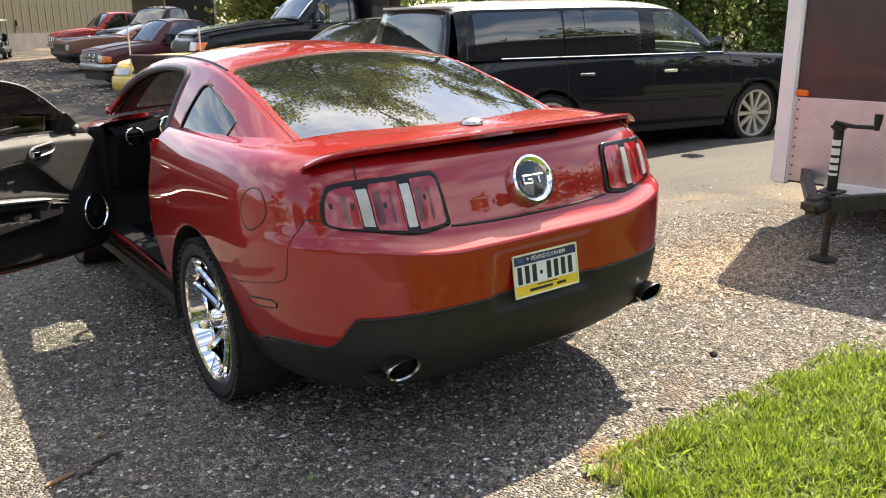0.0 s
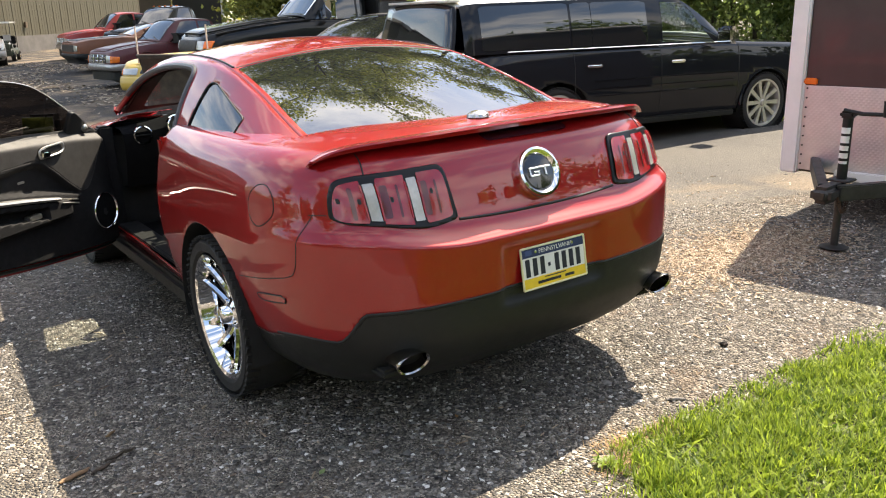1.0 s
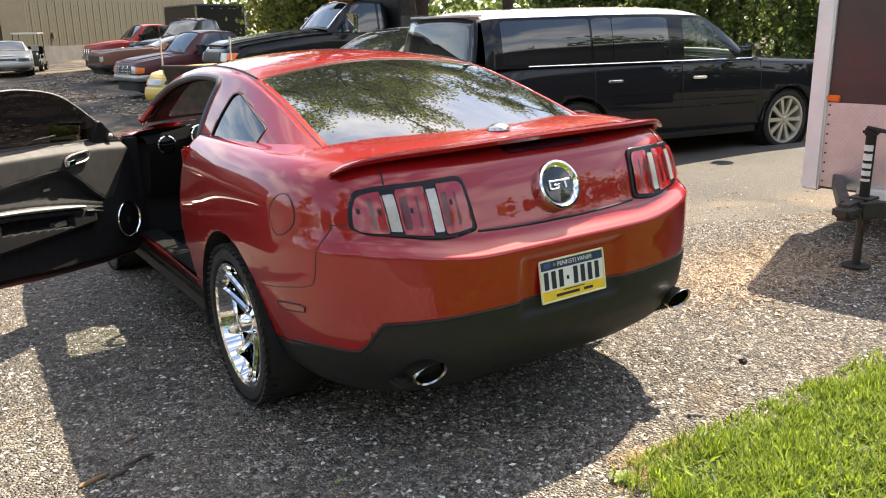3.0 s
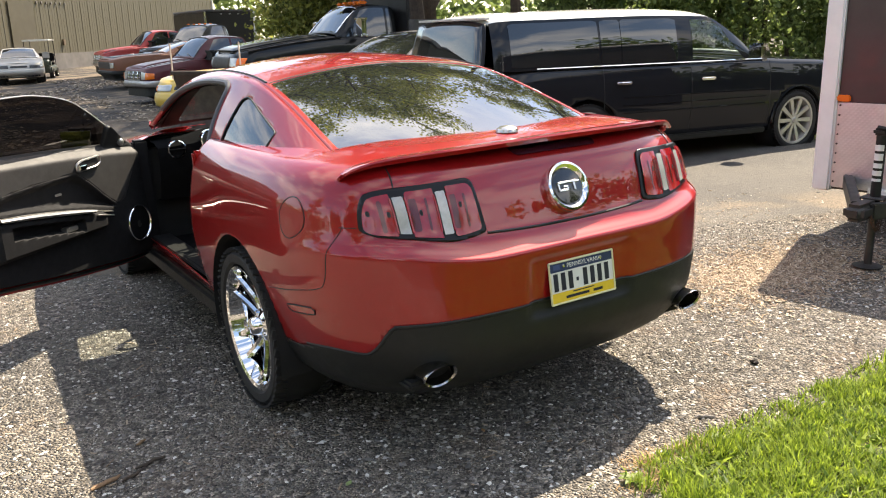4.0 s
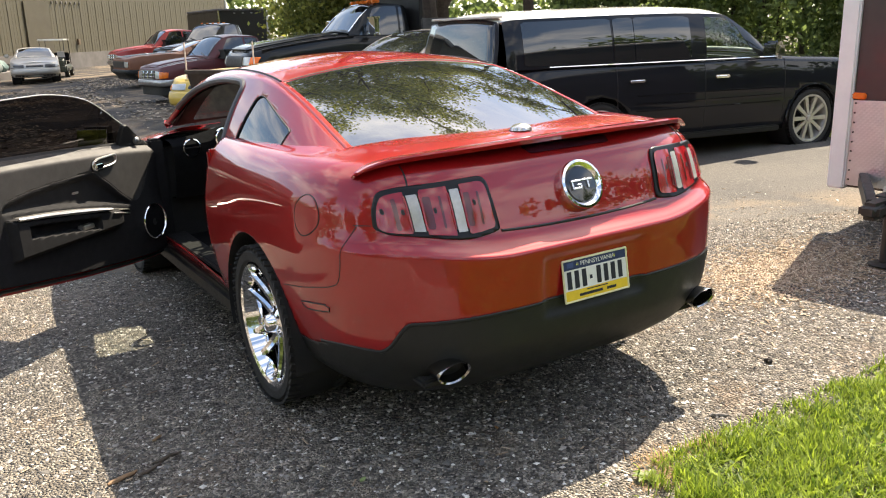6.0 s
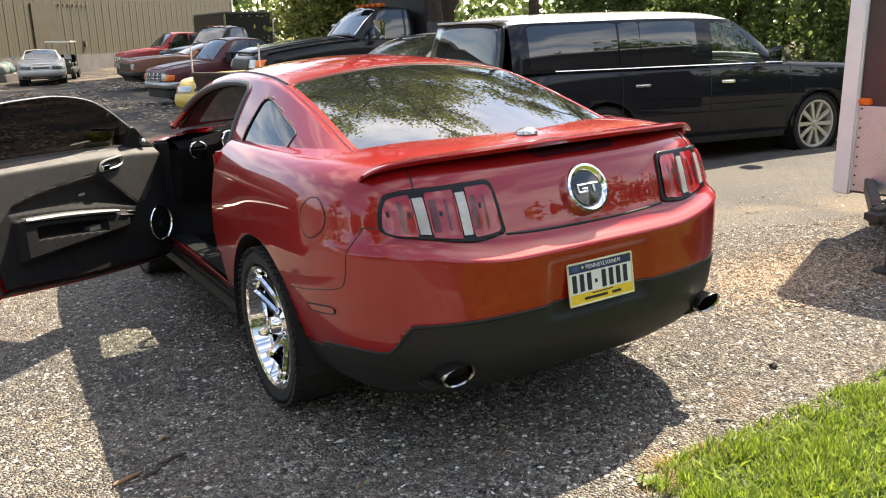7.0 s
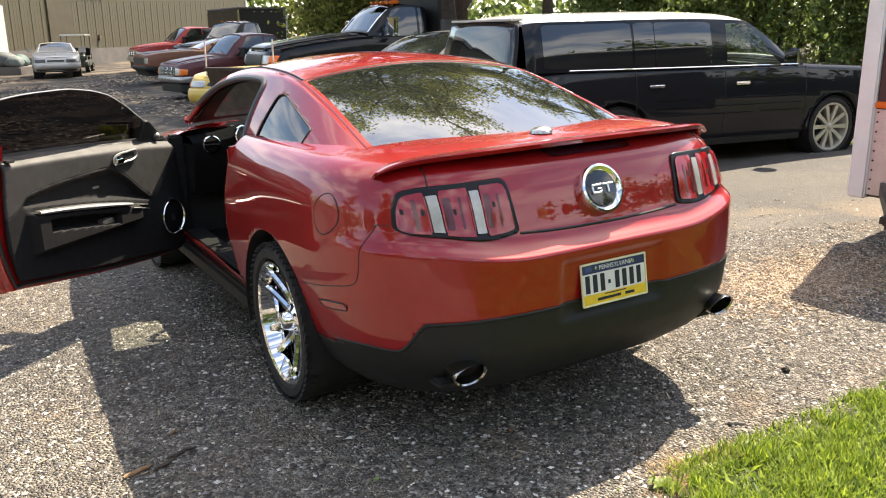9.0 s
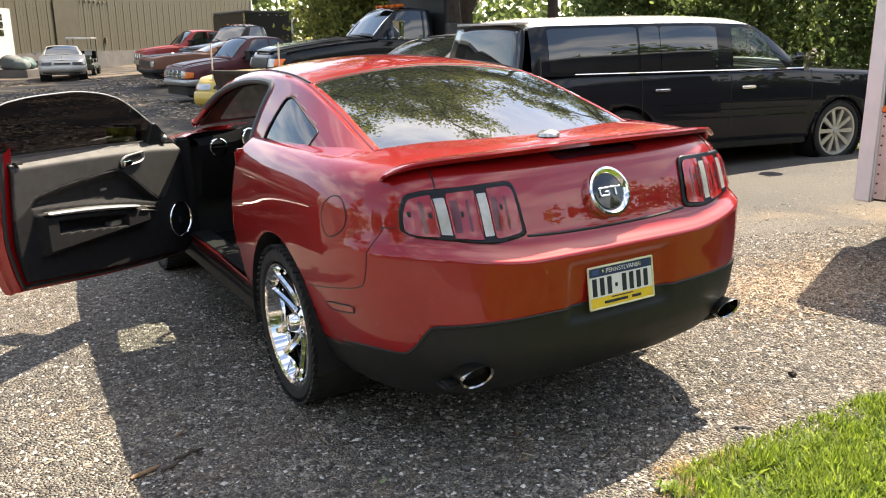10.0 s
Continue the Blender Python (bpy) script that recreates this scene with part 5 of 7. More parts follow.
def black_crossover():
    L, h = 5.13, 0.96
    top = hermite((0, 0.2, 1.0, 3.45, 3.8, 4.7, 5.13), (1.07, 1.10, 1.10, 1.10, 1.08, 1.03, 0.95))
    S = Shell(L, h, 0.27, top, (1.10, 4.09), 9.0, 6.0)
    ys = (0.03, 0.15, 0.6, 2.0, 2.72, 3.0, 3.50)
    G = house(ys, (0.90, 0.92, 0.93, 0.93, 0.925, 0.91, 0.86), (0.79, 0.81, 0.83, 0.83, 0.81, 0.80, 0.84), (1.08,) * 7, (1.535, 1.555, 1.565, 1.585, 1.57, 1.46, 1.12), (1.58, 1.63, 1.655, 1.68, 1.66, 1.53, 1.16))
    m = pose(2.86, 5.32, 0.02, 0, 0, -97)
    roofw = paint("white_roof_paint", (0.75, 0.74, 0.70), 0.4, 0.0)
    car = vehicle("family_crossover", m, "boxy black crossover with a white roof and alloy wheels", "car", "", S, BLACK_PAINT, G, (0.03, 3.50), (2.92, 3.45), None,
                  [(0.22, 1.24, 0.0, 0.0), (1.28, 1.52, 0.0, 0.0), (1.54, 2.26, 0.0, 0.0), (2.48, 3.32, 0.0, 0.42)], roofw, 0.36, 0.275, PALE_ALLOY, None, SMOKE_BLACK, 0.05, CLEAR, 10, (3,), mat("gate_black", (0.014, 0.016, 0.021), 0.3, vary=0.2, spec=0.2))
    # roof edge is a white shell over dark glass
    handles(car, S, [(1.44, 0.895), (2.58, 0.895)], CHROME)
    for sx in (-1, 1):
        part("belt_moulding", tube(bmesh.new(), [(sx * (0.918 + 0.012 * math.sin(y)), y, 1.095) for y in np.linspace(0.5, 3.4, 20)], 0.007, 6), CHROME, car, "bright belt moulding")
        for z in (0.60, 0.68, 0.76):
            v = (z - S.sill) / (1.10 - S.sill)
            part("door_groove", tube(bmesh.new(), [(sx * (S.h * S.wv(v) + 0.003), y, z) for y in np.linspace(1.55, 3.55, 8)], 0.006, 5), BLACK_PAINT, car)
        part("sill_trim", boxed((sx * 0.90 - 0.03, 1.60, 0.255), (sx * 0.93 + 0.02 * sx, 3.60, 0.325), 0.015), BLACK_PLASTIC, car)
        part("wheel_flare", tube(bmesh.new(), [(sx * 0.955, 4.09 + 0.410 * math.cos(a), 0.36 + 0.405 * math.sin(a)) for a in np.linspace(0, math.pi, 24)], 0.013, 6), BLACK_PAINT, car)
    for y in (1.30, 2.46, 3.62):
        side_gap(car, S, [(y, z) for z in np.linspace(0.36, 1.07, 8)])
    mirrors(car, S, 3.20, 1.08, CHROME, 0.05)
    part("rear_spoiler", boxed((-0.72, -0.05, 1.575), (0.72, 0.10, 1.598), 0.012), roofw, car)
    part("roof_aerial", tube(bmesh.new(), [(-0.2, 0.65, 1.66), (-0.2, 0.50, 1.83)], [0.006, 0.003], 6), BLACK_TRIM, car)
    face(car, "headlamp", S, ((0.62, 0.76), (0.90, 0.76), (0.88, 0.90), (0.62, 0.90)), HEADLAMP)
    face(car, "grille", S, ((-0.6, 0.62), (0.6, 0.62), (0.6, 0.86), (-0.6, 0.86)), GRILLE, mirror=False)
    face(car, "front_reflector", S, ((0.90, 0.72), (0.945, 0.72), (0.945, 0.82), (0.90, 0.82)), AMBER, 0.02)
    for y in (1.5, 2.3):
        st = part("seat", boxed((0.2, y, 0.5), (0.7, y + 0.25, 1.25), 0.08, 3), CLOTH, car)
    return car


SMOKE_BLACK = TINT
black_crossover()


def muscle_front(car, S):
    face(car, "headlamp", S, ((0.45, 0.55), (0.78, 0.55), (0.80, 0.66), (0.45, 0.67)), HEADLAMP)
    face(car, "grille", S, ((-0.40, 0.56), (0.40, 0.56), (0.40, 0.66), (-0.40, 0.66)), GRILLE, mirror=False)


def hatch(name, x, y, rz, colour, label, group, hood=None):
    """A 1980s hatchback coupe."""
    top = hermite((0, 0.5, 1.2, 2.8, 3.3, 4.2, 4.55), (0.92, 0.95, 0.93, 0.93, 0.92, 0.82, 0.74))
    S = Shell(4.55, 0.86, 0.24, top, (0.95, 3.5), 6.0, 5.0)
    ys = (0.55, 0.9, 1.6, 2.2, 2.7, 3.25)
    G = house(ys, (0.74, 0.76, 0.78, 0.78, 0.77, 0.74), (0.6, 0.6, 0.58, 0.57, 0.6, 0.68), (0.92,) * 6, (0.97, 1.08, 1.26, 1.28, 1.18, 0.95), (1.0, 1.12, 1.31, 1.33, 1.22, 0.98))
    car = vehicle(name, stand(x, y, rz), label, "car", group, S, colour, G, (0.55, 3.25), (2.42, 3.2), (0.65, 1.5), [(1.0, 1.5, 0.1, 0.0), (1.6, 2.95, 0.0, 0.45)], None, 0.315, 0.2, ALLOY, (0.36, 0.56, colour), TINT, 0.05)
    face(car, "headlamp", S, ((0.36, 0.60), (0.80, 0.60), (0.78, 0.70), (0.36, 0.715)), HEADLAMP if hood else mat("dark_lamp", (0.05, 0.05, 0.05), 0.15, coat=0.5))
    face(car, "turn_lamp", S, ((0.72, 0.60), (0.83, 0.60), (0.82, 0.69), (0.72, 0.69)), AMBER if hood else HEADLAMP, 0.018)
    face(car, "grille", S, ((-0.30, 0.625), (0.30, 0.625), (0.28, 0.69), (-0.28, 0.69)), GRILLE, mirror=False)
    face(car, "air_dam", S, ((-0.7, 0.27), (0.7, 0.27), (0.7, 0.34), (-0.7, 0.34)), BLACK_PLASTIC, 0.0, mirror=False)
    mirrors(car, S, 2.75, 0.96, colour)
    return car


SILVER = paint("silver_paint", (0.44, 0.42, 0.39), 0.4, 0.3, coat=0.5, haze=0.1)
YELLOW = paint("yellow_paint", (0.62, 0.42, 0.07), 0.45, 0.0, coat=0.4, haze=0.1)
sil = Vector((1.39, 32.9))
hatch("hatchback_coupe", sil.x + 0.55, sil.y + 4.4, 173, SILVER, "silver hatchback coupe with dark front lamps", "parked vehicles")


def front_clip():
    """The cut-off front end of a hatchback, standing on its wheels."""
    L = 1.5
    S = Shell(L, 0.86, 0.24, hermite((0, 0.3, 1.1, L), (0.90, 0.89, 0.82, 0.74)), (0.0, 1.0), 14.0, 5.0)
    S.loop = Loop(0.12, 0.75, 14.0, 5.0)
    car = thing("car_front_end", stand(3.25, 13.5, PARKED), "cut-off yellow car front end standing on the lot", "car front", "parked vehicles")
    us = list(np.linspace(0, 6, 97))
    body = part("body", patch(S.at, us, list(np.linspace(0, 1, 14)), lambda u, v: (lambda p: math.hypot(p.y - 0.45, p.z - 0.315) - 0.37 if abs(p.x) > 0.5 else 1.0)(S.at(u, v))), YELLOW, car)
    solid(body, 0.02)
    part("hood", patch(S.cap, us, [0, 0.15, 0.35, 0.6, 0.85, 0.995]), YELLOW, car)
    for sx in (-1, 1):
        simple_wheel(car, sx * 0.74, 0.45, 0.315, 0.2, 0.21, sx, ALLOY)
    part("underbody", boxed((-0.6, 0.1, 0.22), (0.6, L - 0.3, 0.3), 0.02), LINER, car)
    def bf(u, t):
        p = S.at(u, 0.45)
        bulge = 0.06 * math.sin(math.pi * (0.1 + 0.8 * t))
        return Vector((p.x * 1.015, p.y + bulge, 0.33 + 0.24 * t))
    solid(part("front_bumper", patch(bf, list(np.linspace(2.93, 5.07, 40)), list(np.linspace(0, 1, 8))), YELLOW, car), 0.03)
    face(car, "headlamp", S, ((0.36, 0.60), (0.72, 0.60), (0.72, 0.70), (0.36, 0.715)), HEADLAMP)
    face(car, "turn_lamp", S, ((0.72, 0.60), (0.83, 0.60), (0.82, 0.69), (0.72, 0.69)), AMBER, 0.018)
    face(car, "grille", S, ((-0.30, 0.625), (0.30, 0.625), (0.28, 0.69), (-0.28, 0.69)), GRILLE, mirror=False)


front_clip()


def pickup(name, front, rz, colour, label, group, scale=1.0, cab_lamps=False, grille=CHROME, extended=False, lamps=True):
    """A pickup truck; front is where its nose stands."""
    hd = (Matrix.Rotation(radians(rz), 2) @ Vector((0, 1)))
    L = 4.9 * scale
    top = hermite((0, 0.3, 1.9, 3.2, 3.55, 4.4, 4.82, 4.9), (1.0, 1.02, 1.02, 1.04, 1.03, 0.94, 0.86, 0.83))
    S = Shell(4.9, 0.88, 0.40, top, (1.0, 3.95), 9.0, 8.0)
    S.sill = 0.34
    S.ev = hermite((0, 0.2, 0.5, 0.8, 1.0), (0.06, 0.01, 0.0, 0.015, 0.05))
    y0 = 1.75 if extended else 2.05
    ys = (y0, y0 + 0.12, 2.5, 2.85, 3.45)
    G = house(ys, (0.80, 0.82, 0.82, 0.82, 0.76), (0.62, 0.64, 0.62, 0.60, 0.68), (1.0,) * 5, (1.50, 1.60, 1.63, 1.58, 1.06), (1.54, 1.64, 1.68, 1.63, 1.09))
    p = Vector(front) - hd * L
    m = stand(p.x, p.y, rz) @ Matrix.Diagonal((scale, scale, scale, 1))
    car = vehicle(name, m, label, "pickup truck", group, S, colour, G, (y0, 3.45), (2.86, 3.40), (y0, y0 + 0.08), [(y0 + 0.12, 2.25, 0.0, 0.0), (2.32, 3.28, 0.0, 0.55)], None, 0.35, 0.2, ALLOY, (0.37, 0.54, mat("weathered_chrome", (0.50, 0.50, 0.50), 0.3, 0.8, vary=0.4)), TINT, 0.07, TRUCK_GLASS)
    face(car, "air_dam", S, ((-0.78, 0.12), (0.78, 0.12), (0.84, 0.38), (-0.84, 0.38)), BLACK_PLASTIC, 0.03, mirror=False)
    # hood: a raised centre and shut lines against the wings
    for sx in (-1, 1):
        part("hood_gap", tube(bmesh.new(), [(sx * (0.70 - 0.05 * smooth01(3.4, 4.8, y)), y, top(y) + 0.012) for y in np.linspace(3.45, 4.78, 14)], 0.010, 5), BLACK_TRIM, car)
        part("wheel_lip", tube(bmesh.new(), [(sx * 0.885, 3.95 + 0.45 * math.cos(a), 0.37 + 0.45 * math.sin(a)) for a in np.linspace(0.1, math.pi - 0.1, 20)], 0.018, 6), colour, car)
    solid(part("hood_bulge", patch(lambda x, y: Vector((x, y, top(y) + 0.035 + 0.03 * (1 - (x / 0.46) ** 4) * smooth01(3.4, 3.7, y) * smooth01(4.85, 4.6, y))), list(np.linspace(-0.46, 0.46, 13)), list(np.linspace(3.42, 4.8, 14))), colour, car), 0.01)
    part("windshield_frame", tube(bmesh.new(), [G(y, s, 0.004) for y, s in [(3.42, 1.04), (3.15, 1.05), (2.88, 1.06), (2.87, 1.4), (2.87, 2.0), (2.87, 2.6), (2.88, 2.94), (3.15, 2.95), (3.42, 2.96)]], 0.016, 6), BLACK_TRIM, car)
    for sx in (-1, 1):
        part("wiper", tube(bmesh.new(), [(sx * 0.3 - 0.2, 3.44, 1.12), (sx * 0.3 + 0.18, 3.34, 1.20)], 0.012, 5), BLACK_TRIM, car)
    face(car, "grille", S, ((-0.42, 0.56), (0.42, 0.56), (0.44, 0.78), (-0.44, 0.78)), GRILLE, mirror=False)
    for i, x in enumerate((-0.28, 0.0, 0.28)):
        part("grille_bar", tube(bmesh.new(), [S.front(x, z, 0.02) for z in np.linspace(0.56, 0.78, 5)], 0.014, 6), grille, car)
    for z in (0.56, 0.635, 0.71, 0.78):
        part("grille_bar", tube(bmesh.new(), [S.front(x, z, 0.02) for x in np.linspace(-0.43, 0.43, 11)], 0.016, 6), grille, car)
    face(car, "headlamp", S, ((0.47, 0.57), (0.70, 0.57), (0.70, 0.75), (0.47, 0.77)), HEADLAMP)
    face(car, "turn_lamp", S, ((0.69, 0.57), (0.855, 0.58), (0.85, 0.73), (0.69, 0.75)), AMBER if lamps else HEADLAMP, 0.02)
    mirrors(car, S, 3.0, 1.06, BLACK_PLASTIC, 0.04)
    handles(car, S, [(2.2, 0.88)], BLACK_PLASTIC)
    for y in (2.1, 3.35):
        side_gap(car, S, [(y, z) for z in np.linspace(0.5, 1.0, 6)])
    if cab_lamps:
        for x in (-0.5, -0.25, 0.0, 0.25, 0.5):
            part("cab_lamp", boxed((x - 0.035, 2.64, 1.655), (x + 0.035, 2.72, 1.69), 0.012), AMBER, car)
    return car


MAROON = paint("maroon_paint", (0.085, 0.010, 0.014), 0.45, 0.1, coat=0.4, haze=0.12, ior=1.4)
DULL_RED = paint("red_paint", (0.34, 0.025, 0.022), 0.45, 0.0, coat=0.4, haze=0.12, ior=1.4)
ORANGE = paint("faded_orange_paint", (0.19, 0.07, 0.033), 0.55, 0.0, coat=0.2, haze=0.2, ior=1.4)
pickup("pickup_truck", (2.48, 18.71), 100.5, MAROON, "maroon pickup truck with a chrome grille", "parked vehicles", 0.88, extended=True)
pickup("pickup_truck", (4.47, 34.4), 94.7, DULL_RED, "red pickup truck parked beside the metal building", "parked vehicles", 1.06, extended=True, lamps=False)
pickup("pickup_truck", (5.8, 30.5), 121.0, OLD_BLACK, "black pickup truck with lamps along its cab roof", "parked vehicles", 1.17, cab_lamps=True)


def old_muscle():
    top = hermite((0, 0.5, 1.3, 2.9, 3.2, 4.4, 4.9), (0.93, 0.97, 0.95, 0.95, 0.95, 0.90, 0.82))
    S = Shell(4.9, 0.93, 0.27, top, (1.05, 3.8), 6.0, 9.0)
    S.ev = hermite((0, 0.2, 0.5, 0.8, 1.0), (0.10, 0.03, 0.0, 0.0, 0.02))
    ys = (0.9, 1.2, 1.7, 2.2, 2.6, 3.15)
    G = house(ys, (0.78, 0.8, 0.82, 0.82, 0.81, 0.78), (0.62, 0.62, 0.6, 0.58, 0.62, 0.70), (0.95,) * 6, (1.0, 1.14, 1.27, 1.28, 1.2, 0.98), (1.03, 1.18, 1.32, 1.33, 1.24, 1.01))
    p = Vector((8.02, 26.2))
    car = vehicle("muscle_car", stand(p.x, p.y, 94.3), "faded orange muscle car with a black hood stripe", "car", "parked vehicles", S, ORANGE, G, (0.9, 3.15), (2.35, 3.1), (1.0, 1.65), [(1.5, 2.85, 0.0, 0.45)], None, 0.34, 0.2, ALLOY, (0.36, 0.50, BLACK_PLASTIC), TINT, 0.06)
    face(car, "apron", S, ((-0.84, 0.20), (0.84, 0.20), (0.88, 0.40), (-0.88, 0.40)), BLACK_PLASTIC, 0.03, mirror=False)
    face(car, "grille", S, ((-0.62, 0.56), (0.62, 0.56), (0.62, 0.76), (-0.62, 0.76)), GRILLE, mirror=False)
    face(car, "headlamp", S, ((0.64, 0.58), (0.82, 0.58), (0.82, 0.74), (0.64, 0.74)), HEADLAMP)
    solid(part("hood_stripe", patch(lambda x, y: Vector((x, y, top(y) + 0.035 * (1 - (abs(x) / 0.9)) * (1 + abs(x) / 0.9) + 0.006)), list(np.linspace(-0.5, 0.5, 11)), list(np.linspace(3.2, 4.75, 16))), mat("satin_black", (0.012, 0.012, 0.012), 0.4), car), 0.004)
    mirrors(car, S, 2.7, 0.98, ORANGE)


def dark_suv():
    top = hermite((0, 3.0, 3.5, 4.5), (1.05, 1.05, 1.03, 0.92))
    S = Shell(4.5, 0.88, 0.38, top, (0.9, 3.55), 9.0, 5.0)
    ys = (0.05, 0.2, 1.5, 2.5, 3.3)
    G = house(ys, (0.8, 0.82, 0.82, 0.82, 0.76), (0.66, 0.68, 0.68, 0.64, 0.68), (1.03,) * 5, (1.55, 1.66, 1.7, 1.62, 1.07), (1.6, 1.71, 1.75, 1.67, 1.1))
    navy = paint("dark_navy_paint", (0.02, 0.022, 0.035), 0.35, 0.2)
    fr = Vector((10.2, 38.9))
    car = vehicle("sport_utility_car", stand(fr.x, fr.y, 95), "dark blue sport utility car against the building", "car", "parked vehicles", S, navy, G, (0.05, 3.3), (2.6, 3.25), (0.07, 0.18), [(0.3, 1.2, 0, 0), (1.28, 2.1, 0, 0), (2.16, 3.15, 0, 0.5)], None, 0.36, 0.2, ALLOY, (0.42, 0.58, BLACK_PLASTIC), TINT, 0.06)
    mirrors(car, S, 2.85, 1.08, BLACK_PLASTIC, 0.03)
    for sx in (-0.6, 0.6):
        part("roof_rail", tube(bmesh.new(), [(sx, y, 1.74) for y in (0.4, 1.2, 2.2)], 0.015, 6), BLACK_TRIM, car)


def navy_sedan():
    top = hermite((0, 0.6, 1.2, 3.2, 3.6, 4.4, 4.7), (0.98, 1.0, 1.0, 0.98, 0.97, 0.88, 0.78))
    S = Shell(4.7, 0.88, 0.26, top, (1.0, 3.75), 5.0, 4.0)
    ys = (0.75, 1.2, 1.7, 2.3, 2.7, 3.5)
    G = house(ys, (0.74, 0.78, 0.8, 0.8, 0.79, 0.72), (0.6, 0.6, 0.58, 0.57, 0.58, 0.66), (0.99,) * 6, (1.02, 1.26, 1.39, 1.41, 1.37, 1.0), (1.05, 1.30, 1.44, 1.46, 1.42, 1.03))
    navy = paint("navy_paint", (0.015, 0.018, 0.045), 0.3, 0.3)
    car = vehicle("sedan", stand(6.45, 8.75, 105), "dark navy sedan parked behind the crossover", "car", "parked vehicles", S, navy, G, (0.75, 3.5), (2.55, 3.42), (0.85, 1.55), [(1.2, 2.0, 0.1, 0.0), (2.08, 3.2, 0.0, 0.55)], mat("dull_roof", (0.07, 0.06, 0.055), 0.5, coat=0.4, vary=0.3), 0.32, 0.2, ALLOY, None, TINT, 0.05)
    muscle_front(car, S)
    mirrors(car, S, 2.95, 1.0, navy)


old_muscle()
dark_suv()
navy_sedan()


def dump_truck():
    top = hermite((0, 0.5, 2.2, 3.5, 4.0, 5.2, 5.9), (1.0, 1.0, 1.32, 1.38, 1.36, 1.22, 1.10))
    S = Shell(5.9, 1.0, 0.55, top, (0.6, 4.9), 12.0, 7.0)
    ys = (2.25, 2.35, 2.75, 3.05, 3.65)
    G = house(ys, (0.88, 0.9, 0.9, 0.9, 0.86), (0.74, 0.76, 0.75, 0.74, 0.80), (1.33,) * 5, (1.9, 1.98, 2.0, 1.95, 1.42), (1.95, 2.03, 2.06, 2.01, 1.46))
    car = vehicle("dump_truck", stand(9.28, 14.64, 88.0), "black dump truck with amber lamps along its cab roof", "truck", "parked vehicles", S, OLD_BLACK, G, (2.25, 3.65), (3.06, 3.6), (2.27, 2.33), [(2.40, 2.46, 0, 0), (2.52, 3.52, 0, 0.5)], None, 0.42, 0.22, STEEL, (0.55, 0.75, CHROME), TINT, 0.08, TRUCK_GLASS)
    for i in range(5):
        x = -0.56 + 0.28 * i
        part("roof_lamp", boxed((x - 0.07, 2.80, 2.04), (x + 0.07, 2.98, 2.11), 0.025, 3), AMBER, car, "amber roof lamp")
    solid(part("hood_bulge", patch(lambda x, y: Vector((x, y, top(y) + 0.036 + 0.05 * smooth01(0.60, 0.46, abs(x)) * smooth01(3.7, 3.9, y) * smooth01(5.9, 5.6, y))), list(np.linspace(-0.62, 0.62, 27)), list(np.linspace(3.68, 5.8, 18))), OLD_BLACK, car, "raised centre of the hood"), 0.01)
    for sx in (-1, 1):
        part("hood_gap", tube(bmesh.new(), [(sx * 0.82, y, top(y) + 0.014) for y in np.linspace(3.7, 5.7, 14)], 0.012, 5), BLACK_TRIM, car)
        part("wing_crease", tube(bmesh.new(), [(sx * 0.975, y, top(y) - 0.015) for y in np.linspace(3.6, 5.6, 14)], 0.022, 6), OLD_BLACK, car)
    part("windshield_frame", tube(bmesh.new(), [G(y, s, 0.004) for y, s in [(3.62, 1.05), (3.35, 1.06), (3.07, 1.07), (3.06, 1.5), (3.06, 2.0), (3.06, 2.5), (3.07, 2.93), (3.35, 2.94), (3.62, 2.95)]], 0.018, 6), CHROME, car, "bright windshield frame")
    face(car, "headlamp", S, ((0.62, 0.86), (0.86, 0.86), (0.86, 1.02), (0.62, 1.02)), HEADLAMP)
    face(car, "turn_lamp", S, ((0.87, 0.88), (0.96, 0.88), (0.96, 1.02), (0.87, 1.02)), AMBER, 0.03)
    face(car, "grille", S, ((-0.58, 0.82), (0.58, 0.82), (0.58, 1.04), (-0.58, 1.04)), STEEL, mirror=False)
    for sx in (-1, 1):
        arm = tube(bmesh.new(), [(sx * 0.97, 3.2, 1.5), (sx * 1.22, 3.25, 1.5)], 0.014, 6)
        part("mirror_arm", arm, CHROME, car)
        part("towing_mirror", boxed((sx * 1.12, 3.2, 1.40), (sx * 1.34, 3.3, 1.72), 0.03, 3), CHROME, car, "large chrome mirror")
        part("wiper", tube(bmesh.new(), [(sx * 0.3 - 0.25, 3.62, 1.47), (sx * 0.3 + 0.2, 3.55, 1.53)], 0.012, 5), BLACK_TRIM, car)
    rust = mat("grey_bed_steel", (0.12, 0.115, 0.11), 0.6, 0.2, vary=0.6, vscale=6, bump=0.2)
    body = mat("black_steel_body", (0.015, 0.015, 0.016), 0.45, 0.2, vary=0.4, vscale=4)
    # tipping body with cab shield
    part("chassis", boxed((-0.45, -1.3, 0.55), (0.45, 2.3, 0.80), 0.02), STEEL, car)
    part("tipper_floor", boxed((-1.15, -1.4, 1.0), (1.15, 2.1, 1.1), 0.02), body, car)
    for sx in (-1, 1):
        part("tipper_side", boxed((sx * 1.15 - 0.04, -1.4, 1.05), (sx * 1.15 + 0.04, 2.1, 1.70), 0.02), rust, car)
        for y in (-1.0, -0.2, 0.6, 1.4):
            part("side_rib", boxed((sx * 1.19 - 0.04, y, 1.05), (sx * 1.19 + 0.04, y + 0.1, 1.70), 0.015), rust, car)
    part("tipper_front", boxed((-1.15, 2.05, 1.05), (1.15, 2.13, 2.5), 0.02), body, car)
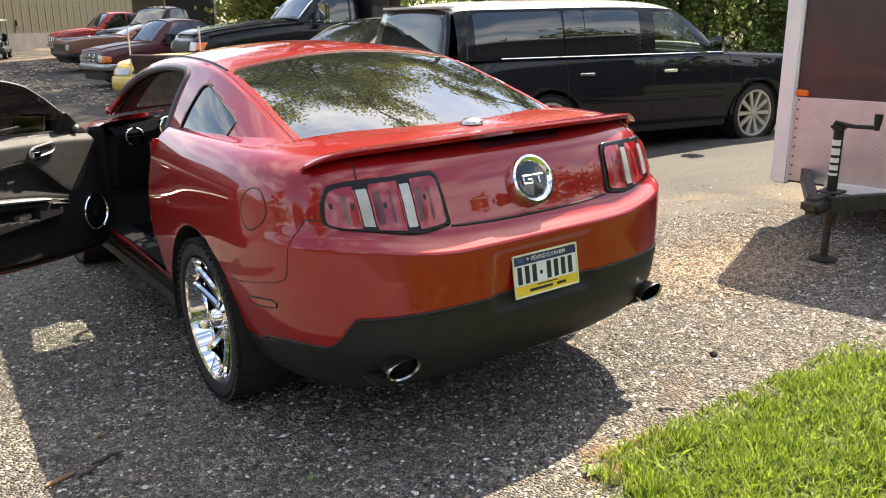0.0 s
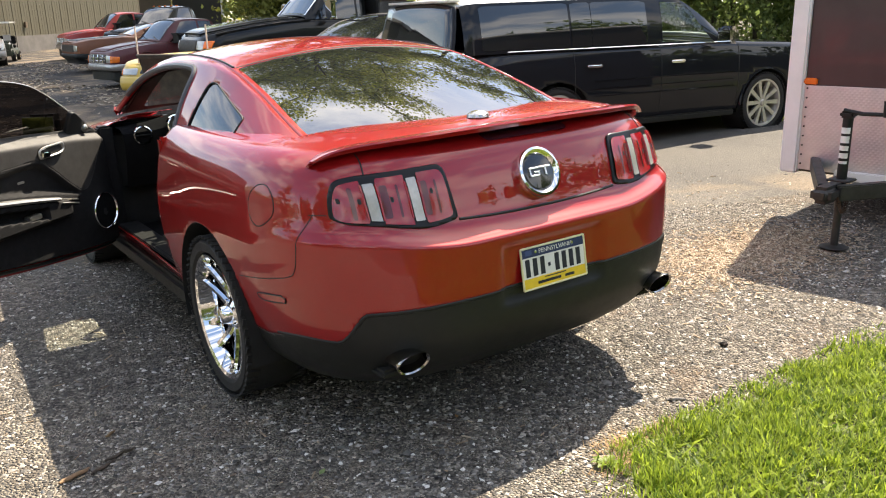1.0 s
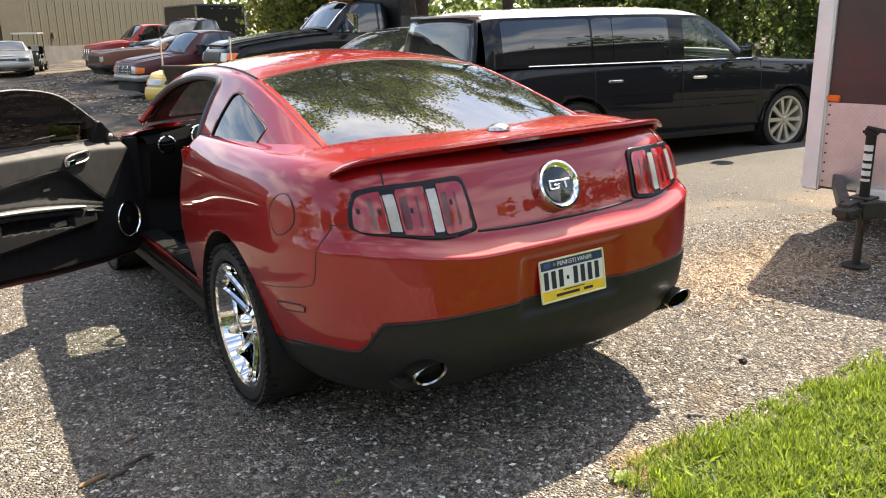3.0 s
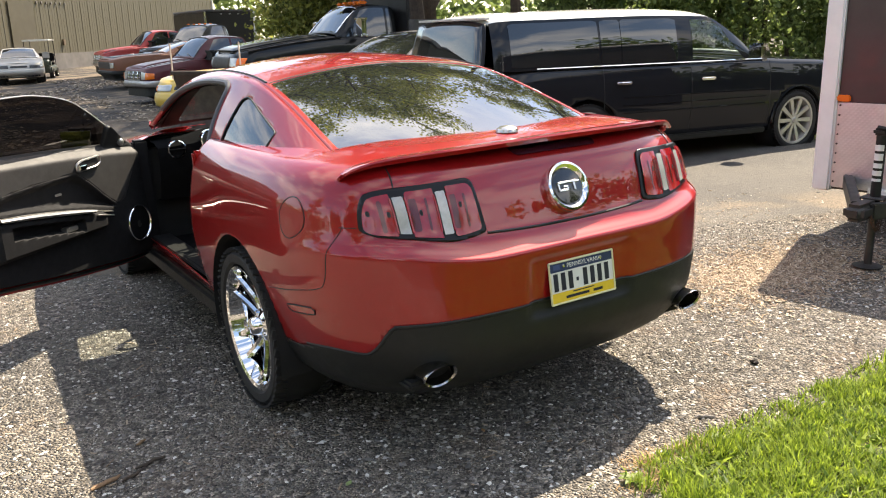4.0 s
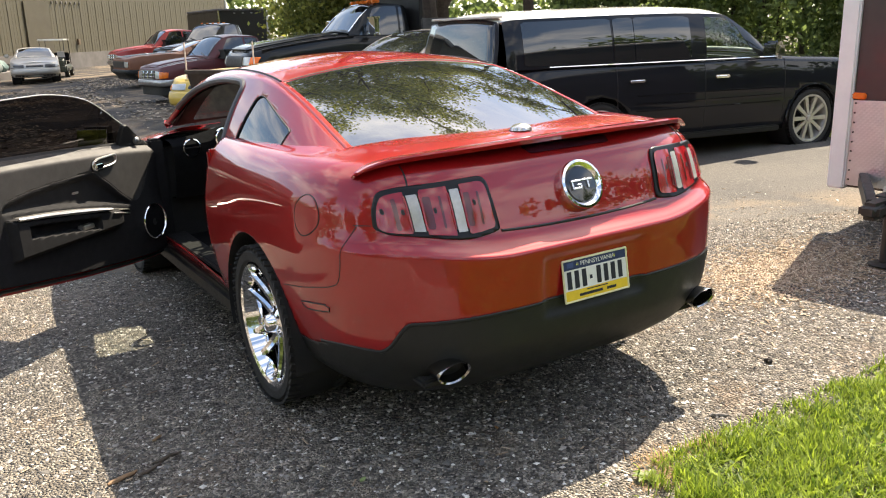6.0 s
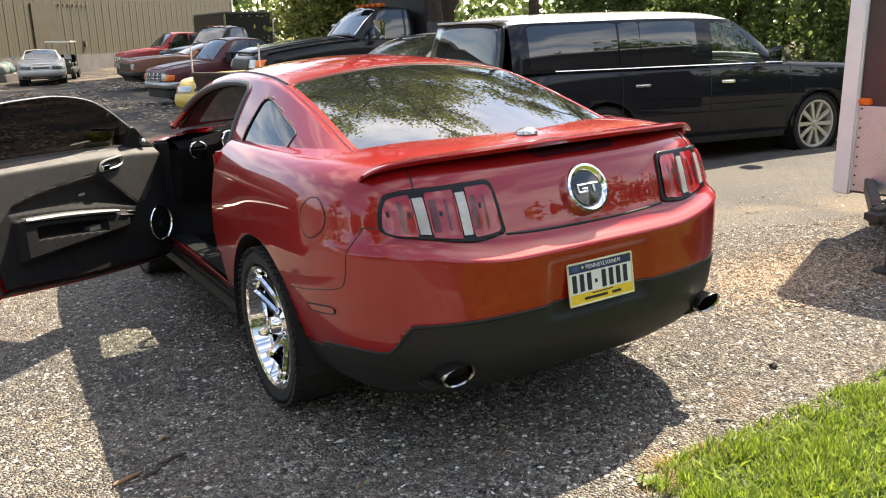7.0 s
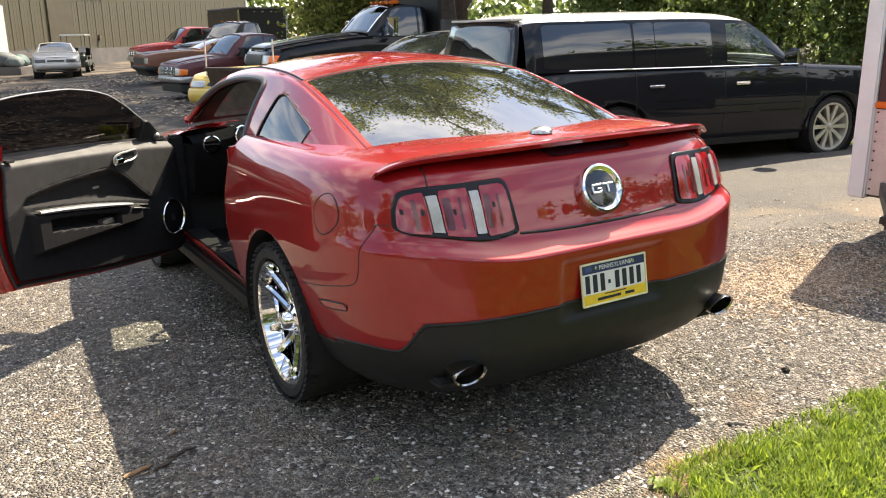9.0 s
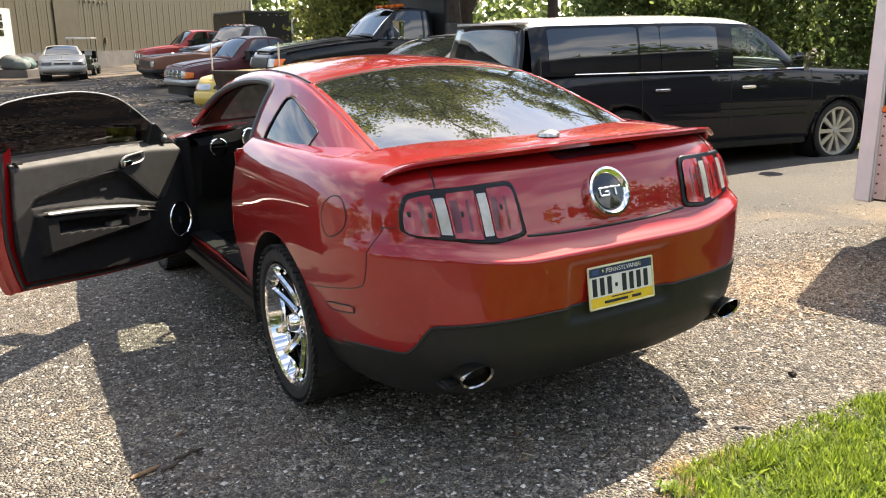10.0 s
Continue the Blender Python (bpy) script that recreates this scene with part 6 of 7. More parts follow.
    part("cab_shield", boxed((-1.1, 2.05, 2.42), (1.1, 3.3, 2.5), 0.03, 2, m=Matrix.Translation((0, 2.05, 2.45)) @ Matrix.Rotation(radians(7), 4, "X") @ Matrix.Translation((0, -2.05, -2.45))), body, car)


def snow_plough():
    rust = mat("rusty_plough_steel", (0.085, 0.062, 0.05), 0.7, 0.2, vary=0.6, vscale=6, bump=0.2)
    x, y = 1.4, 9.39
    pw = thing("snow_plough", stand(x, y, PARKED), "rusty brown snow plough standing on the lot with marker rods", "snow plough")
    bm = bmesh.new()
    rings = []
    for x in np.linspace(-0.58, 0.58, 13):
        rings.append([bm.verts.new((x, 0.22 * math.cos(a), 0.60 + 0.54 * math.sin(a))) for a in np.linspace(math.pi * 0.60, math.pi * 1.46, 11)])
    for A, B in zip(rings, rings[1:]):
        for q in range(10):
            bm.faces.new((A[q], A[q + 1], B[q + 1], B[q]))
    solid(part("blade", bm, rust, pw), 0.03, 0)
    part("cutting_edge", boxed((-0.58, -0.06, 0.0), (0.58, -0.01, 0.12), 0.008), STEEL, pw)
    for x in (-0.54, -0.27, 0.0, 0.27, 0.54):
        part("rib", tube(bmesh.new(), [(x, -0.06 + 0.20 * math.cos(a), 0.60 + 0.52 * math.sin(a)) for a in np.linspace(math.pi * 0.62, math.pi * 1.42, 8)], 0.028, 6), rust, pw)
    for sx in (-1, 1):
        part("marker_rod", tube(bmesh.new(), [(sx * 0.57, -0.1, 1.0), (sx * 0.57, -0.1, 1.50)], 0.011, 6), mat("rod_paint", (0.72, 0.55, 0.42), 0.5), pw)
        part("push_arm", tube(bmesh.new(), [(sx * 0.4, -0.15, 0.3), (sx * 0.5, -1.1, 0.25)], 0.05, 8), rust, pw)
        part("arm_foot", boxed((sx * 0.5 - 0.06, -1.16, 0.0), (sx * 0.5 + 0.06, -1.04, 0.26), 0.01), rust, pw)


dump_truck()
snow_plough()


def golf_cart():
    p = Vector((3.0, 38.6))
    m = stand(p.x, p.y, 165) @ Matrix.Diagonal((0.85, 0.85, 0.85, 1))
    ct = thing("golf_cart", m, "dark green golf cart with a pale canopy", "golf cart", "")
    dark = mat("dark_green_body", (0.02, 0.035, 0.028), 0.4, coat=0.3)
    part("body", boxed((-0.6, 0.0, 0.25), (0.6, 2.3, 0.62), 0.08, 3), dark, ct)
    part("cowl", boxed((-0.58, 1.75, 0.5), (0.58, 2.3, 0.95), 0.12, 3), dark, ct)
    part("seat", boxed((-0.55, 0.5, 0.6), (0.55, 1.05, 0.78), 0.05, 3), CLOTH, ct)
    part("seat_back", boxed((-0.55, 0.42, 0.8), (0.55, 0.52, 1.2), 0.04, 3), CLOTH, ct)
    part("canopy", boxed((-0.62, 0.1, 1.80), (0.62, 2.1, 1.88), 0.035, 3), WHITE_PAINT, ct)
    for x in (-0.55, 0.55):
        part("post", tube(bmesh.new(), [(x, 2.2, 0.9), (x, 1.95, 1.82)], 0.018, 6), BLACK_TRIM, ct)
        part("post", tube(bmesh.new(), [(x, 0.2, 0.6), (x, 0.25, 1.82)], 0.018, 6), BLACK_TRIM, ct)
        for y in (0.4, 1.9):
            wheel(ct, "wheel", x, y, 0.23, 0.23, 0.12, 0.18, 1 if x > 0 else -1, "six", ALLOY, 5)
    part("steering_wheel", tube(bmesh.new(), [(-0.3 + 0.17 * math.cos(a), 1.55 + 0.06 * math.sin(a), 1.02 + 0.15 * math.sin(a)) for a in np.linspace(0, math.tau, 21)[:-1]], 0.014, 6, closed=True), BLACK_TRIM, ct)


golf_cart()


def black_trailer():
    """A black enclosed trailer by the corner of the building, nose towards the lot."""
    p = Vector((10.6, 35.75))
    tr = thing("cargo_trailer", stand(p.x, p.y, 181), "black enclosed cargo trailer with pale corner caps", "trailer", "")
    blk = mat("black_sheet", (0.012, 0.012, 0.013), 0.35, 0.1, vary=0.2, vscale=3)
    part("box", boxed((-1.15, -5.0, 0.45), (1.15, 0.0, 2.55), 0.05, 3), blk, tr)
    part("roof", boxed((-1.17, -5.02, 2.55), (1.17, 0.02, 2.64), 0.04, 3), mat("roof_grey", (0.10, 0.10, 0.10), 0.5), tr)
    for sx in (-1, 1):
        part("corner_cap", boxed((sx * 1.15 - 0.06, -0.02, 0.45), (sx * 1.15 + 0.06, 0.04, 2.55), 0.03, 2), WHITE_PAINT if sx < 0 else ALLOY, tr)
        for y in (-3.1, -2.3):
            wheel(tr, "wheel", sx * 1.1, y, 0.34, 0.34, 0.2, 0.2, sx, "six", ALLOY, 5)
    part("tongue", boxed((-0.08, 0.0, 0.4), (0.08, 1.3, 0.5), 0.01), STEEL, tr)
    part("jack", tube(bmesh.new(), [(0, 1.1, 0.0), (0, 1.1, 0.9)], 0.04, 8), STEEL, tr)
    for x in (-0.4, 0.0, 0.4):
        part("marker_lamp", boxed((x - 0.05, 0.0, 2.42), (x + 0.05, 0.05, 2.46), 0.01), mat("marker_lens", (0.3, 0.3, 0.3), 0.3), tr)


black_trailer()


# ---- grey trailer with its jack ----
def diamond_plate():
    m = mat("diamond_plate", (0.66, 0.63, 0.62), 0.42, 0.75, vary=0.2, vscale=5)
    nt = m.node_tree
    co = nt.nodes.new("ShaderNodeTexCoord")
    mp = nt.nodes.new("ShaderNodeMapping")
    mp.inputs["Rotation"].default_value = (0, radians(45), 0)
    nt.links.new(co.outputs["Object"], mp.inputs["Vector"])
    ck = nt.nodes.new("ShaderNodeTexWave")
    ck.bands_direction = "X"
    ck.inputs["Scale"].default_value = 14
    ck2 = nt.nodes.new("ShaderNodeTexWave")
    ck2.bands_direction = "Z"
    ck2.inputs["Scale"].default_value = 14
    for c in (ck, ck2):
        nt.links.new(mp.outputs["Vector"], c.inputs["Vector"])
    mul = nt.nodes.new("ShaderNodeMath")
    mul.operation = "MULTIPLY"
    nt.links.new(ck.outputs["Fac"], mul.inputs[0])
    nt.links.new(ck2.outputs["Fac"], mul.inputs[1])
    bp = nt.nodes.new("ShaderNodeBump")
    bp.inputs["Strength"].default_value = 0.35
    bp.inputs["Distance"].default_value = 0.004
    nt.links.new(mul.outputs["Value"], bp.inputs["Height"])
    nt.links.new(bp.outputs["Normal"], nt.nodes["Principled BSDF"].inputs["Normal"])
    return m


def grey_trailer():
    """Local frame: x to the right along the nose, y forward (towards the tongue), z up."""
    gz = ground_z(3.0, 0.6)
    m = pose(3.42, 0.48, gz, 0, 0, 98)
    tr = thing("enclosed_trailer", m, "brown enclosed trailer with diamond plate nose on a wheel jack", "trailer", "")
    skin = mat("brown_sheet", (0.060, 0.046, 0.045), 0.38, 0.2, 0.15, vary=0.3, vscale=2.5)
    silver = mat("pale_aluminium", (0.80, 0.79, 0.79), 0.4, 0.15, vary=0.10, vscale=6)
    dp = diamond_plate()
    W, H0, H1, H2 = 0.80, 0.30, 0.90, 1.98
    part("box", boxed((-W + 0.03, -3.4, H0), (W - 0.03, -0.02, H2 - 0.02), 0.01), skin, tr, "glossy dark brown sheet walls")
    part("nose_sheet", boxed((-W + 0.07, -0.02, H1), (W - 0.07, -0.006, H2), 0.002, 1), skin, tr)
    part("diamond_panel", boxed((-W + 0.06, -0.02, H0 + 0.02), (W - 0.06, 0.004, H1), 0.002, 1), dp, tr, "bright diamond plate panel")
    for sx in (-1, 1):
        part("corner_post", boxed((sx * W - 0.085, -0.10, H0 - 0.01), (sx * W + 0.035, 0.026, H2), 0.012, 3), silver, tr, "pale aluminium corner post")
        part("marker_lamp", boxed((sx * (W - 0.12) - 0.05, -0.006, H1 + 0.006), (sx * (W - 0.12) + 0.05, 0.014, H1 + 0.05), 0.008, 2), AMBER, tr, "amber marker lamp")
        for y in (-1.7,):
            wheel(tr, "wheel", sx * (W - 0.02), y, 0.30, 0.30, 0.19, 0.18, sx, "six", ALLOY, 5)
    part("roof_cap", boxed((-W - 0.03, -3.42, H2 - 0.03), (W + 0.03, 0.03, H2 + 0.05), 0.03, 3), silver, tr)
    part("bottom_rail", boxed((-W + 0.02, 0.004, H0 - 0.02), (0.45, 0.03, H0 + 0.045), 0.006), silver, tr)
    for i in range(9):
        bm = bmesh.new()
        lathe(bm, [(0.007, 0.004), (0.006, 0.009), (0.0005, 0.010)], 8, m=Matrix.Translation((W - 0.105, 0.0, H0 + 0.06 + i * 0.065)) @ Matrix.Rotation(radians(90), 4, "Z"))
        part("rivet", bm, STEEL, tr)
    # draw bar
    for sx in (-1, 1):
        a, b = Vector((sx * 0.62 + 0.1, -0.25, 0.37)), Vector((sx * 0.04 + 0.13, 0.85, 0.37))
        d = (b - a)
        mm = Matrix.Translation(a) @ d.to_track_quat("Y", "Z").to_matrix().to_4x4()
        part("draw_bar", boxed((-0.03, 0, -0.045), (0.03, d.length, 0.045), 0.006, 2, m=mm), STEEL, tr, "black steel draw bar")
    part("coupler", boxed((0.07, 0.74, 0.32), (0.19, 1.0, 0.42), 0.03, 3), STEEL, tr)
    # jack
    jk = new("jack")
    jk.parent = tr
    jk.location = (0.13, 0.70, 0)
    jk["label"] = "black trailer jack with crank handle"
    part("outer_tube", tube(bmesh.new(), [(0, 0, 0.34), (0, 0, 0.80)], 0.029, 20), BLACK_PLASTIC, jk)
    part("inner_tube", tube(bmesh.new(), [(0, 0, 0.012), (0, 0, 0.40)], 0.023, 16), STEEL, jk)
    bm = bmesh.new()
    lathe(bm, [(0.0005, 0.0), (0.08, 0.0), (0.085, 0.008), (0.04, 0.02), (0.0005, 0.02)], 24, axis="z")
    part("foot", bm, STEEL, jk)
    part("cap", boxed((-0.04, -0.04, 0.79), (0.04, 0.04, 0.83), 0.012, 2), BLACK_PLASTIC, jk)
    part("crank_arm", tube(bmesh.new(), [(0.02, 0.02, 0.835), (-0.09, 0.025, 0.82), (-0.22, 0.03, 0.825)], 0.012, 8), BLACK_PLASTIC, jk)
    part("crank_knob", tube(bmesh.new(), [(-0.215, 0.03, 0.81), (-0.22, 0.03, 0.90)], [0.016, 0.024], 12), BLACK_PLASTIC, jk)
    part("mount_plate", boxed((-0.065, -0.06, 0.415), (0.065, 0.06, 0.43), 0.004, 1), STEEL, jk)
    lab = mat("label_white", (0.7, 0.7, 0.68), 0.5)
    for z, hh in ((0.70, 0.035), (0.645, 0.04), (0.60, 0.028), (0.555, 0.03), (0.522, 0.016)):
        bm = bmesh.new()
        prev = None
        for a in np.linspace(0.55, 2.55, 9):
            cur = [bm.verts.new((-0.0303 * math.cos(a), 0.0303 * math.sin(a), z + k * hh)) for k in (0, 1)]
            if prev:
                bm.faces.new((prev[0], prev[1], cur[1], cur[0]))
            prev = cur
        part("sticker", bm, lab, jk)
    # safety chains
    rustm = mat("rusty_chain", (0.12, 0.07, 0.045), 0.6, 0.6, vary=0.4, vscale=40)
    for sx, pts in ((-1, ((-0.06, 1.02, 0.22), (-0.10, 1.0, 0.05), (-0.02, 0.78, 0.12), (0.0, 0.74, 0.26))), (1, ((0.03, 0.76, 0.28), (0.05, 0.78, 0.05), (0.02, 0.76, 0.16), (0.12, 0.66, 0.22)))):
        P = [Vector(p) for p in pts]
        run = []
        for t in np.linspace(0, 1, 22):
            b = [(1 - t) ** 3, 3 * t * (1 - t) ** 2, 3 * t * t * (1 - t), t ** 3]
            run.append(sum((P[i] * b[i] for i in range(4)), Vector()))
        ch = new("safety_chain")
        ch.parent = tr
        ch.location = (0.13, -0.14, 0.13)
        for i in range(len(run) - 1):
            c, dd = (run[i] + run[i + 1]) / 2, (run[i + 1] - run[i])
            q = dd.to_track_quat("X", "Z").to_matrix().to_4x4() @ Matrix.Rotation(radians(90 * (i % 2)), 4, "X")
            ring = [Matrix.Translation(c) @ q @ Vector((dd.length * 0.75 * math.cos(a), 0.011 * math.sin(a), 0)) for a in np.linspace(0, math.tau, 11)[:-1]]
            part("link", tube(bmesh.new(), ring, 0.0035, 5, closed=True), rustm, ch)


grey_trailer()


# ---- metal building ----
def building():
    o, d = Vector((1.0, 42.0)), Vector((0.64, 0.768))
    rz = math.degrees(math.atan2(d.y, d.x))
    gz = ground_z(1, 40)
    bd = thing("metal_building", pose(o.x, o.y, gz, 0, 0, rz), "tan metal-clad workshop building on a concrete base", "building", "")
    tan = mat("tan_sheet", (0.095, 0.081, 0.048), 0.5, 0.0, vary=0.12, vscale=0.8, bump=0.03)
    conc = mat("weathered_concrete", (0.17, 0.155, 0.145), 0.85, vary=0.35, vscale=1.5, bump=0.2, bscale=12)
    lo, hi = -9.0, 27.0
    part("base_wall", boxed((lo, 0.0, -0.4), (hi, 0.4, 0.95), 0.02), conc, bd, "weathered concrete base wall")
    part("core", boxed((lo, 0.10, 0.95), (hi, 12.0, 6.0), 0.01), tan, bd)
    part("roof", boxed((lo - 0.3, -0.3, 6.0), (hi + 0.3, 12.3, 6.2), 0.03), mat("roof_sheet", (0.3, 0.3, 0.3), 0.5, 0.5), bd)
    # ribbed panels
    step = 0.76
    bm = bmesh.new()
    prof = [(0.0, 0.03), (0.02, 0.012), (0.05, 0.012), (0.07, 0.03), (0.30, 0.03), (0.31, 0.025), (0.33, 0.025), (0.34, 0.03), (0.52, 0.03), (0.53, 0.025), (0.55, 0.025), (0.56, 0.03), (step, 0.03)]
    a = [bm.verts.new((x, y, 0.93)) for x, y in prof]
    b = [bm.verts.new((x, y, 6.0)) for x, y in prof]
    for i in range(len(prof) - 1):
        bm.faces.new((a[i], a[i + 1], b[i + 1], b[i]))
    first = part("wall_panel", bm, tan, bd, smooth=False)
    first.location = (lo, 0.03, 0)
    n = int((hi - lo) / step)
    for i in range(1, n):
        p = new("wall_panel", first.data)
        p.parent = bd
        p.location = (lo + i * step, 0.03, 0)
    # blocked-up doorway and marks
    part("filled_doorway", boxed((2.1, -0.01, 1.0), (4.1, 0.05, 3.5), 0.01), mat("tan_patch", (0.087, 0.072, 0.043), 0.55, vary=0.2, vscale=1.5), bd, "panelled-over doorway")
    bolt = mat("dark_bolt", (0.12, 0.11, 0.1), 0.6)
    for i in range(7):
        part("wall_bolt", boxed((4.4 + i * 0.42, -0.01, 3.42), (4.5 + i * 0.42, 0.04, 3.56), 0.01, 1), bolt, bd)
    part("wall_box", boxed((6.3, -0.06, 1.35), (6.5, 0.05, 1.65), 0.02), mat("box_brown", (0.16, 0.11, 0.07), 0.6), bd)
    part("corner_trim", boxed((hi - 0.1, -0.02, 0.9), (hi + 0.08, 0.2, 6.0), 0.02), WHITE_PAINT, bd)
    # white door with glazing and stoop
    dr = part("door", boxed((-2.35, -0.04, 0.75), (-1.15, 0.06, 2.95), 0.02), WHITE_PAINT, bd, "white half-glazed door")
    for i in range(3):
        part("pane", boxed((-2.2, -0.055, 1.75 + i * 0.34), (-1.75, -0.041, 2.02 + i * 0.34), 0.01, 1), TINT, dr)
    part("stoop", boxed((-3.5, -2.2, -0.3), (-0.6, 0.0, 0.32), 0.04), conc, bd, "low concrete stoop")
    part("stoop_rail", boxed((-0.7, -2.2, 0.3), (-0.5, 0.0, 0.62), 0.03), conc, bd)
    # sacks and a post on the stoop
    for i, (x, y, s, c) in enumerate(((-2.4, -1.4, 0.42, (0.10, 0.16, 0.15)), (-2.9, -1.1, 0.5, (0.13, 0.14, 0.14)), (-3.1, -1.7, 0.38, (0.16, 0.19, 0.18)))):
        bm = bmesh.new()
        bmesh.ops.create_icosphere(bm, subdivisions=3, radius=s)
        for v in bm.verts:
            v.co *= 1 + 0.18 * noise.noise(v.co * 4 + Vector((i * 9, 0, 0)))
            v.co.z = max(v.co.z * 0.75, -s * 0.5)
        sk = part("filled_sack", bm, mat("sack_cloth", c, 0.7, vary=0.3, vscale=5), None)
        sk.matrix_world = pose(o.x, o.y, gz, 0, 0, rz) @ Matrix.Translation((x, y, 0.32 + s * 0.5))
        tagged(sk, "bulging grey-green sack resting on the stoop", "sack", "sacks on the stoop")


building()


# ---- plants ----
def leaf_material(name, dark, light, glow=0.35):
    m = bpy.data.materials.new(name)
    m.use_nodes = True
    nt = m.node_tree
    b = nt.nodes["Principled BSDF"]
    b.inputs["Roughness"].default_value = 0.5
    geo = nt.nodes.new("ShaderNodeNewGeometry")
    r = nt.nodes.new("ShaderNodeValToRGB")
    r.color_ramp.elements[0].color = (*dark, 1)
    r.color_ramp.elements[1].color = (*light, 1)
    nt.links.new(geo.outputs["Random Per Island"], r.inputs["Fac"])
    nt.links.new(r.outputs["Color"], b.inputs["Base Color"])
    t = nt.nodes.new("ShaderNodeBsdfTranslucent")
    nt.links.new(r.outputs["Color"], t.inputs["Color"])
    mx = nt.nodes.new("ShaderNodeMixShader")
    mx.inputs["Fac"].default_value = glow
    nt.links.new(b.outputs["BSDF"], mx.inputs[1])
    nt.links.new(t.outputs["BSDF"], mx.inputs[2])
    nt.links.new(mx.outputs["Shader"], nt.nodes["Material Output"].inputs["Surface"])
    return m


LEAF = leaf_material("green_leaf", (0.06, 0.085, 0.016), (0.33, 0.33, 0.07), 0.55)
LEAF_DARK = leaf_material("dark_leaf", (0.065, 0.10, 0.03), (0.25, 0.31, 0.09), 0.65)
BARK = mat("bark", (0.075, 0.055, 0.042), 0.9, vary=0.5, vscale=8, bump=0.6, bscale=25)
GRASS = leaf_material("grass_blade", (0.045, 0.10, 0.010), (0.42, 0.52, 0.06), 0.5)


def mesh_from(name, verts, faces, material, parent=None, smooth=False):
    me = bpy.data.meshes.new(name)
    me.from_pydata(verts, [], faces)
    me.update()
    me.materials.append(material)
    ob = new(name, me)
    ob.parent = parent
    return ob


def leaf_quads(centres, size, rng):
    """Folded leaf blades at the given places."""
    n = len(centres)
    d = rng.normal(size=(n, 3))
    d /= np.linalg.norm(d, axis=1)[:, None]
    e = rng.normal(size=(n, 3))
    e -= d * (d * e).sum(1)[:, None]
    e /= np.linalg.norm(e, axis=1)[:, None]
    s = (size * rng.uniform(0.6, 1.3, n))[:, None]
    f = np.cross(d, e)
    a, b = centres - d * s * 0.5, centres + d * s * 0.5
    c, g = centres + e * s * 0.3 + f * s * 0.1, centres - e * s * 0.3 + f * s * 0.1
    verts = np.stack([a, c, b, g], 1).reshape(-1, 3)
    idx = np.arange(n) * 4
    faces = [(i, i + 1, i + 2, i + 3) for i in idx]
    return verts.tolist(), [tuple(int(k) for k in q) for q in faces]


def tree(name, x, y, height, spread, low, seed, leaf=LEAF, leaves=9000, size=0.16, label="leafy tree", trunk=0.2, clump=0.11):
    rng = np.random.default_rng(seed)
    tr = thing(name, pose(x, y, ground_z(x, y) - 0.05), label, "tree", "trees")
    bm = bmesh.new()
    tips = []

    def limb(p, d, length, r, depth):
        pts = [p]
        q, dd = p.copy(), d.copy()
        for i in range(5):
            dd = (dd + Vector(rng.normal(size=3)) * 0.16 + Vector((0, 0, 0.06))).normalized()
            q = q + dd * length / 5
            pts.append(q.copy())
        tube(bm, pts, [r * (1 - 0.13 * i) for i in range(6)], 7 if depth < 2 else 5, cap=False)
        if depth >= 2:
            tips.extend(pts[2:])
        if depth < 3:
            for i in range(3 if depth else 7):
                at = pts[rng.integers(2, 6)] if depth else p + (pts[-1] - p) * rng.uniform(low / height, 1.0)
                a = rng.uniform(0, math.tau)
                side = Vector((math.cos(a), math.sin(a), rng.uniform(0.05, 0.7))).normalized()
                nd = (dd * 0.35 + side).normalized()
                ln = spread * rng.uniform(0.55, 0.85) if depth == 0 else length * rng.uniform(0.45, 0.65)
                limb(at, nd, ln, r * (0.42 if depth == 0 else 0.5), depth + 1)
    limb(Vector((0, 0, 0)), Vector((0, 0, 1)), height * 0.85, trunk, 0)
    part("trunk", bm, BARK, tr)
    tips = np.array([list(t) for t in tips])
    pick = tips[rng.integers(0, len(tips), leaves)]
    sc = spread * clump
    c = pick + rng.normal(size=(leaves, 3)) * sc * np.array([1, 1, 0.8])
    c = c[c[:, 2] > low * 0.6]
    v, f = leaf_quads(c, size, rng)
    mesh_from("crown", v, f, leaf, tr)
    return tr


t1 = tree("tree", 12.0, 15.6, 10.5, 3.4, 2.6, 3, leaves=11000, label="tall leafy tree behind the parked cars")
t2 = tree("tree", 14.5, 19.5, 11.5, 3.8, 2.2, 5, leaves=12000, size=0.18, label="tall leafy tree beyond the hedge")
t4 = tree("tree", 10.6, 18.6, 16.0, 6.2, 5.0, 15, leaves=12000, size=0.19, clump=0.07, label="tall tree with spreading limbs over the parked row", trunk=0.24)
t3 = tree("tree", 13.5, 22.5, 12.5, 4.6, 3.0, 8, leaves=14000, size=0.2, label="broad leafy tree behind the dump truck", trunk=0.28)
t5 = tree("tree", 8.9, 18.6, 20.0, 7.5, 8.0, 19, leaves=13000, size=0.24, clump=0.065, label="very tall spreading tree beyond the truck", trunk=0.3)
copy_thing(t5, pose(14.5, 24.5, 0.0, 0, 0, 75) @ Matrix.Scale(1.25, 4))
# unseen tree on the sun side, added so its crown shades the lot
copy_thing(t5, pose(14.5, 36.0, -0.1, 0, 0, 190) @ Matrix.Scale(1.5, 4))
copy_thing(t3, pose(20.0, 36.0, -0.1, 0, 0, 120))
copy_thing(t2, pose(15.0, 36.0, -0.1, 0, 0, 30))
copy_thing(t1, pose(24.0, 24.0, 0.0, 0, 0, 300))
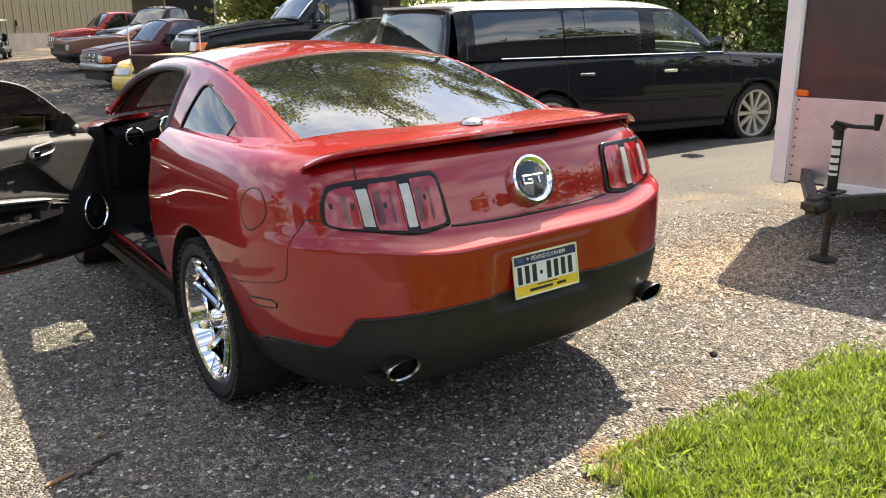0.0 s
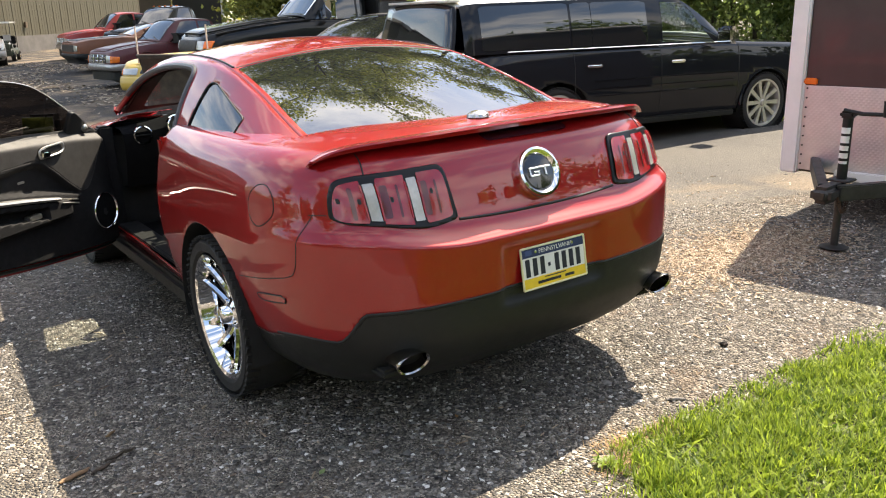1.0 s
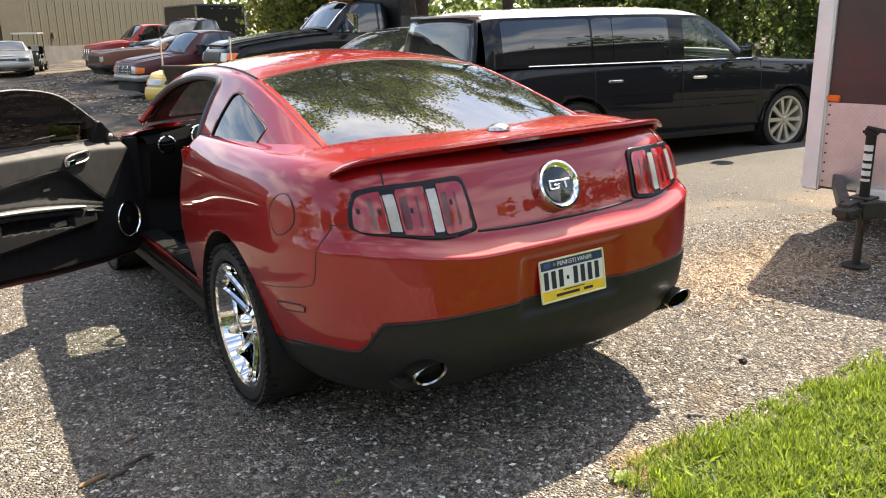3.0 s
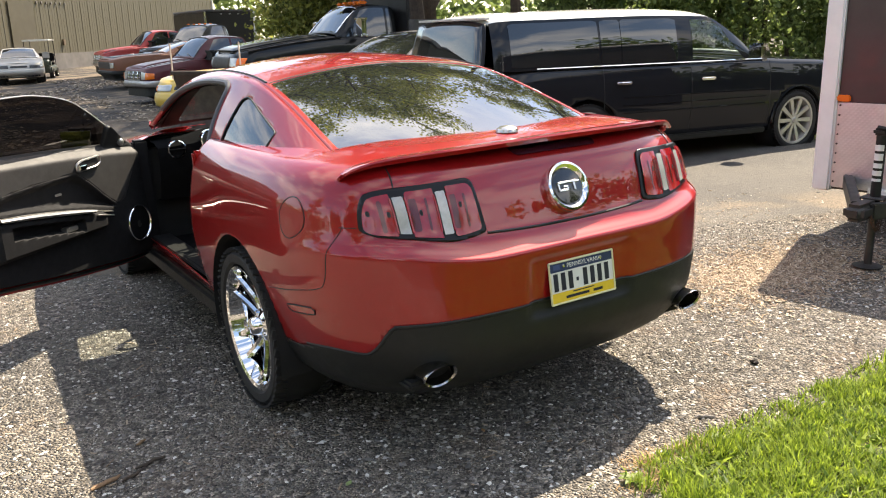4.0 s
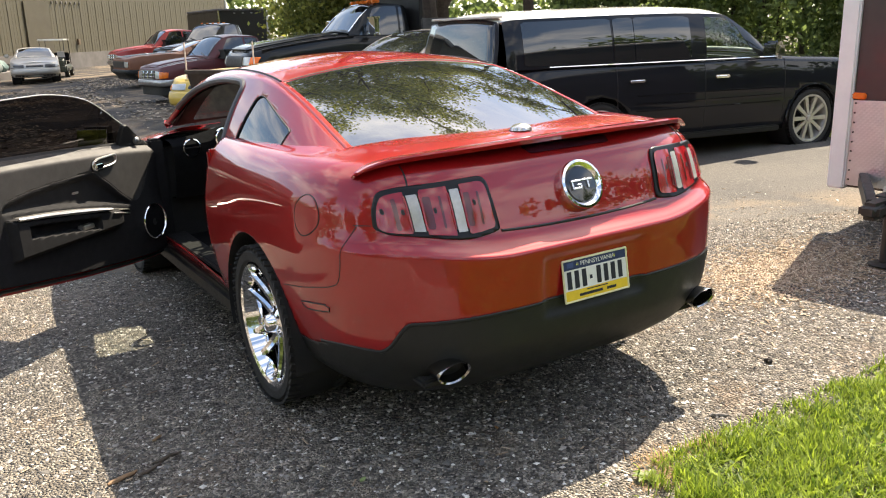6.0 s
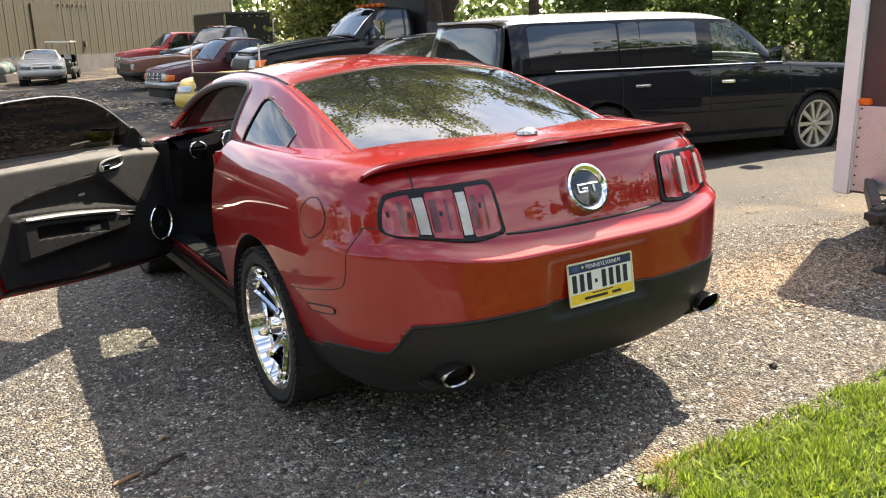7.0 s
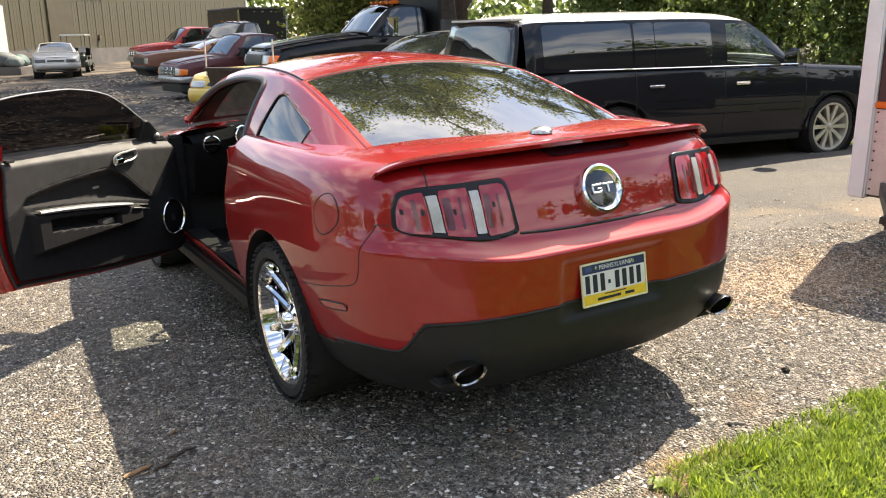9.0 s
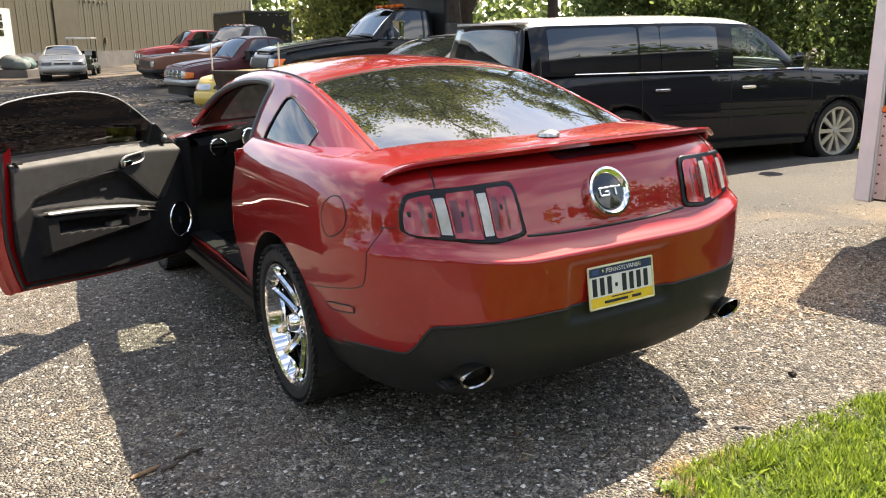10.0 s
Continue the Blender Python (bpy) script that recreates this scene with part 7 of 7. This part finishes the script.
copy_thing(t3, pose(26.0, 9.0, 0.0, 0, 0, 40))
# trees behind the camera, seen only in reflections
copy_thing(t1, pose(-9.0, -13.0, 0.0, 0, 0, 10))
copy_thing(t2, pose(-15.0, -4.0, -0.1, 0, 0, 250))
copy_thing(t1, pose(-17.0, 7.0, -0.1, 0, 0, 210))


def shrub(x, y, rx, ry, h, seed, leaf=LEAF, leaves=6000, size=0.13, label="bright green leafy shrub"):
    rng = np.random.default_rng(seed)
    sh = thing("shrub", pose(x, y, ground_z(x, y)), label, "shrub", "shrubs")
    bm = bmesh.new()
    tips = []
    for i in range(16):
        a, k = rng.uniform(0, math.tau), rng.uniform(0.2, 1.0)
        tip = Vector((rx * k * math.cos(a), ry * k * math.sin(a), h * rng.uniform(0.45, 1.0) * (1.1 - 0.4 * k)))
        pts = [Vector((0.1 * math.cos(a), 0.1 * math.sin(a), 0)), tip * 0.4 + Vector((0, 0, 0.15 * h)), tip]
        tube(bm, pts, [0.05, 0.03, 0.008], 5, cap=False)
        tips += [pts[1] + (tip - pts[1]) * t for t in (0.0, 0.3, 0.6, 0.8, 1.0)]
    part("stems", bm, BARK, sh)
    tips = np.array([list(t) for t in tips])
    c = tips[rng.integers(0, len(tips), leaves)] + rng.normal(size=(leaves, 3)) * np.array([rx, ry, h]) * 0.12
    c[:, 2] = np.abs(c[:, 2])
    v, f = leaf_quads(c, size, rng)
    mesh_from("foliage", v, f, leaf, sh)
    return sh


shrub(9.4, 23.4, 2.4, 2.2, 4.6, 21, LEAF, 9000, 0.17)
shrub(11.6, 27.0, 2.8, 2.4, 5.2, 22, LEAF, 9000, 0.18)


def hedge():
    rng = np.random.default_rng(31)
    a, b = Vector((10.2, 12.6)), Vector((15.4, 2.4))
    d = (b - a)
    n = 84000
    t = rng.uniform(0, 1, n)
    off = np.abs(rng.normal(size=n)) * 0.7 - 0.35
    top = 3.3 + 0.7 * np.sin(t * 19) + 0.5 * np.sin(t * 47 + 1) + rng.normal(size=n) * 0.15
    z = rng.uniform(0, 1, n) ** 0.8 * top
    bulge = 0.22 * np.sin(t * 31 + z * 1.7) + 0.25 * np.sin(t * 83 + z * 3.1)
    nx, ny = d.y / d.length, -d.x / d.length
    q = off - bulge
    x = a.x + d.x * t - nx * q * -1
    y = a.y + d.y * t - ny * q * -1
    c = np.stack([x, y, z + 0.05], 1)
    v, f = leaf_quads(c, 0.115, rng)
    ob = mesh_from("hedge", v, f, LEAF_DARK)
    tagged(ob, "tall dense dark green hedge behind the parked crossover", "hedge", kind="stuff")
    bm = bmesh.new()
    for i in range(26):
        k = (i + 0.5) / 26
        p = a + d * k
        lean = rng.normal(size=2) * 0.3
        tube(bm, [(p.x, p.y, 0), (p.x + lean[0] * 0.5, p.y + lean[1] * 0.5, 1.6), (p.x + lean[0], p.y + lean[1], 3.4)], [0.07, 0.05, 0.02], 6)
    st = part("hedge_stems", bm, BARK)
    tagged(st, "bare brown stems inside the hedge", "stems", kind="stuff")


hedge()


def woods():
    """A far belt of woodland round the lot."""
    rng = np.random.default_rng(77)
    n = 42000
    ang = rng.uniform(0, math.tau, n)
    rad = 95 + rng.normal(size=n) * 5
    top = 9 + 3 * np.sin(ang * 17) + 2 * np.sin(ang * 41 + 2) + rng.normal(size=n)
    z = rng.uniform(0, 1, n) * top
    c = np.stack([rad * np.cos(ang), rad * np.sin(ang) + 10, z], 1)
    v, f = leaf_quads(c, 1.3, rng)
    ob = mesh_from("far_woods", v, f, LEAF_DARK)
    tagged(ob, "distant belt of dark green woodland", "woodland", kind="stuff")


woods()


def belt():
    """Tall trees that close the lot behind the walk."""
    rng = np.random.default_rng(78)
    n = 30000
    ang = rng.uniform(math.pi * 0.98, math.pi * 1.95, n)
    rad = 27 + np.abs(rng.normal(size=n)) * 3
    top = 8 + 2 * np.sin(ang * 13) + 1.0 * np.sin(ang * 37 + 2) + rng.normal(size=n)
    z = rng.uniform(0, 1, n) * top
    c = np.stack([rad * np.cos(ang), rad * np.sin(ang) + 2, z], 1)
    v, f = leaf_quads(c, 0.75, rng)
    ob = mesh_from("tree_belt", v, f, LEAF_DARK)
    tagged(ob, "tall dark trees closing the lot", "woodland", kind="stuff")


belt()


# ---- verge and loose things on the lot ----
def verge_edge(x):
    return -0.40 - 0.05 * x + 0.03 * math.sin(x * 2.3) + 0.03 * math.sin(x * 7.1) + 0.12 * noise.noise(Vector((x * 6, 3.1, 0))) + 0.09 * noise.noise(Vector((x * 17, 1.7, 0))) - 0.9 * smooth01(0.05, -0.7, x) - 7.0 * smooth01(-0.3, -4.0, x)


def grass():
    rng = np.random.default_rng(12)
    V, Fc = [], []

    def blade(x, y, h, w, lean, a):
        i = len(V)
        z = ground_z(x, y) - 0.004
        cx, sx = math.cos(a), math.sin(a)
        ox, oy = math.cos(a + 1.57) * w, math.sin(a + 1.57) * w
        for k, (u, hh, ww) in enumerate(((0, 0, 1), (lean * 0.35, 0.55 * h, 0.9), (lean, h, 0.06))):
            V.append((x + cx * u - ox * ww, y + sx * u - oy * ww, z + hh))
            V.append((x + cx * u + ox * ww, y + sx * u + oy * ww, z + hh))
        Fc.append((i, i + 1, i + 3, i + 2))
        Fc.append((i + 2, i + 3, i + 5, i + 4))
    count = 0
    while count < 125000:
        x = rng.uniform(-0.6, 3.0) if rng.random() < 0.8 else rng.uniform(-1.5, 6.5)
        y = -0.3 - 3.2 * rng.random() ** 1.7
        e = verge_edge(x)
        dist = e - y
        if dist < 0 and rng.random() > math.exp(dist * 14) * 0.5:
            continue
        thin = noise.noise(Vector((x * 4, y * 4, 0))) + 0.7 * noise.noise(Vector((x * 13, y * 13, 5)))
        if thin < -0.5 and rng.random() < 0.6:
            continue
        h = rng.uniform(0.020, 0.060) * max(0.4, 0.9 + 0.7 * thin)
        blade(x, y, h, rng.uniform(0.0014, 0.0038), rng.uniform(0.008, 0.05), rng.uniform(0, math.tau))
        count += 1
    # broad weed leaves among the blades
    for i in range(7000):
        x, y = rng.uniform(-0.4, 3.2), rng.uniform(-2.0, -0.35)
        if y > verge_edge(x) - 0.01:
            continue
        blade(x, y, rng.uniform(0.02, 0.055), rng.uniform(0.004, 0.011), rng.uniform(0.02, 0.055), rng.uniform(0, math.tau))
    ob = mesh_from("verge_grass", V, Fc, GRASS)
    tagged(ob, "short bright green grass and weeds along the lot", "grass", kind="stuff")
    rng = np.random.default_rng(13)
    vs, fs = [], []
    for i in range(9000):
        x, y = rng.uniform(7.4, 12.5), rng.uniform(0.5, 7.5)
        h, a, w, l = rng.uniform(0.05, 0.14), rng.uniform(0, math.tau), 0.006, rng.uniform(0.02, 0.07)
        k = len(vs)
        z = ground_z(x, y)
        vs += [(x - w * math.sin(a), y + w * math.cos(a), z), (x + w * math.sin(a), y - w * math.cos(a), z), (x + l * math.cos(a), y + l * math.sin(a), z + h)]
        fs.append((k, k + 1, k + 2))
    far = mesh_from("far_grass", vs, fs, GRASS)
    tagged(far, "sunlit grass at the foot of the hedge", "grass", kind="stuff")
    # a dry tuft at the worn corner of the verge
    vs, fs = [], []
    for i in range(900):
        cx, cy, sd = ((0.02, -0.29, 0.05), (0.20, -0.33, 0.05), (-0.06, -0.40, 0.06))[i % 3]
        x, y = rng.normal(cx, sd), rng.normal(cy, sd * 0.6)
        h, a, w, l = rng.uniform(0.003, 0.022), rng.uniform(0, math.tau), 0.0013, rng.uniform(0.015, 0.05)
        k, z = len(vs), ground_z(x, y) + 0.003
        vs += [(x - w * math.sin(a), y + w * math.cos(a), z), (x + w * math.sin(a), y - w * math.cos(a), z), (x + l * math.cos(a), y + l * math.sin(a), z + h)]
        fs.append((k, k + 1, k + 2))
    dry = mesh_from("dry_grass", vs, fs, mat("dry_grass", (0.42, 0.27, 0.13), 0.8, vary=0.4, vscale=30))
    tagged(dry, "dry tan grass stalks at the verge's worn corner", "dry grass", kind="stuff")
    for wx, wy, leaves in ((-0.11, -0.37, 9), (0.33, -0.37, 8)):
        weed = thing("weed", pose(wx, wy, ground_z(wx, wy)), "low green weed with broad leaves beside the verge", "plant", "weeds")
        for i in range(leaves):
            a, l = i * 2.4 + rng.uniform(-0.3, 0.3), rng.uniform(0.035, 0.06)
            bm = bmesh.new()
            patch(lambda u, v: Matrix.Rotation(a, 3, "Z") @ Vector((u * l, v * l * 0.24 * math.sin(math.pi * min(max(u, 0.04), 0.97)) ** 0.7, 0.004 + 0.6 * l * u * (1.35 - u) + 0.05 * l * v * v)), list(np.linspace(0, 1, 7)), [-1, -0.5, 0, 0.5, 1], bm=bm)
            part("leaf", bm, GRASS, weed)
    # soil sheet under the verge
    bm = bmesh.new()
    patch(lambda x, y: Vector((x, y, ground_z(x, y) + 0.004)), list(np.linspace(-4.5, 12, 150)), list(np.linspace(-12, -0.2, 110)), lambda x, y: verge_edge(x) - y - 0.02 + 0.04 * noise.noise(Vector((x * 6, y * 6, 0))), bm=bm)
    so = part("verge_soil", bm, mat("grassy_soil", (0.05, 0.075, 0.018), 0.95, vary=0.6, vscale=9, bump=0.5, bscale=40, alt=(0.06, 0.045, 0.028)))
    tagged(so, "green and brown soil under the verge grass", "soil", kind="structure")


grass()


def island_material(name, stops, rough=0.85):
    m = bpy.data.materials.new(name)
    m.use_nodes = True
    nt = m.node_tree
    b = nt.nodes["Principled BSDF"]
    b.inputs["Roughness"].default_value = rough
    geo = nt.nodes.new("ShaderNodeNewGeometry")
    r = nt.nodes.new("ShaderNodeValToRGB")
    e = r.color_ramp.elements
    e[0].position, e[0].color = stops[0][0], (*stops[0][1], 1)
    e[1].position, e[1].color = stops[1][0], (*stops[1][1], 1)
    for p, c in stops[2:]:
        e.new(p).color = (*c, 1)
    nt.links.new(geo.outputs["Random Per Island"], r.inputs["Fac"])
    nt.links.new(r.outputs["Color"], b.inputs["Base Color"])
    return m


def stones():
    rng = np.random.default_rng(44)
    n = 98000
    x = rng.uniform(-4.5, 4.5, n)
    y = -1.6 + rng.uniform(0, 1, n) ** 1.5 * 8.0
    keep = np.array([(b > verge_edge(a) - 0.03 or a < -0.5) and (b + 0.5 * a < 3.3 or rng.random() < 0.06) for a, b in zip(x, y)])
    x, y = x[keep], y[keep]
    n = len(x)
    s = 0.0036 + 0.0075 * rng.random(n) ** 2.0 + (rng.random(n) > 0.985) * 0.007
    base = np.array([(1, 0, 0), (0, 1, 0), (-1, 0, 0), (0, -1, 0), (0, 0, 0.75), (0, 0, -0.4)], float)
    v = base[None] * (1 + rng.uniform(-0.35, 0.35, (n, 6, 3))) + rng.uniform(-0.2, 0.2, (n, 6, 3))
    v *= s[:, None, None] * np.stack([rng.uniform(0.8, 1.5, n), rng.uniform(0.7, 1.2, n), rng.uniform(0.5, 0.9, n)], 1)[:, None, :]
    a = rng.uniform(0, math.tau, n)
    c, sn = np.cos(a)[:, None], np.sin(a)[:, None]
    vx, vy = v[..., 0] * c - v[..., 1] * sn, v[..., 0] * sn + v[..., 1] * c
    z = np.array([ground_z(p, q) for p, q in zip(x, y)])
    v = np.stack([vx + x[:, None], vy + y[:, None], v[..., 2] + z[:, None] + 0.001], 2).reshape(-1, 3)
    tri = [(0, 1, 4), (1, 2, 4), (2, 3, 4), (3, 0, 4), (1, 0, 5), (2, 1, 5), (3, 2, 5), (0, 3, 5)]
    f = [tuple(6 * i + k for k in t) for i in range(n) for t in tri]
    m = island_material("mixed_pebbles", ((0.0, (0.05, 0.047, 0.043)), (0.45, (0.17, 0.158, 0.143)), (0.78, (0.36, 0.33, 0.29)), (0.96, (0.72, 0.69, 0.63))))
    ob = mesh_from("loose_stones", v.tolist(), f, m)
    tagged(ob, "small loose grey and white stones on the asphalt", "stones", kind="stuff")


stones()


def chips():
    rng = np.random.default_rng(45)
    vs, fs = [], []
    for i in range(8500):
        if rng.random() < 0.78:
            x, y = rng.normal(2.3, 0.42), rng.normal(0.82, 0.24)
        else:
            x, y = rng.uniform(-3.5, 4), rng.uniform(-0.8, 5)
        if y < verge_edge(x) - 0.05 or (abs(x) < 0.95 and 0.3 < y < 4.6 and rng.random() < 0.8):
            continue
        l, w, a = 0.005 + 0.022 * rng.random() ** 2, rng.uniform(0.0016, 0.0045), rng.uniform(0, math.tau)
        tilt = rng.uniform(-0.003, 0.006)
        c, s = math.cos(a), math.sin(a)
        z = ground_z(x, y) + 0.003
        k = len(vs)
        for u, t in ((-l, -w), (l, -w * 0.6), (l * 0.9, w), (-l * 0.8, w * 0.8)):
            for h in (0.0, 0.0025):
                vs.append((x + c * u - s * t, y + s * u + c * t, z + h + tilt * (u / l)))
        fs += [tuple(k + q for q in t) for t in ((1, 3, 5, 7), (0, 1, 3, 2), (2, 3, 5, 4), (4, 5, 7, 6), (6, 7, 1, 0))]
    m = island_material("wood_chip", ((0.0, (0.16, 0.105, 0.07)), (0.5, (0.36, 0.27, 0.18)), (1.0, (0.56, 0.47, 0.35))))
    ob = mesh_from("wood_chips", vs, fs, m)
    tagged(ob, "scattered tan wood chips and bark crumbs", "wood chips", kind="stuff")


chips()


def lot_litter():
    """Dry leaves, bark and grit blown over the far lot."""
    rng = np.random.default_rng(46)
    vs, fs = [], []
    while len(fs) < 15000:
        y = 6.0 + 28.0 * rng.random() ** 1.4
        x = rng.uniform(-3.5, 7.5)
        if noise.noise(Vector((x * 0.45, y * 0.28, 2.0))) + rng.normal() * 0.12 < 0.04:
            continue
        l, a, z = rng.uniform(0.02, 0.075), rng.uniform(0, math.tau), ground_z(x, y) + 0.004
        c, q = math.cos(a) * l, math.sin(a) * l
        k = len(vs)
        h = rng.uniform(0.004, 0.03, 4)
        vs += [(x + c, y + q, z + h[0]), (x - q * 0.6, y + c * 0.6, z + h[1]), (x - c, y - q, z + h[2]), (x + q * 0.6, y - c * 0.6, z + h[3])]
        fs.append((k, k + 1, k + 2, k + 3))
    m = island_material("dry_litter", ((0.0, (0.10, 0.08, 0.06)), (0.5, (0.25, 0.19, 0.135)), (1.0, (0.52, 0.44, 0.33))))
    tagged(mesh_from("leaf_litter", vs, fs, m), "dry brown leaf litter and grit on the lot", "leaf litter", kind="stuff")


lot_litter()


def stick(x, y, length, r, rz, colour, label, cat="stick"):
    rng = np.random.default_rng(int(abs(x * 1000)))
    pts = []
    for i in range(7):
        t = i / 6 - 0.5
        pts.append((length * t, rng.normal() * r * 0.5, r * 0.8 + rng.uniform(0, r * 0.3)))
    bm = tube(bmesh.new(), pts, [r * k for k in (0.5, 0.9, 1.0, 0.95, 1.0, 0.85, 0.4)], 8)
    ob = part(cat, bm, mat("stick_wood", colour, 0.85, vary=0.5, vscale=40, bump=0.4, bscale=150))
    ob.matrix_world = pose(x, y, ground_z(x, y), 0, 0, rz)
    tagged(ob, label, "stick", "sticks on the asphalt")


stick(0.44, -0.20, 0.075, 0.008, -35, (0.28, 0.25, 0.22), "short pale grey stick on the stony asphalt")
stick(-1.60, 0.77, 0.12, 0.009, 20, (0.36, 0.22, 0.12), "short split tan stick on the asphalt")
stick(-1.50, 0.77, 0.11, 0.007, 32, (0.10, 0.075, 0.055), "dark weathered twig on the asphalt")
stick(-1.43, 0.83, 0.12, 0.007, 18, (0.09, 0.07, 0.05), "dark weathered twig on the asphalt")
stick(1.02, 0.02, 0.03, 0.011, 60, (0.05, 0.04, 0.035), "small dark clod on the asphalt")
stick(-1.42, 1.02, 0.05, 0.006, 40, (0.30, 0.19, 0.10), "short split tan stick on the asphalt")


def fallen_leaf(x, y, s, rz, colour, label):
    bm = bmesh.new()
    patch(lambda u, v: Vector((u * s, v * s * 0.55 * math.sin(math.pi * min(max((u + 1) / 2, 0.02), 0.98)), 0.004 + 0.25 * s * v * v + 0.15 * s * u * u)), list(np.linspace(-1, 1, 9)), list(np.linspace(-1, 1, 5)), bm=bm)
    ob = part("fallen_leaf", bm, mat("fallen_leaf", colour, 0.6, vary=0.3, vscale=60))
    ob.matrix_world = pose(x, y, ground_z(x, y), 0, 0, rz)
    tagged(ob, label, "leaf", "fallen leaves")
    solid(ob, 0.0008)


fallen_leaf(-0.895, 0.22, 0.018, 35, (0.25, 0.34, 0.12), "small green leaf lying on the asphalt")
fallen_leaf(-0.30, 0.25, 0.013, 80, (0.34, 0.17, 0.06), "small brown leaf lying on the asphalt")
fallen_leaf(0.05, -0.30, 0.012, 10, (0.35, 0.15, 0.08), "small brown leaf lying on the asphalt")
